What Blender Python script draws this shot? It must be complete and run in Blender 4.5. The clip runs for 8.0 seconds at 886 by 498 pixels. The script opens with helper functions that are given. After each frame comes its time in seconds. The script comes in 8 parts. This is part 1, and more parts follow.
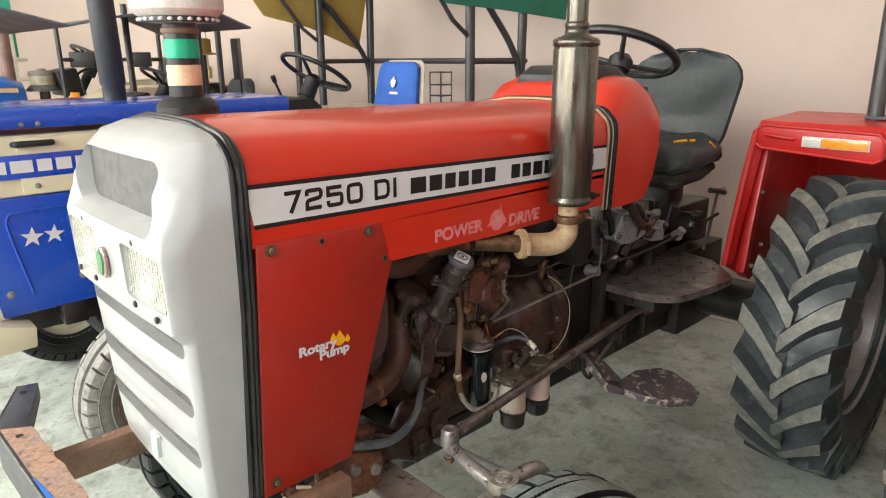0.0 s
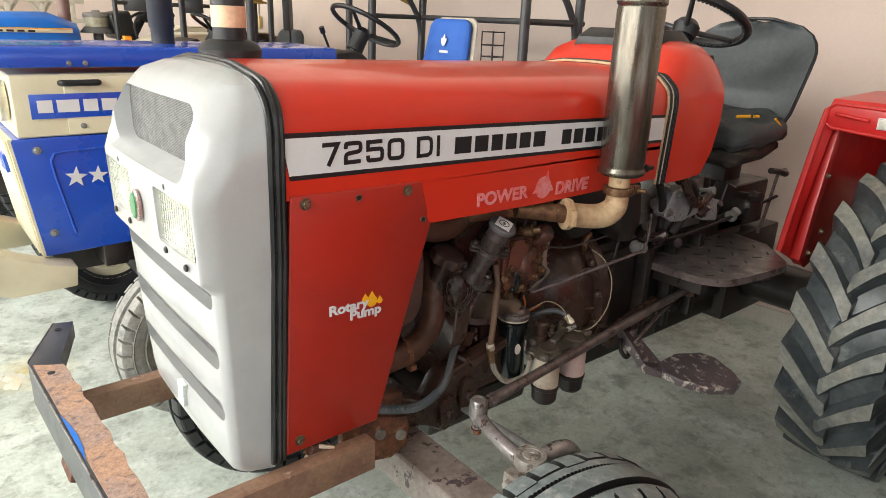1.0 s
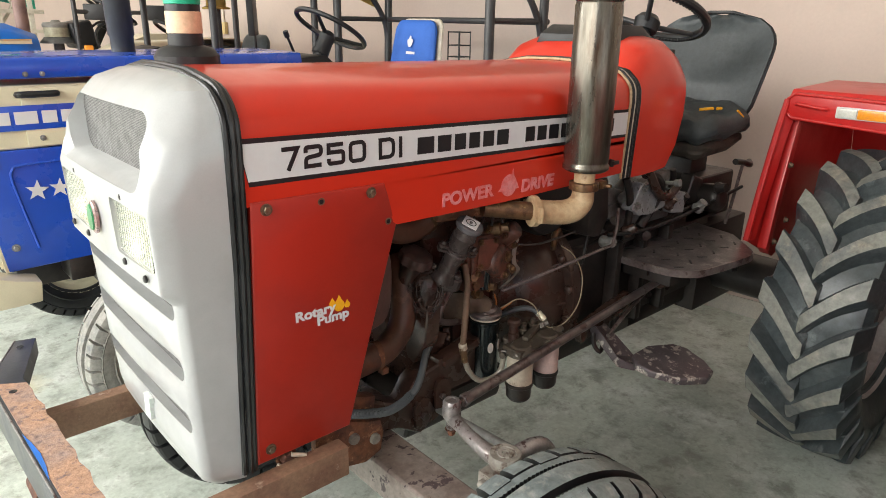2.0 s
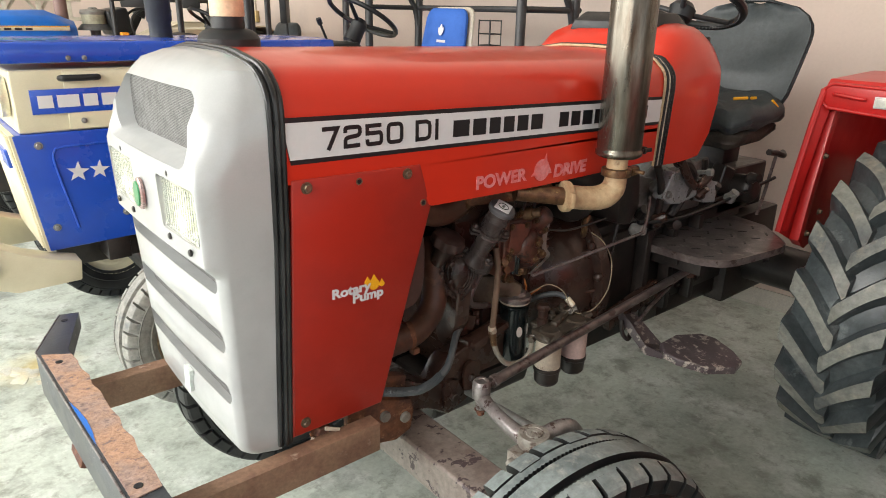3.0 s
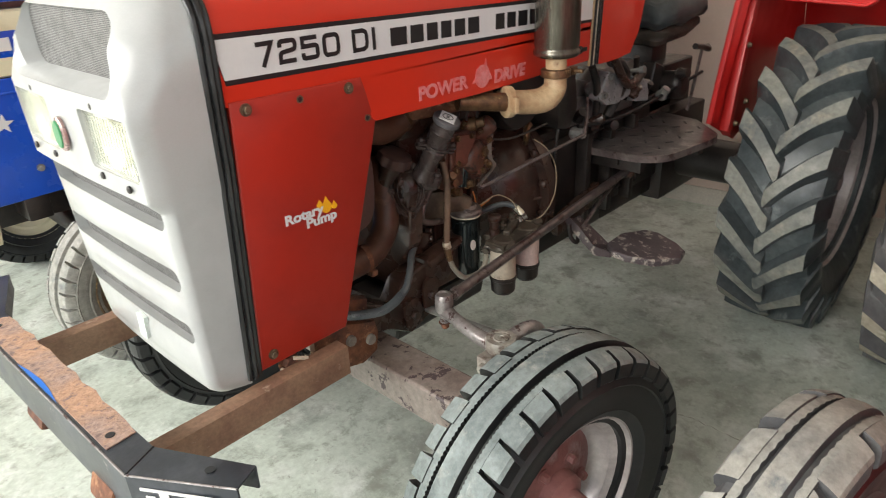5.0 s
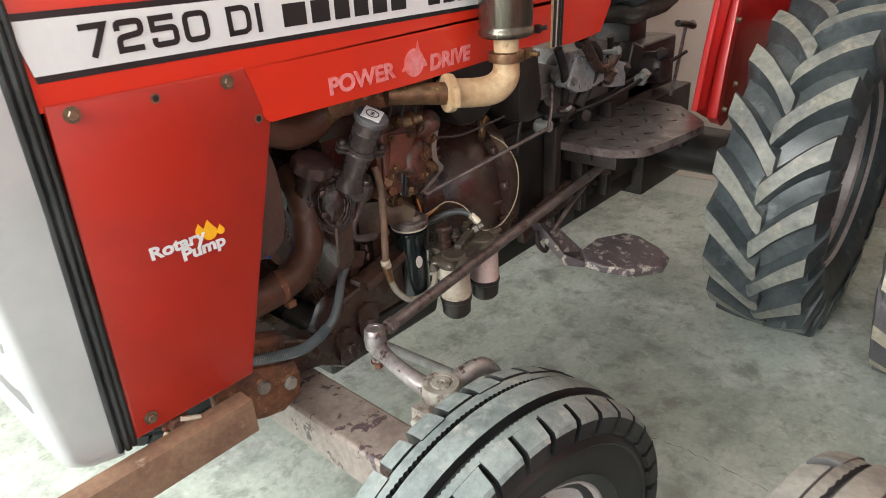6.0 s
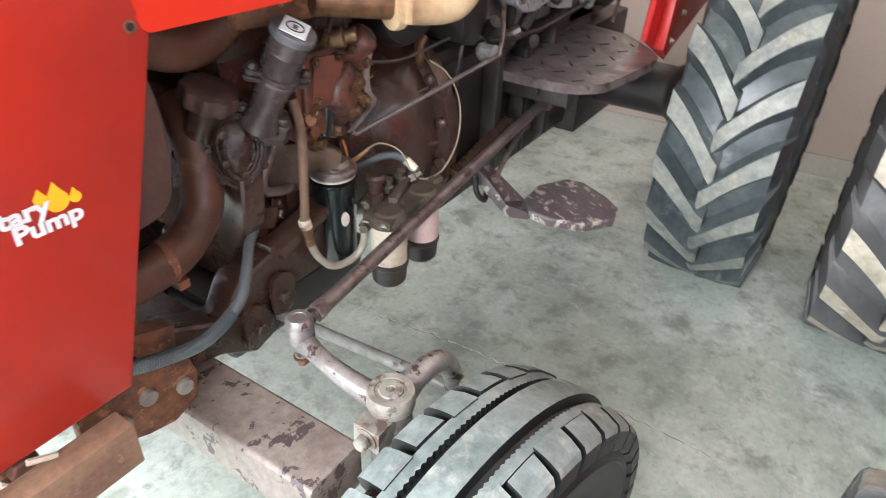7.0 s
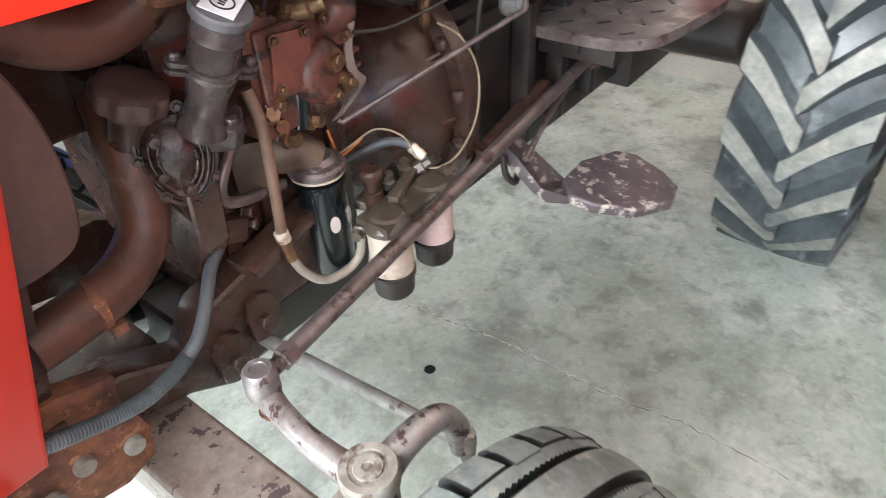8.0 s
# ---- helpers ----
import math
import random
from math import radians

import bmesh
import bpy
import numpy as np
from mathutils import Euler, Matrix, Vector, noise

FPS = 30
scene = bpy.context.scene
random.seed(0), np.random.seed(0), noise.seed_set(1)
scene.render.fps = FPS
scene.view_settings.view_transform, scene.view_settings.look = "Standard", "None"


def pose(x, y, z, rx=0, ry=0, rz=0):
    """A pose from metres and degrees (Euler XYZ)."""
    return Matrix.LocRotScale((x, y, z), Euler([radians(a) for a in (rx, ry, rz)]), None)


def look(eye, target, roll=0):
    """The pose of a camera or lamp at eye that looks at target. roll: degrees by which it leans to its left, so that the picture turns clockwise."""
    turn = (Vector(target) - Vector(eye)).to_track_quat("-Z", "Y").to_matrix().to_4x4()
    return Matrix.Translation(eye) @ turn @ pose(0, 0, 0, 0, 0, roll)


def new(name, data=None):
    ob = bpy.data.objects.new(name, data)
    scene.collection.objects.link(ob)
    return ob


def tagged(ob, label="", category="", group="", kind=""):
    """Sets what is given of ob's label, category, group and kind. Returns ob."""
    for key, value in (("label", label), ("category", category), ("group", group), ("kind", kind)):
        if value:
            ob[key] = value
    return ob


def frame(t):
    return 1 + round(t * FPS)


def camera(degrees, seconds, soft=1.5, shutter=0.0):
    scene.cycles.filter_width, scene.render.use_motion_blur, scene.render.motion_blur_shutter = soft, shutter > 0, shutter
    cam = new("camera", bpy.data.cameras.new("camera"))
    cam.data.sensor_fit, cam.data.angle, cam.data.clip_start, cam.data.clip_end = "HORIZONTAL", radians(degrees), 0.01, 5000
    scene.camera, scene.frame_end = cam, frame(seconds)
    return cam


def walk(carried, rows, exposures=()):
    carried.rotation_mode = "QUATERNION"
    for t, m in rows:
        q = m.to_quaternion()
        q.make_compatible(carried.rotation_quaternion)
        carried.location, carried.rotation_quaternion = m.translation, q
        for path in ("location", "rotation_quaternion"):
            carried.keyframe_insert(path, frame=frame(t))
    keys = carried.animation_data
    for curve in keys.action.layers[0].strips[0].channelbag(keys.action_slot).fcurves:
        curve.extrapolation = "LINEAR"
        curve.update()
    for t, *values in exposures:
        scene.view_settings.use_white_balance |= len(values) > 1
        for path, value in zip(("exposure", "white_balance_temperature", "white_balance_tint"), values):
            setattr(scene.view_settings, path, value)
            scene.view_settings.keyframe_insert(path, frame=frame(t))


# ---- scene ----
cam = camera(67.4, 8.0, soft=0.6, shutter=0.3)
PATH = [
    (0, (-0.552, -1.482, 1.72), (0.771, -0.088, 1.167), -0.3),
    (0.5, (-0.53, -1.437, 1.707), (0.734, -0.02, 1.08), 1.6),
    (1, (-0.508, -1.431, 1.696), (0.708, 0.016, 1.042), 2.4),
    (1.2, (-0.499, -1.431, 1.7), (0.762, -0.014, 1.064), 2.6),
    (2.3, (-0.479, -1.447, 1.687), (0.802, -0.064, 1.021), 0.1),
    (2.5, (-0.476, -1.444, 1.682), (0.845, -0.111, 0.989), 0.6),
    (3, (-0.522, -1.452, 1.678), (0.687, -0.008, 1.005), 1.3),
    (3.5, (-0.548, -1.471, 1.681), (0.64, -0.002, 1.025), 0.1),
    (4, (-0.566, -1.466, 1.664), (0.546, -0.007, 0.868), -2.4),
    (4.5, (-0.563, -1.454, 1.657), (0.656, -0.076, 0.871), -2.5),
    (5, (-0.556, -1.417, 1.627), (0.743, -0.162, 0.768), -2.4),
    (5.2, (-0.517, -1.399, 1.617), (0.809, -0.178, 0.751), -3.5),
    (6.3, (-0.155, -1.224, 1.526), (1.118, 0.016, 0.607), -3.0),
    (6.5, (-0.127, -1.14, 1.503), (1.161, 0.047, 0.537), 0.2),
    (7, (-0.059, -1.007, 1.481), (1.355, -0.12, 0.38), 2.5),
    (7.5, (0.051, -0.974, 1.45), (1.46, -0.178, 0.275), -0.3),
    (8, (0.231, -0.934, 1.436), (1.45, 0.055, 0.198), -2.8),
]
walk(cam, [(t, look(eye, target, roll)) for t, eye, target, roll in PATH],
     exposures=[(0.0, 0.37, 6500, 10), (4.5, 0.34, 6500, 10), (5.2, 0.4, 6500, 10), (6.5, 1.34, 6080, 9), (7.2, 1.6, 5900, 11), (8.0, 1.75, 5900, 12)])

# ---- sky, sun, the shed's open front and an added side fill ----
world = bpy.data.worlds.new("sky")
scene.world = world
world.use_nodes = True
wn = world.node_tree.nodes
sky = wn.new("ShaderNodeTexSky")
sky.sky_type, sky.sun_disc = "NISHITA", False
sky.sun_elevation, sky.sun_rotation = radians(55), radians(70)
wn["Background"].inputs["Strength"].default_value = 0.12
world.node_tree.links.new(sky.outputs["Color"], wn["Background"].inputs["Color"])
sun = new("sun", bpy.data.lights.new("sun", "SUN"))
sun.data.energy, sun.data.angle, sun.data.color = 2.0, radians(3), (1.0, 0.95, 0.88)
sun.matrix_world = look((6, 2, 9), (0, 0, 0))
FRONT_LIGHT, SIDE_FILL = 1050.0, 40.0
lamp = new("front_opening_light", bpy.data.lights.new("front_opening_light", "AREA"))
lamp.data.shape, lamp.data.size, lamp.data.size_y = "RECTANGLE", 13.0, 3.2
lamp.data.energy, lamp.data.color = FRONT_LIGHT, (1.0, 0.975, 0.9)
lamp.matrix_world = look((-5.2, 3.3, 3.3), (-1.0, 3.3, 1.0))
# added fill lamp that brightens the engine side; no known source there
lamp = new("side_opening_light", bpy.data.lights.new("side_opening_light", "AREA"))
lamp.data.shape, lamp.data.size, lamp.data.size_y = "RECTANGLE", 5.0, 2.6
lamp.data.energy, lamp.data.color = SIDE_FILL, (1.0, 0.97, 0.92)
lamp.matrix_world = look((-0.8, -5.9, 2.3), (-0.2, 0, 1.3))


# ---- materials ----
def material(name, col, col2=None, rough=0.5, metal=0.0, scale=6.0, lo=0.45, hi=0.65, bump=0.15, fine=90.0,
             coat=0.0, rough2=None, col3=None, scale3=40.0, lo3=0.62, hi3=0.7, jitter=0.12, stretch=(1, 1, 1)):
    """Two colours mixed by a broad noise, a third in small patches, a fine grain in tone and relief."""
    m = bpy.data.materials.new(name)
    m.use_nodes = True
    nt = m.node_tree
    n, link = nt.nodes, nt.links.new
    b = n["Principled BSDF"]
    tc = n.new("ShaderNodeTexCoord")
    mp = n.new("ShaderNodeMapping")
    mp.inputs["Scale"].default_value = stretch
    link(tc.outputs["Object"], mp.inputs["Vector"])

    def noise_node(s, detail=6.0, r=0.6):
        t = n.new("ShaderNodeTexNoise")
        t.inputs["Scale"].default_value, t.inputs["Detail"].default_value, t.inputs["Roughness"].default_value = s, detail, r
        link(mp.outputs["Vector"], t.inputs["Vector"])
        return t

    def ramp(src, a, z):
        r = n.new("ShaderNodeMapRange")
        r.inputs["From Min"].default_value, r.inputs["From Max"].default_value = a, z
        link(src, r.inputs["Value"])
        return r.outputs["Result"]

    def mix(f, c1, c2, mode="MIX"):
        x = n.new("ShaderNodeMix")
        x.data_type, x.blend_type = "RGBA", mode
        link(f, x.inputs[0]) if not isinstance(f, float) else setattr(x.inputs[0], "default_value", f)
        for i, c in ((6, c1), (7, c2)):
            if isinstance(c, tuple):
                x.inputs[i].default_value = (*c, 1)
            else:
                link(c, x.inputs[i])
        return x.outputs[2]

    broad = noise_node(scale)
    grain = noise_node(fine, 4.0, 0.7)
    f = ramp(broad.outputs["Fac"], lo, hi)
    c = mix(f, col, col2 or tuple(v * 0.8 for v in col))
    if col3:
        f3 = ramp(noise_node(scale3, 8.0, 0.65).outputs["Fac"], lo3, hi3)
        c = mix(f3, c, col3)
    g = n.new("ShaderNodeMapRange")
    g.inputs["From Min"].default_value, g.inputs["From Max"].default_value = 0.3, 0.7
    g.inputs["To Min"].default_value, g.inputs["To Max"].default_value = 1 - jitter, 1 + jitter
    link(grain.outputs["Fac"], g.inputs["Value"])
    tone = n.new("ShaderNodeVectorMath")
    tone.operation = "SCALE"
    link(c, tone.inputs[0])
    link(g.outputs["Result"], tone.inputs["Scale"])
    link(tone.outputs["Vector"], b.inputs["Base Color"])
    rr = n.new("ShaderNodeMapRange")
    rr.inputs["From Min"].default_value, rr.inputs["From Max"].default_value = lo, hi
    rr.inputs["To Min"].default_value, rr.inputs["To Max"].default_value = rough, rough2 if rough2 is not None else min(1, rough + 0.12)
    link(broad.outputs["Fac"], rr.inputs["Value"])
    link(rr.outputs["Result"], b.inputs["Roughness"])
    b.inputs["Metallic"].default_value = metal
    b.inputs["Coat Weight"].default_value, b.inputs["Coat Roughness"].default_value = coat, 0.06
    if bump:
        bp = n.new("ShaderNodeBump")
        bp.inputs["Strength"].default_value, bp.inputs["Distance"].default_value = bump, 0.002
        link(grain.outputs["Fac"], bp.inputs["Height"])
        link(bp.outputs["Normal"], b.inputs["Normal"])
    return m


RED = material("red_paint", (0.6, 0.03, 0.012), (0.55, 0.026, 0.011), rough=0.28, scale=3, bump=0.006, fine=400, coat=0.3, jitter=0.02)
# panel red darkened in colour to offset the side lamp's light on it
RED_PANEL = material("darkened_panel_red", (0.41, 0.02, 0.009), (0.36, 0.017, 0.008), rough=0.38, scale=5, bump=0.015, fine=300, coat=0.08, jitter=0.03)
FENDER_RED = material("fender_red", (0.52, 0.016, 0.014), (0.45, 0.014, 0.012), rough=0.36, scale=5, bump=0.03, fine=200, coat=0.1, jitter=0.06)
SILVER = material("silver_white_plastic", (0.42, 0.43, 0.432), (0.36, 0.368, 0.368), rough=0.28, scale=4, bump=0.03, fine=350, coat=0.5, jitter=0.03, col3=(0.37, 0.355, 0.33), scale3=9, lo3=0.6, hi3=0.8)
RUBBER = material("black_rubber", (0.01, 0.0105, 0.0115), (0.02, 0.0205, 0.022), rough=0.28, scale=12, bump=0.12, fine=150)
TYRE = material("blue_black_tyre_rubber", (0.044, 0.054, 0.058), (0.084, 0.099, 0.103), rough=0.3, rough2=0.48, scale=6, lo=0.42, hi=0.68, bump=0.5, fine=35, col3=(0.2, 0.22, 0.225), scale3=9, lo3=0.58, hi3=0.72, jitter=0.3)
TYRE_DARK = material("black_tyre_rubber", (0.01, 0.011, 0.012), (0.026, 0.027, 0.027), rough=0.42, scale=5, bump=0.2, fine=90)
LUG = material("worn_lug_rubber", (0.2, 0.205, 0.182), (0.12, 0.13, 0.127), rough=0.5, scale=5, bump=0.6, fine=35, col3=(0.26, 0.245, 0.2), scale3=14, lo3=0.54, hi3=0.7, jitter=0.3)
TREAD = material("worn_front_tread", (0.19, 0.222, 0.22), (0.115, 0.138, 0.14), rough=0.6, scale=9, bump=0.5, fine=50, col3=(0.28, 0.295, 0.275), scale3=22, lo3=0.56, hi3=0.7, jitter=0.25)
IRON = material("brown_painted_iron", (0.062, 0.032, 0.024), (0.031, 0.017, 0.013), rough=0.2, rough2=0.42, scale=9, bump=0.4, fine=45, col3=(0.125, 0.06, 0.04), scale3=26, lo3=0.64, hi3=0.74, jitter=0.25)
OILY_IRON = material("oil_wet_iron", (0.042, 0.022, 0.017), (0.02, 0.012, 0.01), rough=0.16, rough2=0.3, scale=26, bump=0.9, fine=70, col3=(0.075, 0.042, 0.03), scale3=34, jitter=0.25)
DARK_IRON = material("greasy_dark_iron", (0.016, 0.013, 0.012), (0.032, 0.024, 0.021), rough=0.35, scale=12, bump=0.3, fine=60, jitter=0.25)
PUMP_IRON = material("red_brown_pump_casting", (0.12, 0.045, 0.03), (0.065, 0.026, 0.02), rough=0.32, rough2=0.5, scale=14, bump=0.4, fine=60, col3=(0.025, 0.014, 0.012), scale3=28, lo3=0.52, hi3=0.6, jitter=0.25)
GREY_IRON = material("grey_casting", (0.3, 0.3, 0.29), (0.16, 0.15, 0.14), rough=0.45, metal=0.4, scale=12, bump=0.3, fine=80, col3=(0.06, 0.05, 0.04), scale3=25)
PEELED = material("peeling_dusty_paint", (0.3, 0.25, 0.225), (0.19, 0.145, 0.128), rough=0.4, scale=5, bump=0.35, fine=45, col3=(0.08, 0.056, 0.06), scale3=22, lo3=0.585, hi3=0.6, jitter=0.25)
LINK_STEEL = material("worn_brown_grey_rod", (0.125, 0.097, 0.093), (0.2, 0.17, 0.162), rough=0.28, metal=0.4, scale=12, bump=0.25, fine=70, col3=(0.06, 0.034, 0.03), scale3=18, lo3=0.55, hi3=0.6, jitter=0.2)
RUST = material("rusty_steel", (0.19, 0.075, 0.035), (0.08, 0.036, 0.026), rough=0.75, scale=14, lo=0.4, hi=0.62, bump=0.8, fine=55, col3=(0.36, 0.19, 0.1), scale3=36, lo3=0.56, hi3=0.68, jitter=0.3)
RUST_TOP = material("orange_rust_plate", (0.42, 0.25, 0.165), (0.33, 0.235, 0.2), rough=0.9, scale=9, bump=0.9, fine=120, col3=(0.16, 0.11, 0.105), scale3=60, lo3=0.55, hi3=0.64, jitter=0.35)
BEAM_RUST = material("brown_rusted_channel", (0.26, 0.155, 0.1), (0.19, 0.1, 0.066), rough=0.65, scale=10, bump=0.3, fine=90, col3=(0.4, 0.29, 0.22), scale3=20, jitter=0.2)
BLACK_PAINT = material("chipped_black_paint", (0.03, 0.034, 0.042), (0.07, 0.076, 0.088), rough=0.32, scale=8, bump=0.2, fine=80, col3=(0.36, 0.32, 0.29), scale3=28, lo3=0.66, hi3=0.7)
TUBE_BLACK = material("dark_grey_tube_paint", (0.032, 0.032, 0.034), (0.055, 0.053, 0.053), rough=0.38, scale=8, bump=0.1, fine=90)
CHROME = material("dull_stained_steel", (0.2, 0.188, 0.16), (0.12, 0.108, 0.088), rough=0.2, rough2=0.36, metal=0.9, scale=9, bump=0.12, fine=60, stretch=(1, 1, 0.15), col3=(0.07, 0.045, 0.03), scale3=22, lo3=0.5, hi3=0.7, jitter=0.25)
CHROME_BRIGHT = material("bright_reflector", (0.8, 0.77, 0.62), (0.7, 0.68, 0.55), rough=0.3, metal=0.6, scale=20, bump=0.0)
BOLT = material("brown_zinc_bolt", (0.22, 0.165, 0.11), (0.12, 0.085, 0.06), rough=0.35, metal=0.7, scale=60, bump=0.1)
CREAM = material("cream_heat_paint", (0.5, 0.37, 0.22), (0.38, 0.24, 0.13), rough=0.5, scale=14, bump=0.3, fine=70, col3=(0.22, 0.1, 0.05), scale3=22, lo3=0.56, hi3=0.72)
WHITE_DECAL = material("white_vinyl", (0.68, 0.67, 0.68), (0.64, 0.63, 0.65), rough=0.4, bump=0.0, jitter=0.02)
BLACK_DECAL = material("black_vinyl", (0.012, 0.012, 0.014), rough=0.35, bump=0.0, jitter=0.02)
FADED_DECAL = material("faded_pink_vinyl", (0.7, 0.25, 0.26), (0.66, 0.1, 0.09), rough=0.4, scale=40, lo=0.4, hi=0.7, bump=0.0)
YELLOW = material("yellow_vinyl", (0.85, 0.45, 0.01), (0.8, 0.36, 0.01), rough=0.4, bump=0.0)


def mesh_material():
    """Perforated sheet: a grid of dark holes."""
    m = material("perforated_grille_mesh", (0.24, 0.237, 0.233), (0.19, 0.187, 0.183), rough=0.45, metal=0.4, scale=30, bump=0.0)
    n, link = m.node_tree.nodes, m.node_tree.links.new
    b = n["Principled BSDF"]
    v = n.new("ShaderNodeTexVoronoi")
    v.voronoi_dimensions = "2D"
    v.inputs["Scale"].default_value, v.inputs["Randomness"].default_value = 300.0, 0.0
    split, join = n.new("ShaderNodeSeparateXYZ"), n.new("ShaderNodeCombineXYZ")
    link(n["Texture Coordinate"].outputs["Object"], split.inputs[0])
    link(split.outputs["Y"], join.inputs["X"])
    link(split.outputs["Z"], join.inputs["Y"])
    link(join.outputs[0], v.inputs["Vector"])
    r = n.new("ShaderNodeMapRange")
    r.inputs["From Min"].default_value, r.inputs["From Max"].default_value = 0.34, 0.42
    link(v.outputs["Distance"], r.inputs["Value"])
    x = n.new("ShaderNodeMix")
    x.data_type = "RGBA"
    link(r.outputs["Result"], x.inputs[0])
    x.inputs[6].default_value = (0.05, 0.05, 0.05, 1)
    link(b.inputs["Base Color"].links[0].from_socket, x.inputs[7])
    link(x.outputs[2], b.inputs["Base Color"])
    return m


MESH = mesh_material()
HOSE = material("brown_dusty_hose", (0.1, 0.043, 0.026), (0.055, 0.024, 0.016), rough=0.42, scale=9, bump=0.3, fine=50, col3=(0.2, 0.1, 0.06), scale3=18, lo3=0.6, hi3=0.75, jitter=0.2)
FUEL_HOSE = material("stained_fuel_hose", (0.17, 0.105, 0.07), (0.1, 0.06, 0.04), rough=0.55, scale=16, bump=0.15, fine=70)
GREY_HOSE = material("blue_grey_conduit", (0.088, 0.098, 0.106), (0.062, 0.07, 0.076), rough=0.42, scale=14, bump=0.15, fine=80)
BLACK_GLOSS = material("gloss_black_enamel", (0.008, 0.012, 0.013), rough=0.14, scale=10, bump=0.02, coat=0.5, jitter=0.05)
OFF_WHITE = material("off_white_paint", (0.6, 0.53, 0.43), (0.5, 0.43, 0.34), rough=0.45, scale=14, bump=0.15, col3=(0.24, 0.17, 0.12), scale3=24, lo3=0.6, hi3=0.7)
PINK_WHITE = material("pinkish_white_paint", (0.66, 0.52, 0.49), (0.6, 0.46, 0.43), rough=0.45, scale=14, bump=0.1)
BRASS = material("tarnished_brass", (0.2, 0.115, 0.06), (0.1, 0.055, 0.035), rough=0.38, metal=0.7, scale=30, bump=0.15, col3=(0.42, 0.28, 0.12), scale3=45, lo3=0.6, hi3=0.7)
WIRE = material("pale_wire", (0.34, 0.28, 0.19), rough=0.5, bump=0.0)
ORANGE_WIRE = material("orange_wire", (0.5, 0.16, 0.03), rough=0.5, bump=0.0)
PLATE = material("worn_foot_plate", (0.1, 0.088, 0.086), (0.06, 0.052, 0.052), rough=0.3, metal=0.2, scale=9, bump=0.35, fine=60, col3=(0.24, 0.215, 0.2), scale3=14, lo3=0.55, hi3=0.68, jitter=0.22)
STEP = material("worn_step_plate", (0.1, 0.082, 0.09), (0.145, 0.12, 0.127), rough=0.32, metal=0.2, scale=10, bump=0.25, fine=70, col3=(0.45, 0.41, 0.37), scale3=30, lo3=0.55, hi3=0.61)
SEAT = material("black_vinyl_leather", (0.045, 0.052, 0.055), (0.065, 0.073, 0.076), rough=0.33, rough2=0.46, scale=5, bump=0.3, fine=45, jitter=0.18)
PLASTIC = material("black_plastic", (0.012, 0.0125, 0.014), rough=0.4, scale=10, bump=0.1, fine=200)
BLUE = material("royal_blue_paint", (0.012, 0.075, 0.5), (0.011, 0.065, 0.44), rough=0.25, scale=4, bump=0.02, fine=300, coat=0.5, jitter=0.04)
BLUE_LIGHT = material("bright_blue_paint", (0.015, 0.16, 0.62), rough=0.28, scale=4, bump=0.02, fine=300, coat=0.4, jitter=0.04)
IVORY = material("ivory_paint", (0.66, 0.6, 0.43), (0.6, 0.54, 0.38), rough=0.34, scale=5, bump=0.03, fine=200, coat=0.3, jitter=0.04)
RIM_RED = material("faded_red_rim", (0.34, 0.15, 0.14), (0.24, 0.1, 0.09), rough=0.42, scale=7, bump=0.15, fine=60, col3=(0.42, 0.3, 0.28), scale3=14, lo3=0.55, hi3=0.7)
RIM_SILVER = material("silver_rim", (0.55, 0.5, 0.49), (0.42, 0.36, 0.35), rough=0.4, metal=0.4, scale=8, bump=0.15, fine=60)
RIM_DARK = material("dark_grey_rim", (0.06, 0.05, 0.05), (0.1, 0.09, 0.085), rough=0.55, scale=7, bump=0.2, fine=60)
OCHRE = material("ochre_canvas", (0.46, 0.31, 0.08), (0.38, 0.25, 0.06), rough=0.85, scale=4, bump=0.3, fine=160)
GREEN_CANVAS = material("green_canvas", (0.02, 0.18, 0.12), (0.018, 0.14, 0.09), rough=0.8, scale=4, bump=0.3, fine=160)
GREY_CANVAS = material("grey_canvas", (0.13, 0.14, 0.14), (0.09, 0.1, 0.1), rough=0.85, scale=3, bump=0.3, fine=160)
BLUE_CLOTH = material("blue_seat_cloth", (0.035, 0.13, 0.5), (0.03, 0.11, 0.42), rough=0.75, scale=5, bump=0.25, fine=200)
GREEN_TAPE = material("green_tape", (0.0, 0.4, 0.22), rough=0.35, bump=0.05)
PEACH_TAPE = material("peach_tape", (0.72, 0.5, 0.33), (0.66, 0.42, 0.26), rough=0.45, scale=20, bump=0.05)
GREY_PLASTIC = material("dull_clear_plastic", (0.6, 0.56, 0.52), (0.5, 0.44, 0.4), rough=0.3, scale=10, bump=0.05)
AMBER = material("amber_lens", (0.85, 0.33, 0.03), (0.75, 0.26, 0.02), rough=0.2, scale=60, bump=0.2, fine=200, coat=0.6)
CLEAR_LENS = material("clear_ribbed_lens", (0.62, 0.62, 0.56), (0.5, 0.5, 0.44), rough=0.18, scale=60, bump=0.2, fine=200, coat=0.6)
WALL = material("pinkish_cream_wall", (0.53, 0.43, 0.37), (0.47, 0.375, 0.325), rough=0.75, scale=0.8, lo=0.35, hi=0.7, bump=0.12, fine=60, col3=(0.45, 0.375, 0.335), scale3=3.0, lo3=0.55, hi3=0.8, jitter=0.03)
CEIL = material("whitewashed_ceiling", (0.62, 0.6, 0.57), (0.55, 0.53, 0.5), rough=0.85, scale=1.0, bump=0.1, fine=40)
YARD = material("sandy_yard", (0.42, 0.36, 0.28), (0.34, 0.29, 0.22), rough=0.95, scale=2.0, bump=0.6, fine=30)


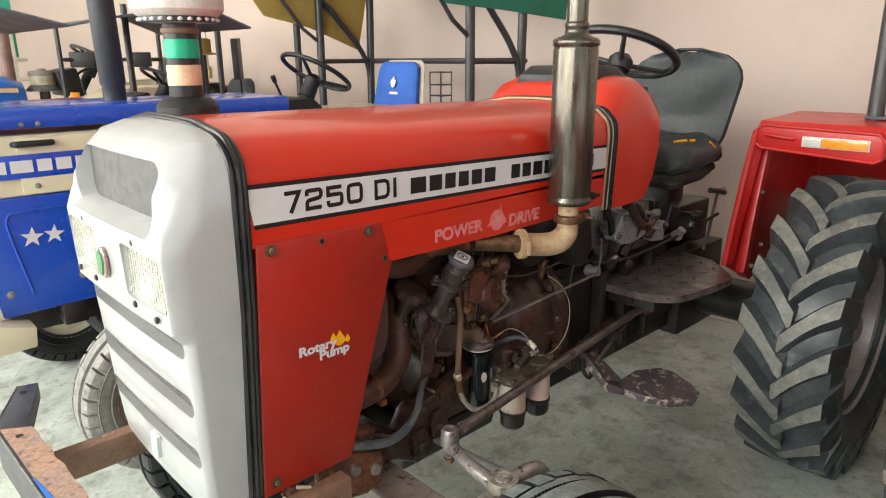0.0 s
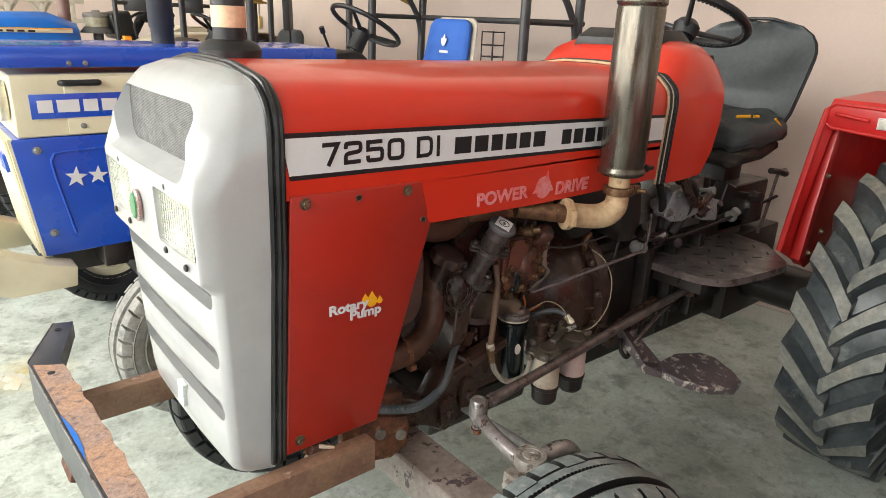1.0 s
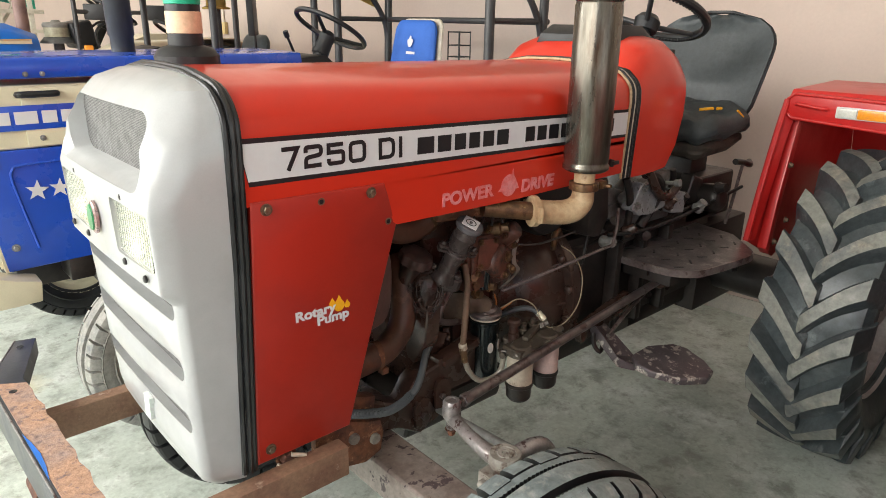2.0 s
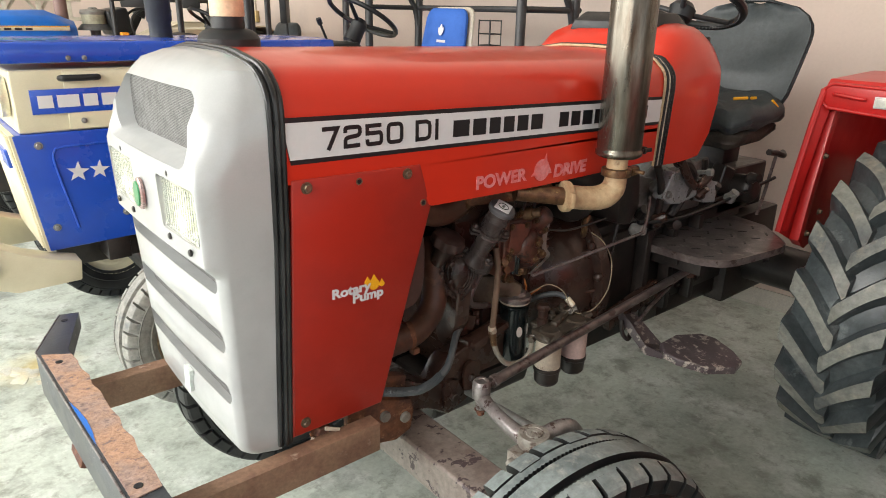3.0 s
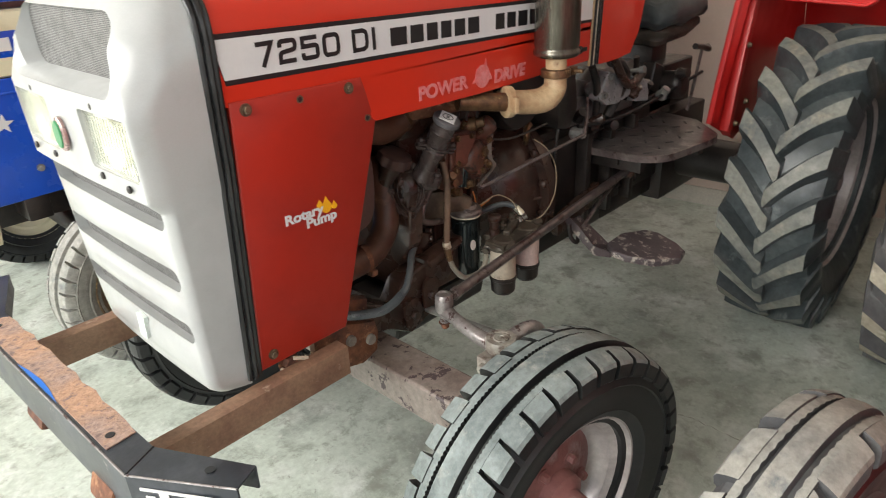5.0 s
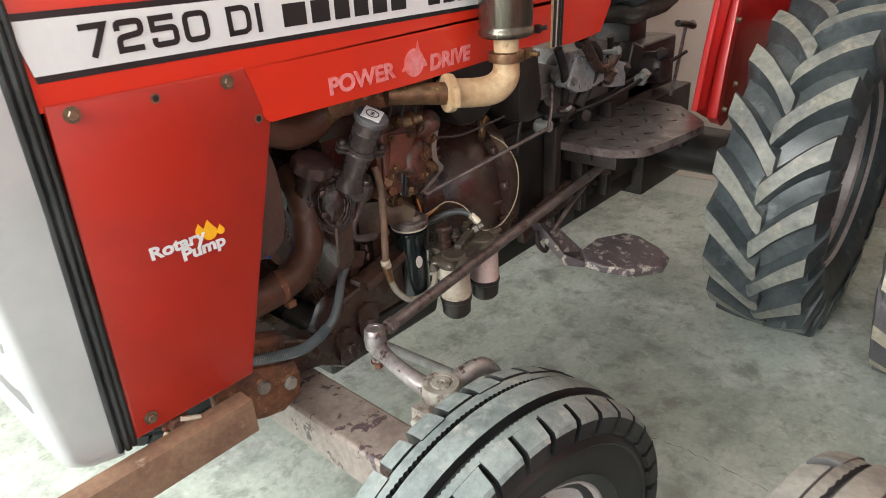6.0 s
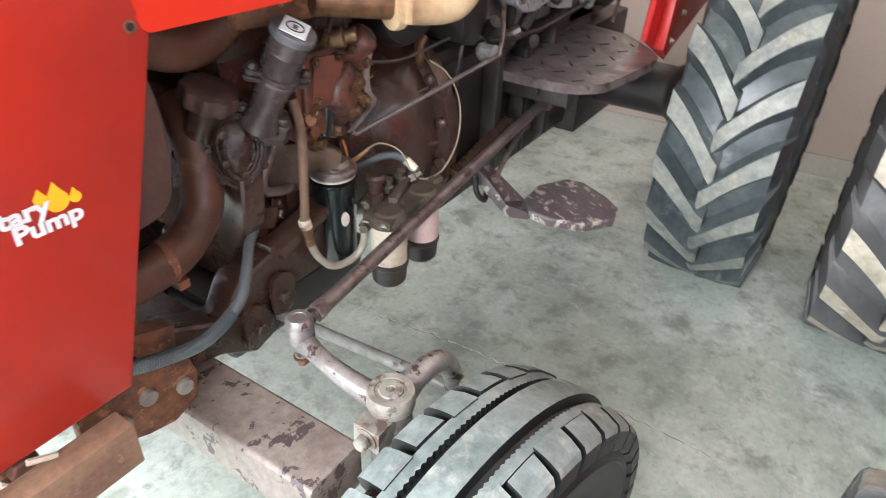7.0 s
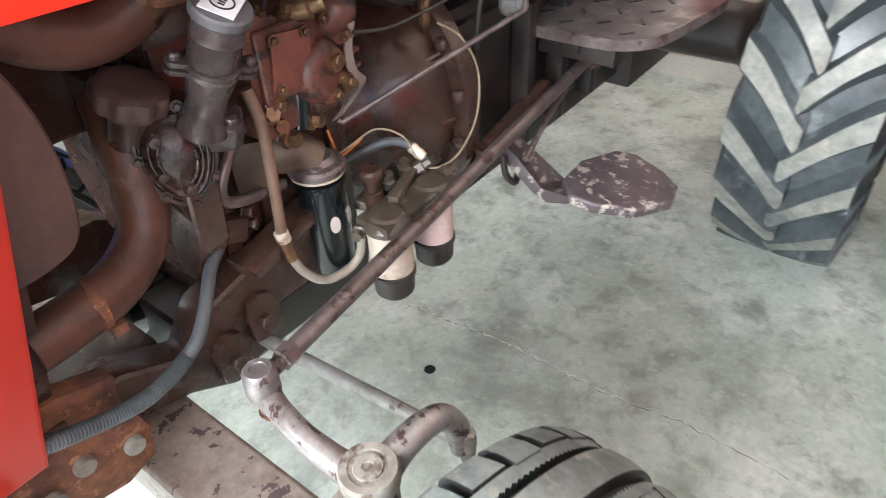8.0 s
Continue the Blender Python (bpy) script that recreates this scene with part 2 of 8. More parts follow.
def floor_material():
    """Trowelled cement: broad dark and pale clouds, small scuffs, pits."""
    m = material("trowelled_cement", (0.565, 0.62, 0.555), (0.385, 0.425, 0.375), rough=0.32, rough2=0.55, scale=1.5, lo=0.4, hi=0.64, bump=0.1, fine=45,
                 col3=(0.66, 0.69, 0.65), scale3=4.0, lo3=0.5, hi3=0.68, jitter=0.14)
    n, link = m.node_tree.nodes, m.node_tree.links.new
    b = n["Principled BSDF"]
    base = b.inputs["Base Color"].links[0].from_socket
    prev = base
    for s, lo, hi, colour in ((6.0, 0.53, 0.66, (0.2, 0.205, 0.175)), (2.2, 0.53, 0.66, (0.2, 0.215, 0.195)), (13.0, 0.54, 0.66, (0.25, 0.26, 0.22)), (19.0, 0.58, 0.7, (0.68, 0.69, 0.64)), (42.0, 0.6, 0.7, (0.22, 0.22, 0.19))):
        t = n.new("ShaderNodeTexNoise")
        t.inputs["Scale"].default_value, t.inputs["Detail"].default_value, t.inputs["Roughness"].default_value = s, 9.0, 0.7
        t.inputs["Distortion"].default_value = 0.25
        tc = n.new("ShaderNodeTexCoord")
        link(tc.outputs["Object"], t.inputs["Vector"])
        r = n.new("ShaderNodeMapRange")
        r.inputs["From Min"].default_value, r.inputs["From Max"].default_value, r.inputs["To Max"].default_value = lo, hi, 0.72
        link(t.outputs["Fac"], r.inputs["Value"])
        x = n.new("ShaderNodeMix")
        x.data_type = "RGBA"
        link(r.outputs["Result"], x.inputs[0])
        link(prev, x.inputs[6])
        x.inputs[7].default_value = (*colour, 1)
        prev = x.outputs[2]
    # dark patches under the engine and by the step, two yellow stains by the bumper
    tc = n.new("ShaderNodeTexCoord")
    # first patch: the tractor's shade on the floor, painted into the cement's colour
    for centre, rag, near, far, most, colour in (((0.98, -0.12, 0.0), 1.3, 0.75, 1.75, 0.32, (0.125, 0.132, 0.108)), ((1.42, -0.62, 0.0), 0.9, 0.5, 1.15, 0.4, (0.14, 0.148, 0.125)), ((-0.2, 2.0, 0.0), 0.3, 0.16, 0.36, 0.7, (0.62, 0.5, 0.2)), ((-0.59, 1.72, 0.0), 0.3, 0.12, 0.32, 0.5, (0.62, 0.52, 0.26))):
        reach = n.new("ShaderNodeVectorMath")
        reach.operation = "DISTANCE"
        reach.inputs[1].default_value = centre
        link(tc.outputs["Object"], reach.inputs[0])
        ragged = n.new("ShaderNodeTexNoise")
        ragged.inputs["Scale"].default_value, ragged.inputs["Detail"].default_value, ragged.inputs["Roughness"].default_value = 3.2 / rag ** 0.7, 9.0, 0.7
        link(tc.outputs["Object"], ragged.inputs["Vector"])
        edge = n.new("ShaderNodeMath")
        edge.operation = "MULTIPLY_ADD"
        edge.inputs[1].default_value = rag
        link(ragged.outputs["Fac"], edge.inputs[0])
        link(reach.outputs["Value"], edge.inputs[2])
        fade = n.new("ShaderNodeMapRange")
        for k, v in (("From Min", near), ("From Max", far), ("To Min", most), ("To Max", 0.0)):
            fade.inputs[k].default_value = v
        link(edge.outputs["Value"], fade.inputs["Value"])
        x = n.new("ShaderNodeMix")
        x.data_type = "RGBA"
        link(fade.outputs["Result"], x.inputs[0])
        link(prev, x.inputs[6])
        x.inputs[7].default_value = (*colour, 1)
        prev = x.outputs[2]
    link(prev, b.inputs["Base Color"])
    return m


RED_WALL = material("red_stained_sidewall", (0.075, 0.008, 0.01), (0.03, 0.008, 0.009), rough=0.5, scale=6, bump=0.3, fine=60, jitter=0.2)
ARM_STEEL = material("worn_silver_arm", (0.31, 0.29, 0.285), (0.21, 0.185, 0.18), rough=0.3, metal=0.5, scale=9, bump=0.3, fine=50, col3=(0.08, 0.05, 0.045), scale3=34, lo3=0.56, hi3=0.6, jitter=0.24)
CAN_BROWN = material("brown_grey_canister", (0.068, 0.052, 0.05), (0.034, 0.023, 0.021), rough=0.22, rough2=0.42, metal=0.2, scale=24, bump=0.25, fine=50, col3=(0.055, 0.034, 0.03), scale3=22, lo3=0.55, hi3=0.65, jitter=0.2)
BROWN_SHEET = material("dusty_brown_sheet", (0.088, 0.046, 0.038), (0.056, 0.03, 0.025), rough=0.5, scale=5, bump=0.25, fine=60, col3=(0.14, 0.09, 0.075), scale3=18, jitter=0.2)
DUSTY_CAP = material("dusty_worn_cap", (0.28, 0.265, 0.235), (0.18, 0.155, 0.135), rough=0.38, scale=16, bump=0.35, fine=45, col3=(0.1, 0.07, 0.055), scale3=26, lo3=0.55, hi3=0.62, jitter=0.25)
BEIGE_TREAD = material("beige_worn_tread", (0.28, 0.275, 0.25), (0.19, 0.19, 0.18), rough=0.72, scale=8, bump=0.5, fine=45, col3=(0.14, 0.15, 0.155), scale3=14, lo3=0.55, hi3=0.68, jitter=0.25)
RUSTY_RIM = material("rusty_ivory_rim", (0.2, 0.14, 0.08), (0.12, 0.08, 0.05), rough=0.7, scale=10, bump=0.5, fine=60, col3=(0.4, 0.3, 0.14), scale3=40, lo3=0.55, hi3=0.65)
SEAT.node_tree.nodes["Principled BSDF"].inputs["Specular IOR Level"].default_value = 0.25
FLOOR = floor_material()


def glass_material(name, tint=(0.95, 0.97, 0.95)):
    m = bpy.data.materials.new(name)
    m.use_nodes = True
    b = m.node_tree.nodes["Principled BSDF"]
    b.inputs["Base Color"].default_value = (*tint, 1)
    b.inputs["Roughness"].default_value, b.inputs["Transmission Weight"].default_value, b.inputs["IOR"].default_value = 0.04, 1.0, 1.3
    return m


GLASS = glass_material("headlight_glass")


# ---- mesh helpers ----
def smooth_line(pts, steps=6):
    """Points along a Catmull-Rom curve."""
    p = [Vector(q) for q in pts]
    out = []
    for i in range(len(p) - 1):
        a, b, c, d = p[max(i - 1, 0)], p[i], p[i + 1], p[min(i + 2, len(p) - 1)]
        for k in range(steps):
            t = k / steps
            out.append(0.5 * ((2 * b) + (c - a) * t + (2 * a - 5 * b + 4 * c - d) * t * t + (3 * b - a - 3 * c + d) * t ** 3))
    return out + [p[-1]]


def loft(bm, rings, cap=True, closed=False):
    """Skin rings of equal length."""
    vs = [[bm.verts.new(p) for p in r] for r in rings]
    n = len(vs[0])
    pairs = list(zip(vs, vs[1:])) + ([(vs[-1], vs[0])] if closed else [])
    for a, b in pairs:
        for i in range(n):
            j = (i + 1) % n
            bm.faces.new((a[i], a[j], b[j], b[i]))
    if cap and not closed:
        bm.faces.new(list(reversed(vs[0])))
        bm.faces.new(vs[-1])
    return vs


def tube(bm, pts, r, seg=10, steps=6, smooth=True, closed=False):
    """A round tube along points; r may be a list, one radius a given point."""
    radii = r if isinstance(r, (list, tuple)) else [r] * len(pts)
    line = smooth_line(pts, steps) if smooth and len(pts) > 2 else [Vector(q) for q in pts]
    m = len(line)
    rings, side = [], None
    for i, p in enumerate(line):
        if closed:
            d = line[(i + 1) % m] - line[i - 1]
        else:
            d = line[min(i + 1, m - 1)] - line[max(i - 1, 0)]
        d.normalize()
        if side is None:
            side = d.cross(Vector((0, 0, 1)) if abs(d.z) < 0.9 else Vector((1, 0, 0))).normalized()
        side = (side - d * side.dot(d)).normalized()
        up = side.cross(d)
        f = i / max(m - 1, 1) * (len(radii) - 1)
        k = min(int(f), len(radii) - 2) if len(radii) > 1 else 0
        rad = radii[k] + (radii[min(k + 1, len(radii) - 1)] - radii[k]) * (f - k)
        rings.append([p + (side * math.cos(a) + up * math.sin(a)) * rad for a in (2 * math.pi * j / seg for j in range(seg))])
    loft(bm, rings, closed=closed)


def lathe(bm, profile, origin=(0, 0, 0), axis=(0, 0, 1), seg=28):
    """A turned body: (radius, height) pairs along an axis from origin."""
    q = Vector(axis).normalized().to_track_quat("Z", "Y").to_matrix()
    o = Vector(origin)
    rings = [[o + q @ Vector((max(r, 1e-4) * math.cos(2 * math.pi * j / seg), max(r, 1e-4) * math.sin(2 * math.pi * j / seg), h)) for j in range(seg)] for r, h in profile]
    loft(bm, rings)


def rod(bm, p0, p1, r0, r1=None, seg=16):
    d = Vector(p1) - Vector(p0)
    lathe(bm, [(r0, 0), (r1 if r1 is not None else r0, d.length)], p0, d, seg)


def slab(bm, centre, size, rot=(0, 0, 0)):
    """A block; rot in degrees."""
    m = pose(*centre, *rot) @ Matrix.Diagonal((*size, 1))
    bmesh.ops.create_cube(bm, size=1.0, matrix=m)


def prism(bm, poly, plane, d0, d1):
    """A flat outline in the plane 'xz', 'yz' or 'xy', given thickness from d0 to d1 across it."""
    at = {"xz": lambda p, d: (p[0], d, p[1]), "yz": lambda p, d: (d, p[0], p[1]), "xy": lambda p, d: (p[0], p[1], d)}[plane]
    loft(bm, [[at(p, d0) for p in poly], [at(p, d1) for p in poly]])


def smooth_outline(poly):
    """The corners of a closed outline rounded off by cutting them twice."""
    for _ in range(2):
        poly = [q for (x0, z0), (x1, z1) in zip(poly, poly[1:] + poly[:1]) for q in ((x0 * 0.8 + x1 * 0.2, z0 * 0.8 + z1 * 0.2), (x0 * 0.2 + x1 * 0.8, z0 * 0.2 + z1 * 0.8))]
    return poly


def hexbolt(bm, at, axis, r=0.009, h=0.007, washer=True):
    a = Vector(axis).normalized()
    p = Vector(at)
    if washer:
        lathe(bm, [(r * 1.5, 0), (r * 1.5, 0.0025)], p, a, 16)
        p = p + a * 0.0025
    lathe(bm, [(r, 0), (r, h * 0.8), (r * 0.82, h)], p, a, 6)


def part(name, bm, mat, parent=None, label="", bevel=0.0, segs=2, angle=32, smooth=True):
    """One mesh object under a thing or a part."""
    bmesh.ops.recalc_face_normals(bm, faces=bm.faces)
    if bevel:
        edges = [e for e in bm.edges if len(e.link_faces) == 2 and e.calc_face_angle(0) > radians(28)]
        bmesh.ops.bevel(bm, geom=edges, offset=bevel, segments=segs, profile=0.6, affect="EDGES", clamp_overlap=True)
    me = bpy.data.meshes.new(name)
    bm.to_mesh(me)
    bm.free()
    if smooth:
        me.polygons.foreach_set("use_smooth", [True] * len(me.polygons))
        me.set_sharp_from_angle(angle=radians(angle))
    me.materials.append(mat)
    ob = new(name, me)
    if parent is not None:
        ob.parent = parent
    if label:
        ob["label"] = label
    return ob


def thing(name, label, category, group="", at=(0, 0, 0), kind=""):
    ob = tagged(new(name), label, category, group, kind)
    ob.location = at
    return ob


def B():
    return bmesh.new()


def cut(ob, cutters):
    """Take the cutters' bodies out of a mesh for good."""
    for bm in cutters:
        bmesh.ops.recalc_face_normals(bm, faces=bm.faces)
        me = bpy.data.meshes.new("cutter")
        bm.to_mesh(me)
        bm.free()
        c = new("cutter", me)
        mod = ob.modifiers.new("cut", "BOOLEAN")
        mod.operation, mod.object, mod.solver = "DIFFERENCE", c, "EXACT"
        done = bpy.data.meshes.new_from_object(ob.evaluated_get(bpy.context.evaluated_depsgraph_get()))
        ob.modifiers.clear()
        ob.data = done
        bpy.data.objects.remove(c)
    ob.data.polygons.foreach_set("use_smooth", [True] * len(ob.data.polygons))
    ob.data.set_sharp_from_angle(angle=radians(32))


GLYPHS = {"7": ([(0, 1), (1, 1), (0.36, 0)], False, 0.0), "2": ([(0, 0.72), (0, 1), (1, 1), (1, 0.55), (0, 0.45), (0, 0, 0), (1, 0)], False, 0.16),
          "5": ([(1, 1), (0, 1, 0), (0, 0.6, 0), (1, 0.6), (1, 0), (0, 0), (0, 0.28)], False, 0.15), "0": ([(0, 0.5), (0, 0), (1, 0), (1, 1), (0, 1)], True, 0.22),
          "D": ([(0, 0.5), (0, 0.001), (0, 0), (0.72, 0), (0.94, 0.1), (1, 0.3), (1, 0.7), (0.94, 0.9), (0.72, 1), (0, 1)], True, 0.0), "I": ([(0.5, 0), (0.5, 1)], False, 0.0)}


def block_letter(name, ch, x0, x1, z0, z1, y, bold, mat, parent):
    """A square extended letter built from one bent bar of even width."""
    pts, closed, r = GLYPHS[ch]
    h = bold / 2
    raw = [Vector((x0 + h + (x1 - x0 - bold) * u, z0 + h + (z1 - z0 - bold) * v)) for u, v, *_ in pts]
    if ch == "I":
        raw = [Vector(((x0 + x1) / 2, z0)), Vector(((x0 + x1) / 2, z1))]
    if ch == "7":
        raw[2].y = z0
    line = []
    for i, p in enumerate(raw):
        if not closed and i in (0, len(raw) - 1) or not r or len(pts[i]) > 2:
            line.append(p)
            continue
        a, c = raw[i - 1] - p, raw[(i + 1) % len(raw)] - p
        rr = min(r * (z1 - z0), a.length * 0.48, c.length * 0.48)
        a, c = p + a.normalized() * rr, p + c.normalized() * rr
        line += [(1 - f) ** 2 * a + 2 * f * (1 - f) * p + f * f * c for f in (0, 0.25, 0.5, 0.75, 1)]
    rings, m = [], len(line)
    for i, p in enumerate(line):
        d0 = (p - line[i - 1]).normalized() if (i or closed) else None
        d1 = (line[(i + 1) % m] - p).normalized() if (i < m - 1 or closed) else None
        d0, d1 = d0 or d1, d1 or d0
        n0, n1 = Vector((-d0.y, d0.x)), Vector((-d1.y, d1.x))
        nn = (n0 + n1).normalized()
        off = nn * (h / max(0.5, nn.dot(n0)))
        q0, q1 = p + off, p - off
        rings.append([Vector((q0.x, y, q0.y)), Vector((q1.x, y, q1.y)), Vector((q1.x, y - 0.0011, q1.y)), Vector((q0.x, y - 0.0011, q0.y))])
    b = B()
    loft(b, rings, closed=closed)
    return part(name, b, mat, parent, smooth=False)


def letters(name, text, size, at, mat, parent, wide=1.0, bold=0.0, slant=0.0, normal="-y", depth=0.0012, turn=0.0):
    """Words in the built-in font as a thin mesh; at is the lower left corner."""
    cu = bpy.data.curves.new(name, "FONT")
    cu.body, cu.size, cu.extrude, cu.offset, cu.shear = text, size, depth / 2, bold, slant
    tmp = new("text", cu)
    me = bpy.data.meshes.new_from_object(tmp.evaluated_get(bpy.context.evaluated_depsgraph_get()))
    bpy.data.objects.remove(tmp)
    r = {"-y": pose(0, 0, 0, 90, 0, 0), "-x": pose(0, 0, 0, 90, 0, -90)}[normal]
    me.transform(Matrix.Translation(at) @ r @ pose(0, 0, 0, 0, 0, turn) @ Matrix.Diagonal((wide, 1, 1, 1)))
    me.materials.clear()
    me.materials.append(mat)
    me.name = name
    ob = new(name, me)
    ob.parent = parent
    return ob


# ---- wheels (axis along y, centre at the origin, outer side towards -y) ----
def lug_tyre(bm_body, bm_lugs, R, W, rim, n=19, lug=0.05, slant=1.0):
    """A field tyre: carcass and two staggered rows of curved lugs meeting in a V."""
    Rc = R - lug
    half = W / 2
    prof = [(rim, -half * 0.62), (rim + 0.03, -half * 0.8), ((rim + Rc) / 2, -half * 0.97), (Rc - 0.075, -half * 0.95), (Rc - 0.03, -half * 0.86), (Rc - 0.008, -half * 0.55), (Rc, 0)]
    prof = prof + [(r, -h) for r, h in reversed(prof[:-1])]
    prof += [(rim - 0.02, half * 0.6), (rim - 0.02, -half * 0.6)]
    seg = 64
    rings = [[Vector((r * math.cos(a), h, r * math.sin(a))) for r, h in prof] for a in (2 * math.pi * k / seg for k in range(seg))]
    loft(bm_body, rings, closed=True)

    def carcass(u):
        u = min(abs(u) / half, 1)
        for (u0, r0), (u1, r1) in (((0, Rc), (0.55, Rc - 0.008)), ((0.55, Rc - 0.008), (0.86, Rc - 0.03)), ((0.86, Rc - 0.03), (0.95, Rc - 0.075)), ((0.95, Rc - 0.075), (1.0, Rc - 0.11))):
            if u <= u1:
                return r0 + (r1 - r0) * (u - u0) / (u1 - u0)
        return Rc - 0.11

    # each lug: a bar hooked towards the middle, wider at its inner end, chamfered at the shoulder
    steps = 9
    for side in (-1, 1):
        for k in range(n):
            a0 = 2 * math.pi * (k + (0.5 if side > 0 else 0)) / n
            rings = []
            for i in range(steps + 1):
                s = i / steps
                u = side * (-0.016 + s * (half + 0.016))
                sweep = slant * 0.205 * (s + 0.1 * math.sin(math.pi * s)) / R
                a = a0 + sweep
                wid = (0.031 + 0.010 * s + 0.010 * max(0, 1 - s * 3.5)) / R
                rc = carcass(u)
                top = R - 0.014 * s ** 3 - (0.012 if i == 0 else 0) if s < 0.95 else rc + lug * 0.7
                row = []
                for da, rr in ((-wid * 1.75, rc - 0.006), (-wid * 1.35, rc + 0.012), (-wid * 1.14, top - 0.011), (-wid * 0.9, top), (wid * 0.9, top), (wid * 1.14, top - 0.011), (wid * 1.35, rc + 0.012), (wid * 1.75, rc - 0.006)):
                    row.append(Vector((rr * math.cos(a + da), u, rr * math.sin(a + da))))
                rings.append(row)
            loft(bm_lugs, rings)


def rib_tyre(bm_body, bm_tread, R, W, rim, teeth=32):
    """A front tyre: round sidewalls, a smooth middle rib, toothed grooves and notched shoulder blocks."""
    half = W / 2
    base = R - 0.02
    prof = [(rim, -half * 0.62), (rim + 0.012, -half * 0.78), (rim + 0.03, -half * 0.86), (rim + 0.034, -half * 0.86 - 0.005), (rim + 0.04, -half * 0.9), ((rim + R) / 2 - 0.01, -half * 1.0), ((rim + R) / 2 + 0.012, -half * 1.0), ((rim + R) / 2 + 0.016, -half * 1.0 - 0.004), ((rim + R) / 2 + 0.022, -half), (R - 0.052, -half * 0.93), (base - 0.012, -half * 0.78), (base, -half * 0.3), (base, 0)]
    prof = prof + [(r, -h) for r, h in reversed(prof[:-1])] + [(rim - 0.015, half * 0.58), (rim - 0.015, -half * 0.58)]
    seg = 64
    loft(bm_body, [[Vector((r * math.cos(a), h, r * math.sin(a))) for r, h in prof] for a in (2 * math.pi * k / seg for k in range(seg))], closed=True)
    ring_at = lambda a, prof_: [Vector((r * math.cos(a), h, r * math.sin(a))) for r, h in prof_]
    loft(bm_tread, [ring_at(a, ((base - 0.006, -half * 0.27), (R - 0.001, -half * 0.235), (R + 0.001, 0), (R - 0.001, half * 0.235), (base - 0.006, half * 0.27))) for a in (2 * math.pi * k / seg for k in range(seg))], closed=True)
    n = teeth
    for side in (-1, 1):
        # inner toothed ledge of the shoulder
        rings = []
        for k in range(n * 12):
            a = 2 * math.pi * k / (n * 12)
            tooth = 0.03 if k % 2 else 0.0
            rings.append(ring_at(a, [(r, side * h) for r, h in ((base - 0.006, half * (0.35 + tooth)), (R - 0.009, half * (0.37 + tooth)), (R - 0.0075, half * 0.56), (base - 0.006, half * 0.56))]))
        loft(bm_tread, rings, closed=True)
        # notched shoulder blocks
        for k in range(n):
            a0 = 2 * math.pi * (k + (0.5 if side > 0 else 0)) / n
            da = math.pi / n
            rings = []
            for f in (-0.87, -0.3, 0.3, 0.87) if side < 0 else (-0.8, -0.3, 0.3, 0.8):
                lean = 0.25 * da
                wear = 1 + 0.04 * math.sin(k * 2.7 + side)
                rings.append([Vector((r * math.cos(a0 + da * f * wear * (1 - 0.1 * q) + lean * q), side * h, r * math.sin(a0 + da * f * wear * (1 - 0.1 * q) + lean * q))) for r, h, q in
                              ((base - 0.012, half * 0.53, 0), (R - 0.004, half * (0.53 + 0.06 * (k % 2)), 0), (R - 0.007, half * 0.75, 0.3), (R - 0.014, half * 0.95, 0.6), (R - 0.022, half * 1.01, 0.9), (R - 0.052, half * 1.03, 1.2), (R - 0.06, half * 0.96, 1.2), (base - 0.02, half * 0.7, 0.3))])
            loft(bm_tread, rings)


def rim_disc(bm, rim, W, dish=0.03):
    """A pressed wheel: drop-centre barrel with a dished disc."""
    h = W / 2 * 0.62
    prof = [(rim + 0.014, -h - 0.004), (rim + 0.016, -h - 0.012), (rim + 0.004, -h - 0.012), (rim - 0.006, -h + 0.01), (rim - 0.03, -h + 0.03), (rim - 0.035, -0.01), (rim - 0.05, dish * 0.2), (rim * 0.72, dish - 0.02), (rim * 0.5, dish - 0.045), (rim * 0.3, dish - 0.05), (0.0, dish - 0.05)]
    back = [(0.0, dish - 0.04), (rim * 0.5, dish - 0.033), (rim * 0.72, dish - 0.008), (rim - 0.045, dish * 0.2 + 0.012), (rim - 0.03, h - 0.03), (rim, h), (rim + 0.016, h + 0.012), (rim + 0.012, h), (rim - 0.02, h - 0.04), (rim - 0.028, 0.0), (rim - 0.022, -h + 0.035), (rim + 0.002, -h + 0.004)]
    prof = prof + back
    seg = 40
    loft(bm, [[Vector((max(r, 0.0005) * math.cos(a), y, max(r, 0.0005) * math.sin(a))) for r, y in prof] for a in (2 * math.pi * k / seg for k in range(seg))], closed=True)


def move(bm, m):
    bm.transform(m)
    return bm


def resize(old, at, k):
    """A transform that brings the point old to at and scales by k about it."""
    return Matrix.Translation(at) @ Matrix.Scale(k, 4) @ Matrix.Translation(-Vector(old))


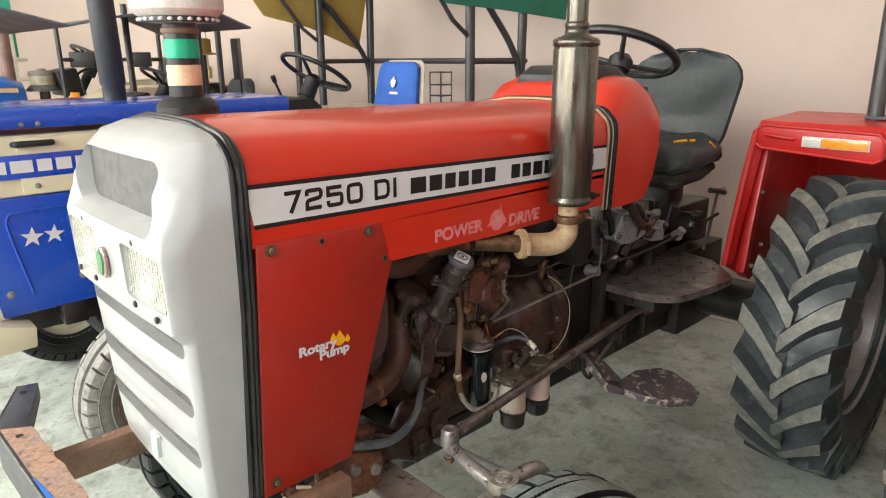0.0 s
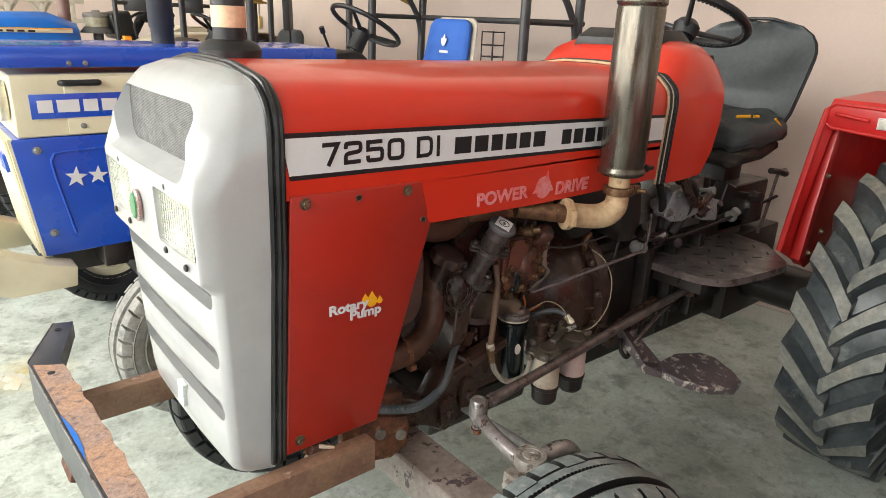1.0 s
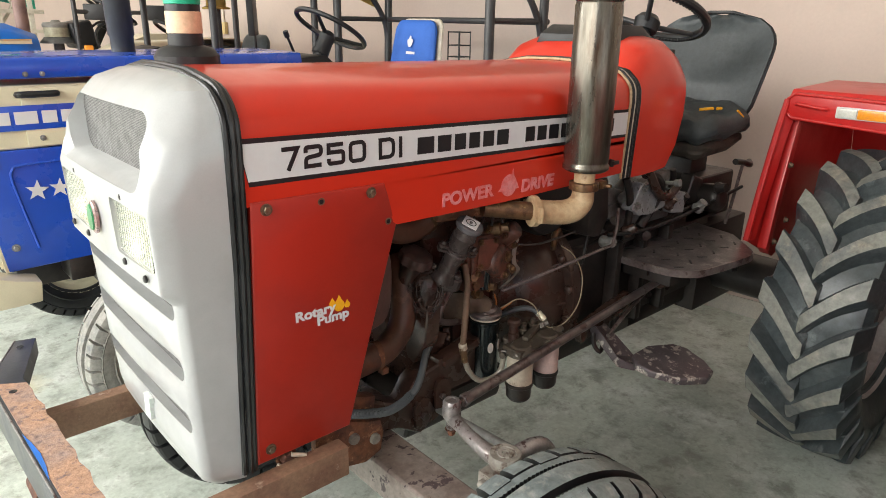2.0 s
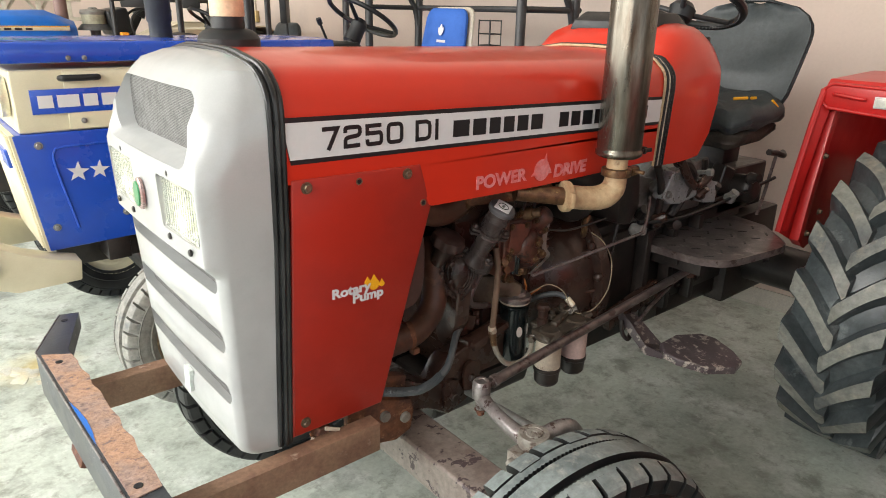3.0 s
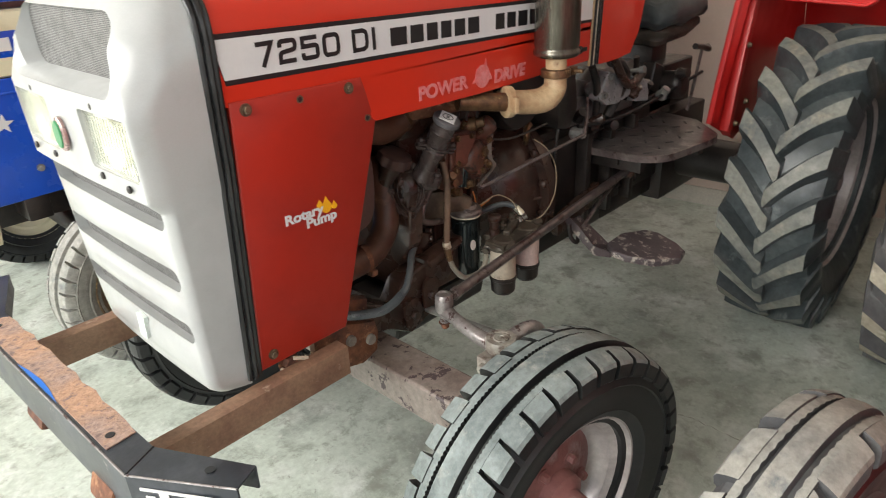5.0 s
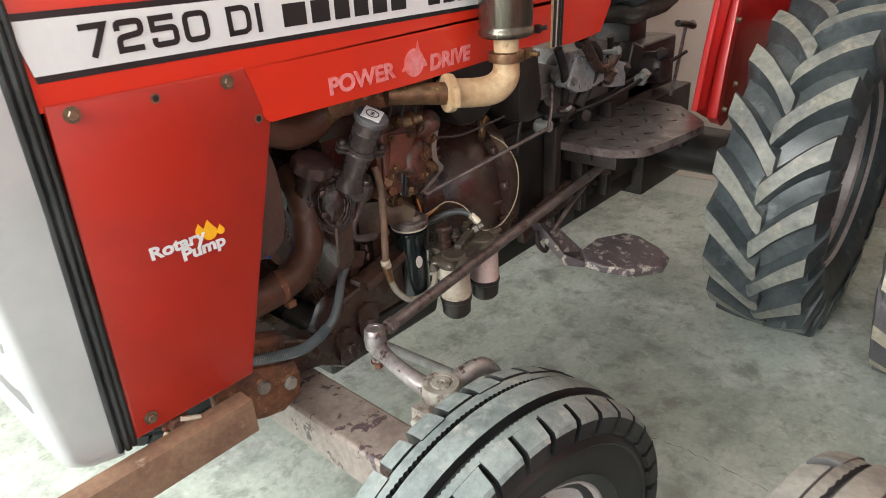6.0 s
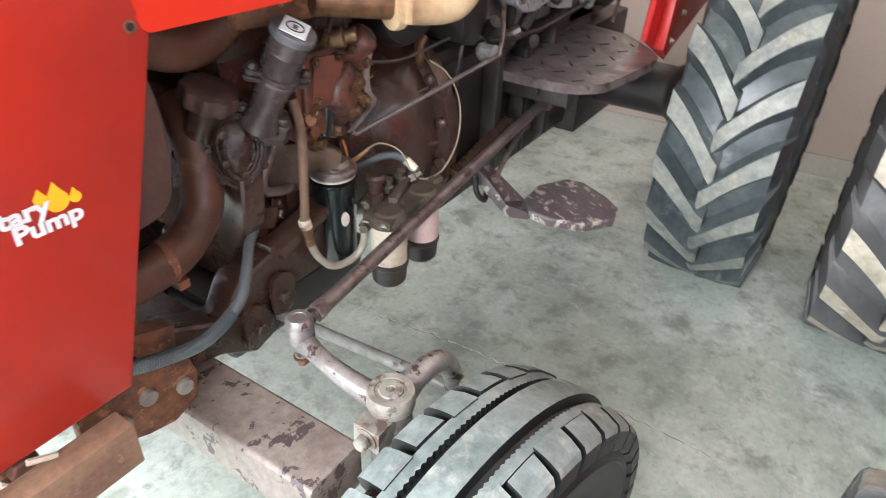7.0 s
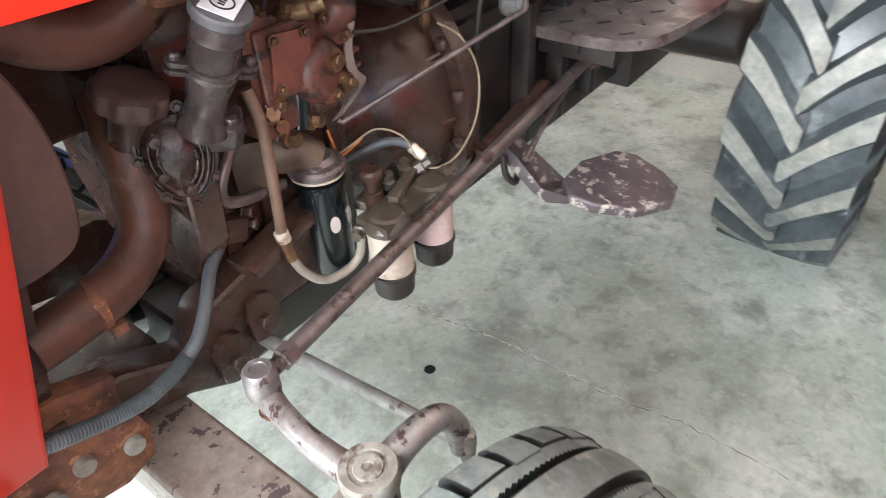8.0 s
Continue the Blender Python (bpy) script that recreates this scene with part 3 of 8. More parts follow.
def wheel(owner, name, m, kind, R, W, rim, rim_mat, tyre_mat, tread_mat, outer=-1, nuts=6, n=19, slant=1.0, teeth=36, barrel=None):
    """rim > tyre, tread, hub, nuts, set at the pose m; outer: the side on which the dish shows."""
    flip = m if outer < 0 else m @ pose(0, 0, 0, 0, 0, 180)
    b = B()
    rim_disc(b, rim, W)
    w = part(name, move(b, flip), rim_mat, owner)
    if barrel:
        w.data.materials.append(barrel)
        axle_dir = (m.to_3x3() @ Vector((0, 1, 0))).normalized()
        for face in w.data.polygons:
            d = face.center - m.translation
            if (d - axle_dir * d.dot(axle_dir)).length > rim * 0.74:
                face.material_index = 1
    b, t = B(), B()
    lug_tyre(b, t, R, W, rim, n, slant=slant) if kind == "lug" else rib_tyre(b, t, R, W, rim, teeth)
    part("tyre", move(b, m), tyre_mat, w, "dark rubber tyre carcass")
    tr = part("tread", move(t, m), tread_mat, w, "worn dusty tread")
    tr.data.materials.append(tyre_mat)
    hub_at, axle_dir = m.translation, (m.to_3x3() @ Vector((0, 1, 0))).normalized()
    for face in tr.data.polygons:
        d = face.center - hub_at
        d = (d - axle_dir * d.dot(axle_dir)).normalized()
        if face.normal.dot(d) < (0.82 if kind == "lug" else 0.25):
            face.material_index = 1
    b = B()
    lathe(b, [(rim * 0.3, 0), (rim * 0.28, 0.03), (rim * 0.17, 0.045), (rim * 0.16, 0.075), (rim * 0.1, 0.082)], (0, -0.018, 0), (0, -1, 0), 24)
    part("hub", move(b, flip), rim_mat, w)
    for k in range(nuts):
        b = B()
        a = 2 * math.pi * k / nuts
        hexbolt(b, (rim * 0.42 * math.cos(a), -0.018, rim * 0.42 * math.sin(a)), (0, -1, 0), 0.012, 0.016)
        part("wheel_nut", move(b, flip), rim_mat, w)
    return w


# ---- the shed ----
C = 0.04            # the red tractor's middle line
P = -0.268          # the plane of its near side


def structure(name, bm, mat, label, category, bevel=0.0):
    return tagged(part(name, bm, mat, None, "", bevel), label, category, "", "structure")


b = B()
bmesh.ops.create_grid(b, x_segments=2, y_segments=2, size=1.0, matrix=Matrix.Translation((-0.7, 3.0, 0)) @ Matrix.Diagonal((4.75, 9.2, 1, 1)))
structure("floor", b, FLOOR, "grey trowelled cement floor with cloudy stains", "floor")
b = B()
bmesh.ops.create_grid(b, x_segments=2, y_segments=2, size=1.0, matrix=Matrix.Translation((0, 0, -0.06)) @ Matrix.Diagonal((150, 150, 1, 1)))
structure("ground", b, YARD, "sandy yard outside the shed", "ground")
WALL_A, WALL_B = Vector((4.11, -6.0)), Vector((2.13, 12.0))
d = (WALL_B - WALL_A).normalized()
nrm = Vector((d.y, -d.x))
b = B()
prism(b, [tuple(WALL_A), tuple(WALL_B), tuple(WALL_B + nrm * 0.23), tuple(WALL_A + nrm * 0.23)], "xy", -0.05, 5.3)
structure("wall_east", b, WALL, "pinkish cream plastered wall behind the tractors", "wall")
b = B()
slab(b, (-0.65, -6.12, 2.62), (9.5, 0.23, 5.35))
w = structure("wall_south", b, WALL, "pinkish cream side wall", "wall")
# unseen gap in the wall, added for the side fill lamp
cw = B()
slab(cw, (-0.8, -6.12, 2.3), (5.0, 0.6, 2.6))
cut(w, [cw])
b = B()
slab(b, (-0.65, 12.12, 2.62), (9.5, 0.23, 5.35))
structure("wall_north", b, WALL, "pinkish cream side wall", "wall")
b = B()
slab(b, (-5.32, 3.0, 5.13), (0.2, 18.0, 0.34))
structure("front_lintel", b, WALL, "plastered beam over the open front", "beam")
b = B()
slab(b, (-0.65, 3.0, 5.38), (9.8, 18.7, 0.14))
structure("ceiling", b, CEIL, "plain whitewashed ceiling", "ceiling")
b = B()
off = -nrm * 0.012
prism(b, [tuple(WALL_A + off), tuple(WALL_B + off), tuple(WALL_B), tuple(WALL_A)], "xy", 0.0, 0.11)
structure("baseboard", b, material("dusty_skirting", (0.45, 0.42, 0.37), (0.36, 0.34, 0.3), rough=0.7, scale=3, bump=0.2), "dusty cement skirting along the wall", "baseboard")


# ---- the red tractor ----
red = thing("tractor", "red farm tractor with silver-white grille, parked on cement", "tractor", "parked tractors", at=(0, 0, 0))


def interp(table, z):
    for a, c in zip(table, table[1:]):
        if a[0] <= z <= c[0]:
            f = (z - a[0]) / (c[0] - a[0])
            return [u + (v - u) * f for u, v in zip(a[1:], c[1:])]
    return list(table[-1][1:]) if z > table[-1][0] else list(table[0][1:])


# height: front face, half width at the front, half width at the back, back edge
SHELL = [(0.718, -0.05, 0.258, 0.272, 0.028), (0.735, -0.064, 0.266, 0.276, 0.028), (0.75, -0.07, 0.268, 0.277, 0.028), (0.80, -0.075, 0.273, 0.281, 0.03), (0.90, -0.082, 0.282, 0.288, 0.032), (1.05, -0.088, 0.292, 0.297, 0.036),
         (1.172, -0.094, 0.299, 0.303, 0.04), (1.2, -0.118, 0.303, 0.305, 0.04), (1.38, -0.124, 0.306, 0.308, 0.044), (1.46, -0.112, 0.302, 0.308, 0.046), (1.53, -0.082, 0.286, 0.297, 0.047),
         (1.565, -0.05, 0.258, 0.266, 0.048), (1.583, -0.015, 0.2, 0.212, 0.048), (1.592, 0.012, 0.12, 0.14, 0.048)]
# height: how far the corner's crease lies behind the face, and how far in from the side the face begins
CORNER = [(0.718, 0.02, 0.02), (0.76, 0.014, 0.014), (1.172, 0.014, 0.014), (1.2, 0.036, 0.009), (1.37, 0.036, 0.01), (1.43, 0.06, 0.045), (1.53, 0.062, 0.06), (1.592, 0.016, 0.05)]


def shell_slice(z):
    xf, wf, wr, xr = interp(SHELL, z)
    lip = 0.0
    for lo, hi in ((1.045, 1.118), (0.912, 0.978), (0.768, 0.852)):
        if lo < z < hi:
            lip = 0.006 * math.sin(math.pi * (z - lo) / (hi - lo)) ** 0.5
    c, w = interp(CORNER, z)
    c = min(c, (xr - xf) * 0.6)
    side, crease, face, front = Vector((xf + 0.007 + c * 1.5, wf)), Vector((xf + 0.007 + c, wf)), Vector((xf + 0.007, wf - w)), Vector((xf + 0.006, wf - w * 1.5))
    bend = lambda p, q, r, t: p * (1 - t) ** 2 + q * 2 * t * (1 - t) + r * t * t
    mid = (crease + face) / 2
    half = [(xr, wr), ((xr + side.x) / 2, (wr + wf) / 2 + 0.001)]
    half += [tuple(bend(side, crease, mid, t)) for t in (0, 0.2, 0.4, 0.6, 0.8)] + [tuple(bend(mid, face, front, t)) for t in (0, 0.25, 0.5, 0.75, 1)]
    inner = wf - w * 1.5
    for f in (0.97, 0.93, 0.88, 0.75, 0.5, 0.25):
        half.append((xf + 0.006 * f * f - lip * min(1.0, (0.97 - f) * 11), inner * f))
    ring = [(x, C - y, z) for x, y in half] + [(xf - lip, C, z)] + [(x, C + y, z) for x, y in reversed(half)]
    return [Vector(p) for p in ring]


zs = sorted({0.718, 0.724, 0.73, 0.735, 0.742, 0.75, 0.76} | {0.768 + 0.012 * k for k in range(34)} | {1.172, 1.179, 1.186, 1.193, 1.2, 1.21} | {1.22 + 0.03 * k for k in range(11)} | {1.545, 1.555, 1.565, 1.574, 1.583, 1.588, 1.592})
b = B()
loft(b, [shell_slice(z) for z in zs])
shell = part("grille_shell", b, SILVER, red, "silver-white plastic grille shell", angle=36)


def rounded_rect(y0, y1, z0, z1, r, k=5):
    out = []
    for cy, cz, a0 in ((y1 - r, z1 - r, 0), (y0 + r, z1 - r, 90), (y0 + r, z0 + r, 180), (y1 - r, z0 + r, 270)):
        for i in range(k + 1):
            a = radians(a0 + 90 * i / k)
            out.append((cy + r * math.cos(a), cz + r * math.sin(a)))
    return out


cutters = []
b = B()
loft(b, [[(-0.2, y, z) for y, z in rounded_rect(C - 0.3, C + 0.3, 1.37, 1.562, 0.06)], [(-0.118, y, z) for y, z in rounded_rect(C - 0.268, C + 0.268, 1.385, 1.545, 0.05)], [(-0.098, y, z) for y, z in rounded_rect(C - 0.24, C + 0.24, 1.398, 1.532, 0.04)],
         [(-0.052, y, z) for y, z in rounded_rect(C - 0.23, C + 0.23, 1.404, 1.526, 0.035)]])
cutters.append(b)
LAMPS = ((-0.244, -0.048), (0.128, 0.324))
for y0, y1 in LAMPS:
    b = B()
    loft(b, [[(-0.2, y, z) for y, z in rounded_rect(y0 - 0.006, y1 + 0.006, 1.234, 1.358, 0.012)], [(-0.085, y, z) for y, z in rounded_rect(y0, y1, 1.24, 1.352, 0.01)]])
    cutters.append(b)
VENTS = ((1.147, -0.236, 0.316), (1.010, -0.23, 0.31), (0.882, -0.222, 0.302))
for z, y0, y1 in VENTS:
    b = B()
    loft(b, [[(-0.2, y, zz + 0.03) for y, zz in rounded_rect(y0 - 0.008, y1 + 0.008, z - 0.02, z + 0.05, 0.03)], [(-0.05, y, zz) for y, zz in rounded_rect(y0, y1, z - 0.022, z + 0.026, 0.022)]])
    cutters.append(b)
cut(shell, cutters)
b = B()
prism(b, rounded_rect(C - 0.232, C + 0.232, 1.402, 1.528, 0.035), "yz", -0.062, -0.055)
part("grille_mesh", b, MESH, shell, "fine grey perforated mesh")
for z, y0, y1 in VENTS:
    b = B()
    prism(b, rounded_rect(y0 - 0.001, y1 + 0.001, z - 0.023, z + 0.027, 0.022), "yz", -0.056, -0.048)
    part("vent_mesh", b, MESH, shell, "fine grey perforated mesh")
for y0, y1 in LAMPS:
    cy = (y0 + y1) / 2
    b = B()
    prism(b, rounded_rect(y0 + 0.001, y1 - 0.001, 1.241, 1.351, 0.009), "yz", -0.093, -0.086)
    lathe(b, [(0.0, 0.0), (0.03, 0.003), (0.044, 0.01), (0.047, 0.012), (0.05, 0.0)], (-0.094, cy, 1.296), (-1, 0, 0), 28)
    part("reflector", b, CHROME_BRIGHT, shell, "bright headlight reflector")
    b = B()
    prism(b, rounded_rect(y0 + 0.002, y1 - 0.002, 1.242, 1.35, 0.009), "yz", -0.114, -0.111)
    for k in range(14):
        yk = y0 + 0.012 + k * (y1 - y0 - 0.024) / 13
        rod(b, (-0.1108, yk, 1.248), (-0.1108, yk, 1.344), 0.002, seg=8)
    g = part("headlight", b, GLASS, shell, "rectangular headlight with clear ribbed glass")
    g.visible_shadow = False
for y, z in ((-0.118, 1.366), (-0.2, 1.222), (-0.085, 1.226), (0.2, 1.364), (0.285, 1.224), (0.168, 1.224)):
    b = B()
    lathe(b, [(0.0075, 0), (0.0075, 0.004), (0.004, 0.006), (0.0, 0.006)], (-0.117, y, z), (-1, 0, 0), 14)
    part("screw", b, DARK_IRON, shell)
b = B()
lathe(b, [(0.024, 0), (0.024, 0.006), (0.02, 0.009), (0.0, 0.01)], (-0.124, 0.062, 1.287), (-1, 0, 0), 28)
move(b, Matrix.Translation((0, 0.062, 1.287)) @ Matrix.Diagonal((1, 1, 1.5, 1)) @ Matrix.Translation((0, -0.062, -1.287)))
badge = part("badge", b, material("badge_rim", (0.4, 0.3, 0.28), (0.3, 0.12, 0.11), rough=0.25, metal=0.5, scale=30, bump=0.0, coat=0.5), shell, "oval badge, green with a red rim")
b = B()
lathe(b, [(0.0195, 0), (0.018, 0.003), (0.0, 0.0035)], (-0.1335, 0.062, 1.287), (-1, 0, 0), 24)
move(b, Matrix.Translation((0, 0.062, 1.287)) @ Matrix.Diagonal((1, 1, 1.5, 1)) @ Matrix.Translation((0, -0.062, -1.287)))
part("badge_centre", b, material("badge_green", (0.02, 0.2, 0.07), rough=0.3, coat=0.5), shell)
b = B()
prism(b, [(0.0, 0.8), (0.035, 0.8), (0.028, 0.862), (-0.006, 0.858)], "yz", -0.0905, -0.08)
part("torn_sticker", b, material("torn_paper", (0.7, 0.78, 0.72), (0.6, 0.62, 0.6), rough=0.7, scale=40, bump=0.3), shell, "torn pale paper sticker")


def hood_half(top, wide, knee):
    """Half of the hood's section: (half width, height), from the lower edge up to the crown."""
    pts = [(wide, knee - 0.09), (wide, knee - 0.01), (wide - 0.002, knee + 0.012)]
    for k in range(1, 8):
        a = math.pi / 2 * k / 8
        pts.append((wide - 0.002 - 0.1 * (1 - math.cos(a)), knee + 0.012 + (top - 0.018 - knee - 0.012) * math.sin(a)))
    pts += [(wide - 0.13, top - 0.012), (wide * 0.4, top - 0.003), (0, top)]
    return pts


def hood_ring(x, top, wide, knee, low, thick=0.004):
    h = hood_half(top, wide, knee)
    h[0] = (wide, low)
    outer = [(x, C - y, z) for y, z in h] + [(x, C + y, z) for y, z in reversed(h[:-1])]
    inner = [(x, C - (y - thick), z - (thick if y < wide - 0.02 else 0)) for y, z in h] + [(x, C + y - thick, z - (thick if y < wide - 0.02 else 0)) for y, z in reversed(h[:-1])]
    return [Vector(p) for p in outer + list(reversed(inner))]


HW = C - P
b = B()
loft(b, [hood_ring(x, 1.592 - 0.012 * x, HW, 1.482 - 0.006 * x, 1.346 - 0.006 * x) for x in (0.055, 0.3, 0.6, 0.9, 1.2, 1.36)])
for s in (-1, 1):
    y = C + s * HW
    prism(b, [(0.386, 1.3438), (0.422, 1.249), (0.432, 1.243), (0.8, 1.237), (1.36, 1.244), (1.36, 1.3476)], "xz", y, y - s * 0.004)
hood = part("hood", b, RED, red, "glossy red sheet-metal hood", angle=50)
b = B()
prism(b, [(0.072, 1.385), (1.352, 1.359), (1.35, 1.4445), (0.053, 1.479)], "xz", P - 0.0014, P - 0.0002)
stripe = part("stripe", b, BLACK_DECAL, hood, "black-edged white stripe decal")
b = B()
prism(b, [(0.0705, 1.395), (1.352, 1.368), (1.35, 1.4355), (0.0575, 1.469)], "xz", P - 0.0026, P - 0.0015)
part("stripe_field", b, WHITE_DECAL, hood, "white vinyl stripe")
LY = P - 0.0034
for ch, x0, x1 in (("7", 0.139, 0.183), ("2", 0.1925, 0.237), ("5", 0.2465, 0.291), ("0", 0.3005, 0.345), ("D", 0.379, 0.424), ("I", 0.435, 0.445)):
    z0 = 1.4098 - 0.0215 * x0
    block_letter("letter", ch, x0, x1, z0, z0 + 0.0475, LY + 0.0004, 0.0088, BLACK_DECAL, hood)
b = B()
prism(b, [(0.08, 1.28), (1.3, 1.28), (1.3, 1.38), (0.08, 1.38)], "xz", P + 0.0125, P + 0.016)
part("inner_brace", b, DARK_IRON, hood)
for x, word in ((0.49, (0.05, 0.042, 0.036, 0.036, 0.038, 0.042)), (0.864, (0.036, 0.036, 0.04, 0.042, 0.04, 0.036, 0.042, 0.042))):
    for wd in word:
        b = B()
        slab(b, (x + wd / 2, LY, 1.4305 - 0.0215 * x), (wd, 0.0012, 0.039), (0, 1.2, 0))
        part("brand_bar", b, BLACK_DECAL, hood)
        x += wd + 0.0125
letters("power_lettering", "POWER", 0.046, (0.57, P - 0.0012, 1.262), FADED_DECAL, hood, wide=1.12, bold=0.0016)
letters("drive_lettering", "DRIVE", 0.046, (0.858, P - 0.0012, 1.256), FADED_DECAL, hood, wide=1.1, bold=0.0022, slant=0.1)
b = B()
lathe(b, [(0.03, 0), (0.03, 0.001)], (0.81, P - 0.0005, 1.281), (0, -1, 0), 20)
prism(b, [(0.77, 1.268), (0.85, 1.268), (0.845, 1.28), (0.83, 1.3), (0.825, 1.325), (0.815, 1.3), (0.79, 1.29)], "xz", P - 0.0014, P - 0.0002)
part("smudged_emblem", b, FADED_DECAL, hood, "smudged faded emblem decal")
b = B()
rod(b, (1.27, P, 1.285), (1.27, P - 0.012, 1.285), 0.012)
slab(b, (1.28, P - 0.014, 1.286), (0.035, 0.006, 0.012))
part("hood_latch", b, DARK_IRON, hood, bevel=0.001)


def side_y(z):
    """The lower side panel leans in towards the ground."""
    return P + (1.33 - z) * 0.0475


def panel_ring(off, inset):
    poly = [(0.07 + inset, 1.354 - inset), (0.394 - inset, 1.348 - inset), (0.431 - inset, 1.243), (0.299 - inset, 0.742 + inset), (0.052 + inset, 0.742 + inset)]
    return [Vector((x, side_y(z) + off, z)) for x, z in poly]


b = B()
loft(b, [panel_ring(0.012, 0.0), panel_ring(-0.001, 0.0), panel_ring(-0.003, 0.004)])
panel = part("side_panel", b, RED_PANEL, red, "flat red lower side panel", bevel=0.0012)
for x, z in ((0.102, 1.3355), (0.356, 1.3315), (0.2285, 1.3316), (0.406, 1.2555), (0.085, 0.773)):
    b = B()
    hole = x in (0.2285, 0.406)
    if hole:
        lathe(b, [(0.0085, 0.0), (0.0082, 0.0012), (0.0055, 0.0014), (0.005, -0.001)], (x, side_y(z) - 0.003, z), (0, -1, 0.05), 20)
        part("hole_rim", b, BOLT, panel, "bare metal rim of an empty bolt hole")
        b = B()
        lathe(b, [(0.0055, 0.0), (0.0, 0.0002)], (x, side_y(z) - 0.0034, z), (0, -1, 0.05), 20)
        part("bolt_hole", b, BLACK_DECAL, panel, "empty bolt hole")
        continue
    hexbolt(b, (x, side_y(z) - 0.0035, z), (0, -1, 0.05), 0.0085, 0.007)
    part("bolt", b, BOLT, panel)
letters("rotary_lettering", "Rotary", 0.031, (0.157, side_y(1.08) - 0.0045, 1.07), WHITE_DECAL, panel, wide=1.2, bold=0.0011)
letters("pump_lettering", "Pump", 0.031, (0.211, side_y(1.06) - 0.0045, 1.046), WHITE_DECAL, panel, wide=1.2, bold=0.0011)
for cx, cz, r in ((0.27, 1.08, 0.0145), (0.292, 1.076, 0.0075), (0.252, 1.089, 0.008)):
    b = B()
    drop = [(cx + r * math.sin(a) * (1 if math.cos(a) < 0.2 else (1 - (math.cos(a) - 0.2)) ** 1.1), cz + r * (math.cos(a) if math.cos(a) < 0.2 else 0.2 + (math.cos(a) - 0.2) * 1.9)) for a in (2 * math.pi * k / 28 for k in range(28))]
    yy = side_y(cz)
    prism(b, drop, "xz", yy - 0.0045, yy - 0.0032)
    part("oil_drop", b, YELLOW, panel)

b = B()
loft(b, [[Vector((p.x, 2 * C - p.y, p.z)) for p in panel_ring(o, i)] for o, i in ((0.012, 0.0), (-0.001, 0.0), (-0.003, 0.004))])
part("side_panel", b, RED_PANEL, red, "flat red lower side panel", bevel=0.0012)


# rubber strips round the shell and in front of the cowl
def section_line(x_at, off, low, top, knee, lean):
    h = hood_half(top, HW + off, knee)
    line = []
    for z in (low, low + 0.12, low + 0.25, low + 0.38, low + 0.5):
        if z < 1.3:
            line.append(Vector((x_at + lean * (z - 1.3), side_y(z) - off, z)))
    for y, z in h[1:]:
        line.append(Vector((x_at, C - y, z + (off if y < HW * 0.9 else 0))))
    far = [Vector((p.x, 2 * C - p.y, p.z)) for p in reversed(line[:-1])]
    return line + far


for k, x in enumerate((0.034, 0.046, 0.058)):
    b = B()
    line = section_line(x, 0.001 + (0.004 if k == 1 else 0.0), 0.735, 1.593, 1.482, 0.022)
    tube(b, line, 0.0065, seg=8, smooth=False)
    part("rubber_strip", b, RUBBER, red, "black rubber edging strip")
for x, r, mt, nm in ((1.345, 0.0045, CREAM, "tan rubber edging strip"), (1.355, 0.0075, RUBBER, "black rubber edging strip"), (1.366, 0.005, OFF_WHITE, "pale edging strip"), (1.377, 0.0075, RUBBER, "black rubber edging strip"), (1.39, 0.0075, RUBBER, "black rubber edging strip")):
    b = B()
    line = section_line(x, 0.004, 1.2, 1.577, 1.476, 0.04)
    line[0].z = line[-1].z = 1.225
    tube(b, line, r, seg=8, smooth=False)
    part("rubber_strip", b, mt, red, nm)

# cowl and dashboard
COWL = [(1.372, 1.578, 0.306, 1.476, 1.225), (1.40, 1.6, 0.309, 1.48, 1.222), (1.45, 1.645, 0.312, 1.49, 1.222), (1.52, 1.665, 0.312, 1.5, 1.224), (1.6, 1.668, 0.31, 1.5, 1.23), (1.66, 1.64, 0.305, 1.49, 1.3), (1.7, 1.6, 0.298, 1.475, 1.4)]
b = B()
loft(b, [hood_ring(x, top, w, knee, low, 0.006) for x, top, w, knee, low in COWL])
cowl = part("cowl", b, RED, red, "glossy red instrument cowl", angle=50)
b = B()
loft(b, [[Vector((x, C + s * y, z)) for s, y, z in ((-1, 0.17, z0 - 0.04), (-1, 0.15, z0), (1, 0.15, z0), (1, 0.17, z0 - 0.04))] for x, z0 in ((1.44, 1.66), (1.5, 1.69), (1.62, 1.69), (1.7, 1.645))])
slab(b, (1.7, C, 1.5), (0.02, 0.5, 0.24), (0, -14, 0))
part("dashboard", b, PLASTIC, red, "black plastic dashboard", bevel=0.008)


# steering wheel
SW = Vector((1.9, C, 1.735))
SN = Vector((0.42, 0, 0.91)).normalized()
sx, sy = Vector((0.91, 0, -0.42)).normalized(), Vector((0, 1, 0))
b = B()
tube(b, [SW + (sx * math.cos(a) + sy * math.sin(a)) * 0.212 for a in (2 * math.pi * k / 48 for k in range(48))], 0.0165, seg=10, smooth=False, closed=True)
for k in range(90):
    a = 2 * math.pi * k / 90
    p = SW + (sx * math.cos(a) + sy * math.sin(a)) * 0.206 - SN * 0.012
    bmesh.ops.create_icosphere(b, subdivisions=1, radius=0.0075, matrix=Matrix.Translation(p))
steer = part("steering_wheel", b, PLASTIC, red, "black three-spoke steering wheel")
for a0 in (90, 210, 330):
    b = B()
    a = radians(a0)
    rod(b, SW - SN * 0.05, SW + (sx * math.cos(a) + sy * math.sin(a)) * 0.205, 0.011, 0.009, 12)
    part("spoke", b, TUBE_BLACK, steer)
b = B()
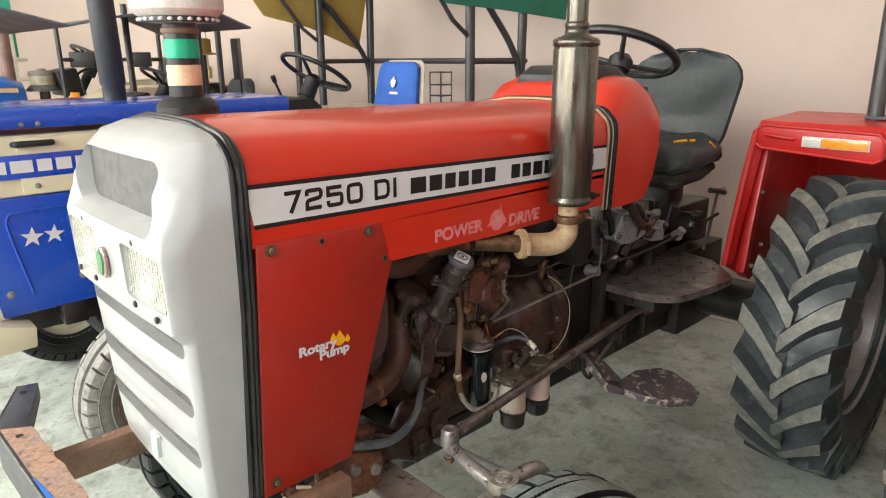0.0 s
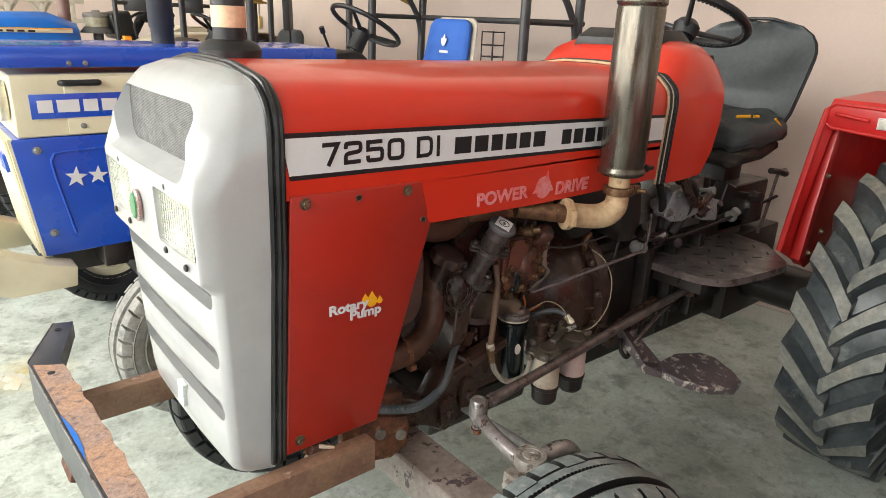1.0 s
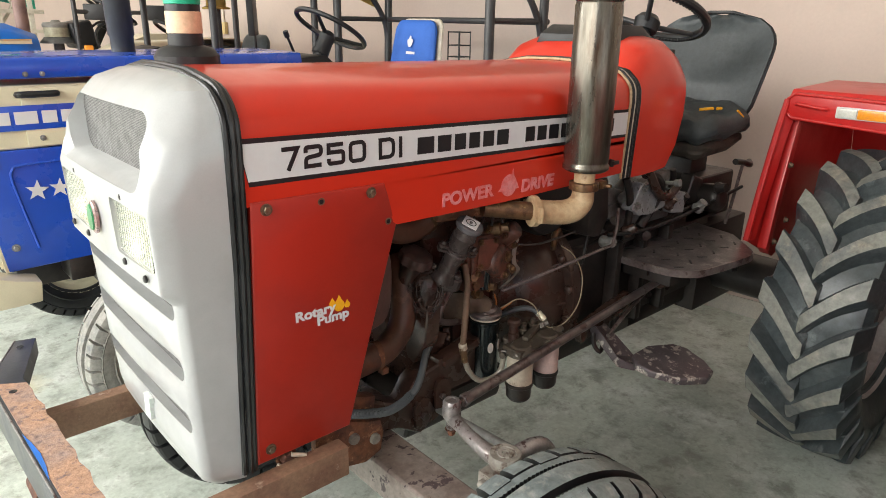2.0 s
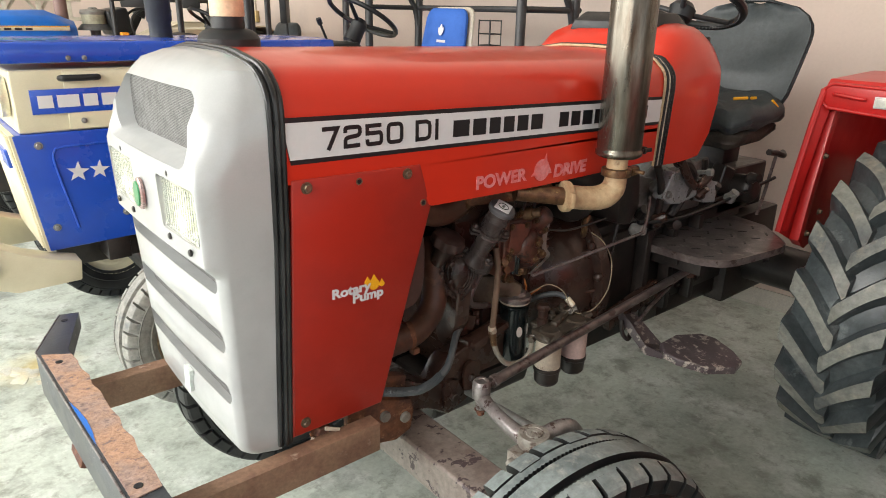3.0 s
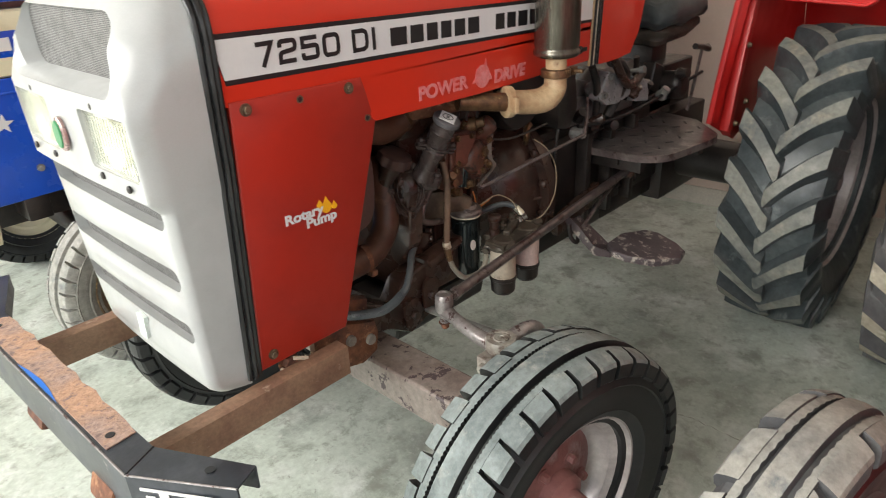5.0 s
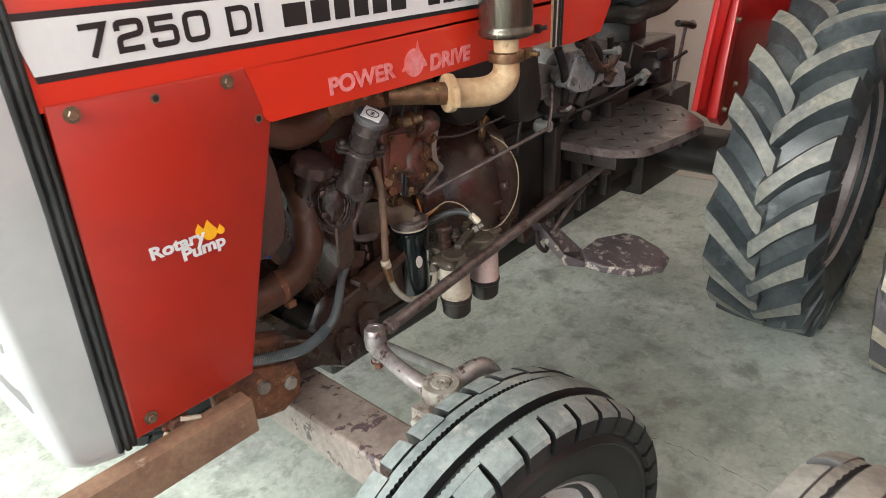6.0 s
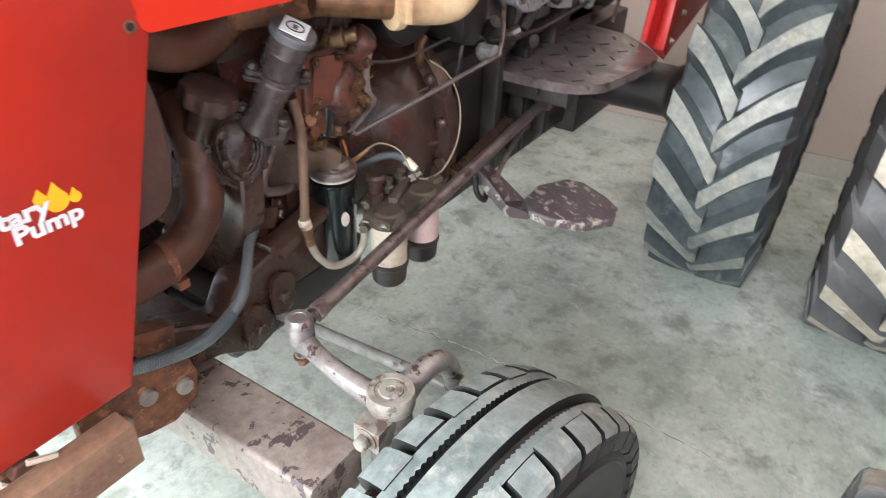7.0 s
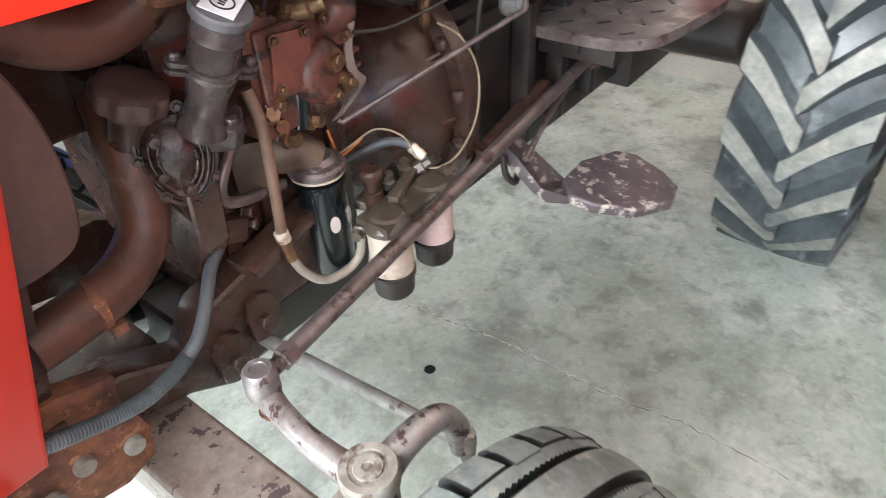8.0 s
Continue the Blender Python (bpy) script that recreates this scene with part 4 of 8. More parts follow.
lathe(b, [(0.045, -0.07), (0.05, -0.03), (0.035, -0.01), (0.0, 0.0)], SW, SN)
part("horn_cap", b, PLASTIC, steer)
b = B()
rod(b, SW - SN * 0.06, SW - SN * 0.32, 0.025)
part("steering_column", b, PLASTIC, red)

# driver's seat
b = B()


def cushion(bm, outline, depth_dir, thick, puff):
    """A padded slab: an outline in space, swollen in the middle."""
    c = sum(outline, Vector()) / len(outline)
    dn = Vector(depth_dir).normalized()
    rings = []
    for f, h in ((0.9, 0.0), (0.99, thick * 0.12), (1.04, thick * 0.38), (1.03, thick * 0.65), (0.97, thick * 0.9), (0.88, thick + puff * 0.25), (0.7, thick + puff * 0.7), (0.4, thick + puff), (0.1, thick + puff * 1.05)):
        rings.append([c + (p - c) * f + dn * h for p in outline])
    loft(bm, rings)


def round_outline(centre, u, v, hw, hh, r=0.09, top=1.0, k=6):
    out = []
    for su, sv, a0 in ((1, 1, 0), (-1, 1, 90), (-1, -1, 180), (1, -1, 270)):
        for i in range(k + 1):
            a = radians(a0 + 90 * i / k)
            x, y = su * (hw - r) + r * math.cos(a), sv * (hh - r) + r * math.sin(a)
            x *= top if y > 0 else 1.0
            out.append(Vector(centre) + Vector(u) * x + Vector(v) * y)
    return out


def seat_back(owner, foot, lean, high, low_w, top_w, mat):
    """A moulded backrest: narrow at its foot, broad and round at the top, wings bent forward, creased."""
    rise, fwd = Vector((math.sin(lean), 0, math.cos(lean))), Vector((-math.cos(lean), 0, math.sin(lean)))
    nu, nv = 16, 14
    rows_f, rows_b = [], []
    for j in range(nv + 1):
        v = j / nv
        w = low_w + (top_w - low_w) * min(1, v * 1.5) ** 0.8
        if v > 0.62:
            w *= math.sqrt(max(0.0, 1 - ((v - 0.62) / 0.385) ** 2.8))
        if v < 0.12:
            w *= 0.86 + 0.14 * math.sqrt(v / 0.12)
        rf, rb = [], []
        for i in range(nu + 1):
            u = 2 * i / nu - 1
            edge = 1 - abs(u) ** 6
            wing = 0.055 * abs(u) ** 2.2
            puff = 0.028 * edge * min(1, 6 * v) * min(1, 7 * (1 - v) + 0.1) + 0.004 * math.sin(9 * v + 2.5 * u) * edge
            crease = 0.012 * math.exp(-((v - 0.2) / 0.05) ** 2) * edge
            p = Vector(foot) + rise * (high * v) + Vector((0, u * w, 0))
            rf.append(p + fwd * (0.03 + wing + puff - crease))
            rb.append(p + fwd * (wing - 0.02 * edge))
        rows_f.append(rf)
        rows_b.append(rb)
    b = B()
    loft(b, [f + list(reversed(r)) for f, r in zip(rows_f, rows_b)])
    ob = part("seat_back", b, mat, owner, "padded black leatherette backrest", angle=70)
    b = B()
    edge_line = [(r[0] + f[0]) / 2 for f, r in zip(rows_f, rows_b)] + [(r[-1] + f[-1]) / 2 for f, r in reversed(list(zip(rows_f, rows_b)))]
    tube(b, edge_line, 0.007, seg=8, smooth=False)
    part("seat_piping", b, PLASTIC, ob, "black edge piping")
    return ob


seat_back(red, (2.4, C, 1.3), radians(17), 0.45, 0.235, 0.268, SEAT)
b = B()
cushion(b, round_outline((2.22, C, 1.255), (0, 1, 0), (1, 0, 0.08), 0.24, 0.2, 0.09), (-0.08, 0, 1), 0.105, 0.022)
bmesh.ops.subdivide_edges(b, edges=b.edges, cuts=2, use_grid_fill=True)
for v in b.verts:
    f = 0.009 * math.sin(34 * v.co.x + 21 * v.co.y + 3 * math.sin(25 * v.co.y)) + 0.004 * math.sin(80 * v.co.z + 30 * v.co.y)
    v.co += Vector((f * 0.6, f * 0.5, f))
part("seat_cushion", b, SEAT, red, "sagging black leatherette cushion")
b = B()
cushion(b, round_outline((2.23, C, 1.19), (0, 1, 0), (1, 0, 0.08), 0.205, 0.185, 0.06), (-0.08, 0, 1), 0.075, 0.0)
bmesh.ops.subdivide_edges(b, edges=b.edges, cuts=2, use_grid_fill=True)
for v in b.verts:
    f = 0.008 * math.sin(41 * v.co.x + 27 * v.co.y + 70 * v.co.z)
    v.co += Vector((f, f, 0.006 * math.sin(33 * v.co.y - 29 * v.co.x)))
part("seat_pan", b, material("grimy_olive_webbing", (0.045, 0.037, 0.028), (0.02, 0.017, 0.014), rough=0.6, scale=16, bump=0.6, fine=70, jitter=0.3), red, "grimy sagging seat pan and webbing")
b = B()
slab(b, (2.3, C, 1.08), (0.14, 0.16, 0.24))
slab(b, (2.25, C, 0.99), (0.3, 0.22, 0.06))
part("seat_bracket", b, DARK_IRON, red, bevel=0.01)
for p0, p1 in (((2.06, -0.13, 1.379), (2.11, -0.16, 1.383)), ((2.13, -0.165, 1.381), (2.15, -0.175, 1.382)), ((2.27, -0.186, 1.365), (2.3, -0.198, 1.338))):
    b = B()
    rod(b, p0, p1, 0.006)
    part("yellow_tag", b, YELLOW, red, "scrap of yellow tape on the seat")

# exhaust
MX, MY = 1.035, -0.348
b = B()
lathe(b, [(0.03, 0), (0.056, 0.002), (0.0645, 0.008), (0.0645, 0.018), (0.0605, 0.022), (0.0605, 0.03), (0.062, 0.034), (0.062, 0.434), (0.0605, 0.438), (0.0605, 0.444), (0.0645, 0.447), (0.0645, 0.458), (0.06, 0.464), (0.034, 0.474), (0.03, 0.489), (0.033, 0.492), (0.033, 0.504), (0.029, 0.508)], (MX, MY, 1.305), (0, 0, 1), 40)
muffler = part("muffler", b, CHROME, red, "dull stained steel muffler", angle=60)
b = B()
lathe(b, [(0.029, 0), (0.029, 0.62), (0.026, 0.62), (0.026, 0.3)], (MX, MY, 1.809), (0, 0, 1), 28)
part("exhaust_pipe", b, CHROME, red, "straight steel exhaust pipe")
b = B()
tube(b, [(MX, MY, 1.31), (MX, MY, 1.255), (MX - 0.003, MY + 0.003, 1.215), (MX - 0.03, MY + 0.014, 1.192), (MX - 0.075, MY + 0.03, 1.19), (MX - 0.14, MY + 0.058, 1.199)], [0.029, 0.03, 0.034, 0.036, 0.034, 0.033], seg=20)
elbow = part("exhaust_elbow", b, CREAM, red, "cream heat-stained cast exhaust elbow")
b = B()
lathe(b, [(0.036, -0.012), (0.042, -0.01), (0.042, 0.01), (0.036, 0.012)], (MX, MY, 1.262), (0, 0, 1), 24)
slab(b, (MX + 0.05, MY - 0.02, 1.262), (0.03, 0.02, 0.022))
rod(b, (MX + 0.052, MY - 0.055, 1.262), (MX + 0.052, MY + 0.02, 1.262), 0.006, seg=8)
part("pipe_clamp", b, BRASS, elbow, "rusty pipe clamp", bevel=0.001)
b = B()
lathe(b, [(0.034, -0.012), (0.044, -0.01), (0.044, 0.008), (0.03, 0.01)], (MX - 0.142, MY + 0.06, 1.199), (-0.9, 0.4, 0.05), 24)
slab(b, (MX - 0.142, MY + 0.06, 1.199), (0.014, 0.11, 0.045), (0, 0, -24))
rod(b, (MX - 0.14, MY + 0.058, 1.199), (MX - 0.15, MY + 0.065, 1.2), 0.03, 0.026)
part("elbow_flange", b, CREAM, elbow, bevel=0.004)
b = B()
rod(b, (MX - 0.15, MY + 0.064, 1.2), (MX - 0.27, MY + 0.13, 1.215), 0.026, 0.024)
part("manifold_pipe", b, BRASS, red, "stained brown manifold pipe")
b = B()
slab(b, (0.8, -0.15, 1.2), (0.28, 0.07, 0.055), (0, 0, -14))
part("exhaust_manifold", b, RUST, red, bevel=0.02, segs=3)

# wheels
front = pose(0.472, -0.748, 0.4, 0, 0, -7)
wheel(red, "front_wheel", front, "rib", 0.4, 0.205, 0.222, RIM_RED, TYRE_DARK, TREAD, barrel=RIM_SILVER)
# far wheel: worn tread coloured black to stand for the shade it is in
wheel(red, "front_wheel", pose(0.47, 0.7, 0.402, 0, 0, -5.7), "rib", 0.402, 0.215, 0.225, RIM_DARK, TYRE_DARK, TYRE_DARK, outer=1)
wheel(red, "rear_wheel", pose(2.456, -0.72, 0.625, 0, 8, 0), "lug", 0.625, 0.37, 0.345, RIM_SILVER, TYRE, LUG, n=20, slant=-1)
wheel(red, "rear_wheel", pose(2.456, 2 * C + 0.72, 0.625, 0, 3, 0), "lug", 0.625, 0.37, 0.345, RIM_SILVER, TYRE, LUG, outer=1, n=20, slant=-1)


# fenders
GUARD = resize((-0.56, -1.45, 1.665), (-0.56, -1.45, 1.665), 1.13)
MIRROR = Matrix.Translation((0, 2 * C, 0)) @ Matrix.Diagonal((1, -1, 1, 1))


def fender(side):
    """Sheet-metal mudguard: inner plate, front edge roll, lamp box and top; the far one is its mirror image."""
    s = -1
    y_in, y_out = C + s * 0.54, C + s * 0.95

    def put(bm):
        move(bm, GUARD)
        if side > 0:
            move(bm, MIRROR)
            bmesh.ops.reverse_faces(bm, faces=bm.faces)
        return bm

    b = B()
    edge = [(1.80, 0.975), (1.835, 1.12), (1.90, 1.34), (1.945, 1.455)]
    poly = edge + [(2.0, 1.478), (2.35, 1.49), (2.5, 1.47), (2.66, 1.35), (2.74, 1.1), (2.7, 1.1), (2.6, 1.0), (2.2, 0.9), (2.055, 0.86)]
    prism(b, poly, "xz", y_in, y_in - s * 0.004)
    f = part("fender", put(b), FENDER_RED, red, "red sheet-metal rear fender", bevel=0.001)
    b = B()
    tube(b, [(x, y_in, z) for x, z in edge], 0.011, seg=10)
    part("rolled_edge", put(b), FENDER_RED, f)
    b = B()
    loft(b, [[Vector((x + dx, y_in + s * dy, z)) for dx, dy in ((0, 0), (0.004, 0), (0.036 + 0.004, wd), (0.036, wd))] for (x, z), wd in zip(edge, (0.016, 0.02, 0.024, 0.026))])
    part("front_flange", put(b), FENDER_RED, f)
    b = B()
    prism(b, [(1.9, 0.93), (1.925, 1.1), (1.985, 1.39), (2.03, 1.39), (1.965, 1.1), (1.94, 0.9)], "xz", y_in + s * 0.0, y_in + s * 0.035)
    part("stiffener", put(b), FENDER_RED, f, bevel=0.006)
    b = B()
    prism(b, [(2.0, 1.484), (2.35, 1.494), (2.5, 1.472), (2.66, 1.352), (2.74, 1.1), (2.75, 1.1), (2.67, 1.36), (2.505, 1.482), (2.35, 1.504), (1.975, 1.49), (1.95, 1.46), (1.95, 1.44)], "xz", y_in, y_out)
    part("fender_top", put(b), FENDER_RED, f, "red fender top, faded", bevel=0.003)
    b = B()
    prism(b, [(y_in - s * 0.002, 1.412), (y_in + s * 0.018, 1.392), (y_out - s * 0.02, 1.372), (y_out, 1.388), (y_out, 1.452), (y_out - s * 0.02, 1.474), (y_in + s * 0.02, 1.482), (y_in - s * 0.002, 1.462)], "yz", 1.938, 1.97)
    box = part("lamp_box", put(b), FENDER_RED, f, "pinkish red lamp box", bevel=0.006)
    b = B()
    lip = [(y_in + s * 0.004, 1.414), (y_in + s * 0.024, 1.397), (y_out - s * 0.024, 1.377), (y_out - s * 0.004, 1.391), (y_out - s * 0.004, 1.45), (y_out - s * 0.024, 1.469), (y_in + s * 0.026, 1.477), (y_in + s * 0.004, 1.46)]
    tube(b, [(1.938, y, z) for y, z in lip], 0.0055, seg=8, smooth=False, closed=True)
    part("rolled_lip", put(b), FENDER_RED, box)
    b = B()
    tube(b, [(1.935, y_in + s * 0.035, 1.444), (1.928, y_in + s * 0.05, 1.444), (1.928, y_in + s * 0.12, 1.437), (1.935, y_in + s * 0.135, 1.437)], 0.006, seg=8)
    part("grab_bar", put(b), FENDER_RED, f)
    for y0, y1, mt, nm in ((0.165, 0.225, CLEAR_LENS, "side_lamp"), (0.227, 0.365, AMBER, "indicator")):
        b = B()
        slab(b, (1.932, y_in + s * (y0 + y1) / 2, 1.43), (0.018, y1 - y0, 0.031))
        part(nm, put(b), mt, f, bevel=0.004)
    b = B()
    slab(b, (1.936, y_in + s * 0.265, 1.43), (0.014, 0.207, 0.037))
    part("lamp_frame", put(b), WHITE_DECAL, f, bevel=0.003)
    for x, z in ((1.97, 1.23), (2.02, 1.02), (1.95, 0.95)):
        b = B()
        hexbolt(b, (x, y_in + s * 0.036, z), (0, s, 0), 0.008, 0.01)
        part("bolt", put(b), BOLT, f)
    return f


fender(-1)
fender(1)
for s in (-1, 1):
    b = B()
    rod(b, (2.17, C - 0.85, 1.47), (2.27, C - 0.82, 2.3), 0.027, seg=20)
    move(b, GUARD if s < 0 else MIRROR @ GUARD)
    post = part("canopy_post", b, TUBE_BLACK, red, "dark steel canopy post")
    b = B()
    slab(b, (2.19, C - 0.86, 1.505), (0.1, 0.07, 0.012))
    slab(b, (2.23, C - 0.84, 1.55), (0.06, 0.006, 0.09))
    move(b, GUARD if s < 0 else MIRROR @ GUARD)
    part("post_foot", b, TUBE_BLACK, post, bevel=0.002)

# front axle, steering gear
b = B()
prism(b, [(0.405, 0.46), (0.52, 0.46), (0.527, 0.47), (0.527, 0.56), (0.52, 0.567), (0.407, 0.567), (0.4, 0.56), (0.4, 0.466)], "xz", C - 0.53, C + 0.53)
axle = part("axle_beam", b, PEELED, red, "box axle beam with peeling purple-brown paint", bevel=0.006)
for s in (-1, 1):
    y = C + s * 0.586
    b = B()
    lathe(b, [(0.035, 0), (0.036, 0.02), (0.036, 0.21), (0.033, 0.22), (0.033, 0.235)], (0.54, y, 0.442), (0, 0, 1), 28)
    k = part("kingpin_housing", b, ARM_STEEL, red, "worn kingpin housing with flaking pale paint")
    b = B()
    lathe(b, [(0.038, 0), (0.04, 0.006), (0.04, 0.028), (0.0375, 0.033), (0.027, 0.0325), (0.026, 0.0305), (0.02, 0.0305), (0.019, 0.034), (0.008, 0.0345), (0.007, 0.032), (0.0, 0.032)], (0.54, y, 0.682), (0, 0, 1), 28)
    part("kingpin_cap", b, DUSTY_CAP, k, "pale worn kingpin cap")
    b = B()
    slab(b, (0.5, y, 0.66), (0.05, 0.05, 0.045))
    hexbolt(b, (0.475, y, 0.66), (-1, 0, 0), 0.014, 0.016)
    part("clamp_bolt", b, DUSTY_CAP, k, bevel=0.003)
    b = B()
    rod(b, (0.54, y, 0.4), (0.5, y + s * 0.12, 0.385), 0.04, 0.03)
    part("stub_axle", b, IRON, k)
# steering arm from the kingpin to the drag link's ball
arm = [(0.54, -0.546, 0.688), (0.53, -0.5, 0.694), (0.528, -0.44, 0.707), (0.534, -0.39, 0.716), (0.541, -0.353, 0.722)]
b = B()
tube(b, arm, [0.025, 0.021, 0.0175, 0.017, 0.021], seg=16)
sarm = part("steering_arm", b, ARM_STEEL, red, "worn steering arm with flaking paint")
b = B()
lathe(b, [(0.013, -0.06), (0.015, -0.03), (0.0235, -0.024), (0.0245, -0.018), (0.0245, 0.006), (0.0225, 0.011), (0.024, 0.013), (0.0238, 0.018), (0.019, 0.025), (0.012, 0.025), (0.011, 0.023), (0.0, 0.023)], (0.541, -0.353, 0.745), (0, 0, 1), 28)
part("ball_joint", b, ARM_STEEL, red, "worn steel ball joint")
b = B()
hexbolt(b, (0.541, -0.353, 0.684), (0, 0, -1), 0.011, 0.016)
part("castle_nut", b, RUST, sarm)
L0, L1 = Vector((0.565, -0.354, 0.75)), Vector((1.755, -0.212, 0.747))
b = B()
rod(b, L0 + (L1 - L0) * 0.03, L1, 0.0148, seg=16)
link_ob = part("drag_link", b, LINK_STEEL, red, "long worn steel drag link")
b = B()
rod(b, L0 - (L1 - L0) * 0.01, L0 + (L1 - L0) * 0.06, 0.012, seg=12)
lathe(b, [(0.0155, -0.012), (0.018, -0.01), (0.018, 0.012), (0.0155, 0.014)], L0 + (L1 - L0) * 0.021, L1 - L0, 6)
part("lock_nut", b, LINK_STEEL, link_ob)
b = B()
lathe(b, [(0.018, -0.03), (0.026, -0.02), (0.026, 0.02), (0.018, 0.03)], L1 + Vector((0.02, 0, 0)), (0, 0, 1), 20)
slab(b, (1.785, -0.185, 0.785), (0.035, 0.028, 0.09), (0, 12, 0))
part("drop_arm", b, IRON, red, bevel=0.004)
# rear arm on the kingpin and the tie rod across
b = B()
tube(b, [(0.555, -0.546, 0.672), (0.6, -0.551, 0.697), (0.665, -0.556, 0.687), (0.7, -0.561, 0.637), (0.705, -0.566, 0.582)], [0.025, 0.022, 0.02, 0.019, 0.018], seg=16)
part("track_arm", b, ARM_STEEL, red, "curved steel track arm")
b = B()
rod(b, (0.715, -0.571, 0.582), (0.625, 0.6, 0.582), 0.0125, seg=12)
part("tie_rod", b, GREY_IRON, red)
b = B()
lathe(b, [(0.012, -0.04), (0.015, 0.0), (0.013, 0.02), (0.006, 0.024), (0.006, 0.034), (0.003, 0.037), (0.0, 0.037)], (0.708, -0.575, 0.602), (0, 0, 1), 16)
part("tie_rod_end", b, DUSTY_CAP, red)

# front frame: channels, rusty bracket, bumper
BRACKET_SET = Matrix.Translation((0.024, 0.03, -0.016))
for s, y in ((-1, -0.265), (1, 0.335)):
    b = B()
    slab(b, (-0.003, y, 0.68), (0.534, 0.045, 0.08))
    part("bumper_arm", b, BEAM_RUST, red, "brown rusted steel channel", bevel=0.003)
    b = B()
    prism(b, [(0.2, 0.75), (0.3, 0.735), (0.36, 0.71), (0.4, 0.7), (0.41, 0.66), (0.4, 0.605), (0.35, 0.588), (0.3, 0.6), (0.255, 0.62), (0.2, 0.65)], "xz", y + 0.034, y + 0.058)
    br = part("frame_bracket", move(b, BRACKET_SET) if s < 0 else b, RUST, red, "rusty bolted bracket", bevel=0.004)
    for x, z in ((0.312, 0.68), (0.378, 0.652), (0.262, 0.66)):
        b = B()
        lathe(b, [(0.0155, 0), (0.0155, 0.006), (0.0135, 0.01), (0.0, 0.0105)], (x, y + (0.034 if s < 0 else 0.058), z), (0, s, 0), 20)
        part("bolt_head", move(b, BRACKET_SET) if s < 0 else b, DUSTY_CAP, br, "pale round bolt head")

# bumper: folded channel with bent ends, rusted middle plate
Z0 = 0.8
OUT = [(-0.246, 0.66), (-0.345, 0.44), (-0.317, -0.397), (-0.205, -0.575)]
INN = [(-0.195, 0.645), (-0.272, 0.41), (-0.25, -0.365), (-0.152, -0.552)]
b = B()
rings = []
for (xo, yo), (xi, yi) in zip(OUT, INN):
    o, i = Vector((xo, yo, 0)), Vector((xi, yi, 0))
    e = (o - i).normalized() * 0.005
    up = Vector((0, 0, 1))
    rings.append([o + up * (Z0 - 0.125), o + up * Z0, i + up * Z0, i + up * (Z0 - 0.05), i + up * (Z0 - 0.05) + e, i + e + up * (Z0 - 0.005), o - e + up * (Z0 - 0.005), o - e + up * (Z0 - 0.125)])
loft(b, rings)
bumper = part("front_bumper", b, BLACK_PAINT, red, "chipped black folded-steel front bumper", bevel=0.0015)
b = B()
plate = []
for f in [k / 14 for k in range(15)]:
    j = 0.006 * math.sin(f * 37) + 0.004 * math.sin(f * 91)
    plate.append((OUT[1][0] + 0.008 + (OUT[2][0] - OUT[1][0]) * (0.035 + 0.86 * f), OUT[1][1] + (OUT[2][1] - OUT[1][1]) * (0.035 + 0.86 * f)))
inner = []
for f in [k / 14 for k in range(15)]:
    j = 0.004 * math.sin(f * 37) + 0.003 * math.sin(f * 91)
    inner.append((INN[1][0] - 0.001 + j + (INN[2][0] - INN[1][0]) * (0.05 + 0.87 * f), INN[1][1] + (INN[2][1] - INN[1][1]) * (0.05 + 0.87 * f)))
prism(b, plate + list(reversed(inner)), "xy", Z0 + 0.0005, Z0 + 0.003)
part("rust_patch", b, RUST_TOP, bumper, "orange-brown rusted top plate")
b = B()
tube(b, [(x, y, Z0 - 0.0004) for x, y in OUT], 0.0022, seg=6, smooth=False)
part("worn_edge", b, ARM_STEEL, bumper, "bare worn steel edge")
for q_ in ((INN[2], OUT[2]),):
    b = B()
    tube(b, [(q_[0][0], q_[0][1], Z0), (q_[1][0], q_[1][1], Z0)], 0.002, seg=6, smooth=False)
    part("fold_line", b, BLACK_DECAL, bumper)
b = B()
prism(b, [(OUT[1][0] + 0.005 + 0.0266 * f, OUT[1][1] - 0.795 * f) for f in (0.4, 0.42, 0.64, 0.67)] + [(OUT[1][0] + w + 0.0266 * f, OUT[1][1] - 0.795 * f) for f, w in ((0.6, 0.013), (0.53, 0.016), (0.46, 0.012))], "xy", Z0 + 0.003, Z0 + 0.0042)
part("blue_patch", b, BLUE_LIGHT, bumper, "leftover blue paint")
for x, y in ((-0.307, 0.341), (-0.291, -0.276), (-0.213, -0.503), (-0.243, 0.6)):
    b = B()
    lathe(b, [(0.009, 0), (0.009, 0.0008)], (x, y, Z0 + 0.0032), (0, 0, 1), 20)
    part("bolt_hole", b, BLACK_DECAL, bumper, "dark drilled hole")
for k in range(5):
    b = B()
    f = 0.2 + 0.13 * k
    p = Vector((*OUT[2], 0)).lerp(Vector((*OUT[3], 0)), f)
    q_ = (Vector((*OUT[3], 0)) - Vector((*OUT[2], 0))).normalized()
    ang = math.degrees(math.atan2(q_.y, q_.x))
    slab(b, (p.x - 0.0022, p.y - 0.0015, Z0 - 0.055), (0.018, 0.002, 0.05 if k % 2 else 0.03), (0, 0, ang))
    part("writing_bar", b, WHITE_DECAL, bumper, "white painted bar")
b = B()
slab(b, (OUT[2][0] + 0.05, OUT[2][1] - 0.086, Z0 - 0.026), (0.15, 0.002, 0.006), (0, 0, -59))
part("writing_bar", b, WHITE_DECAL, bumper)
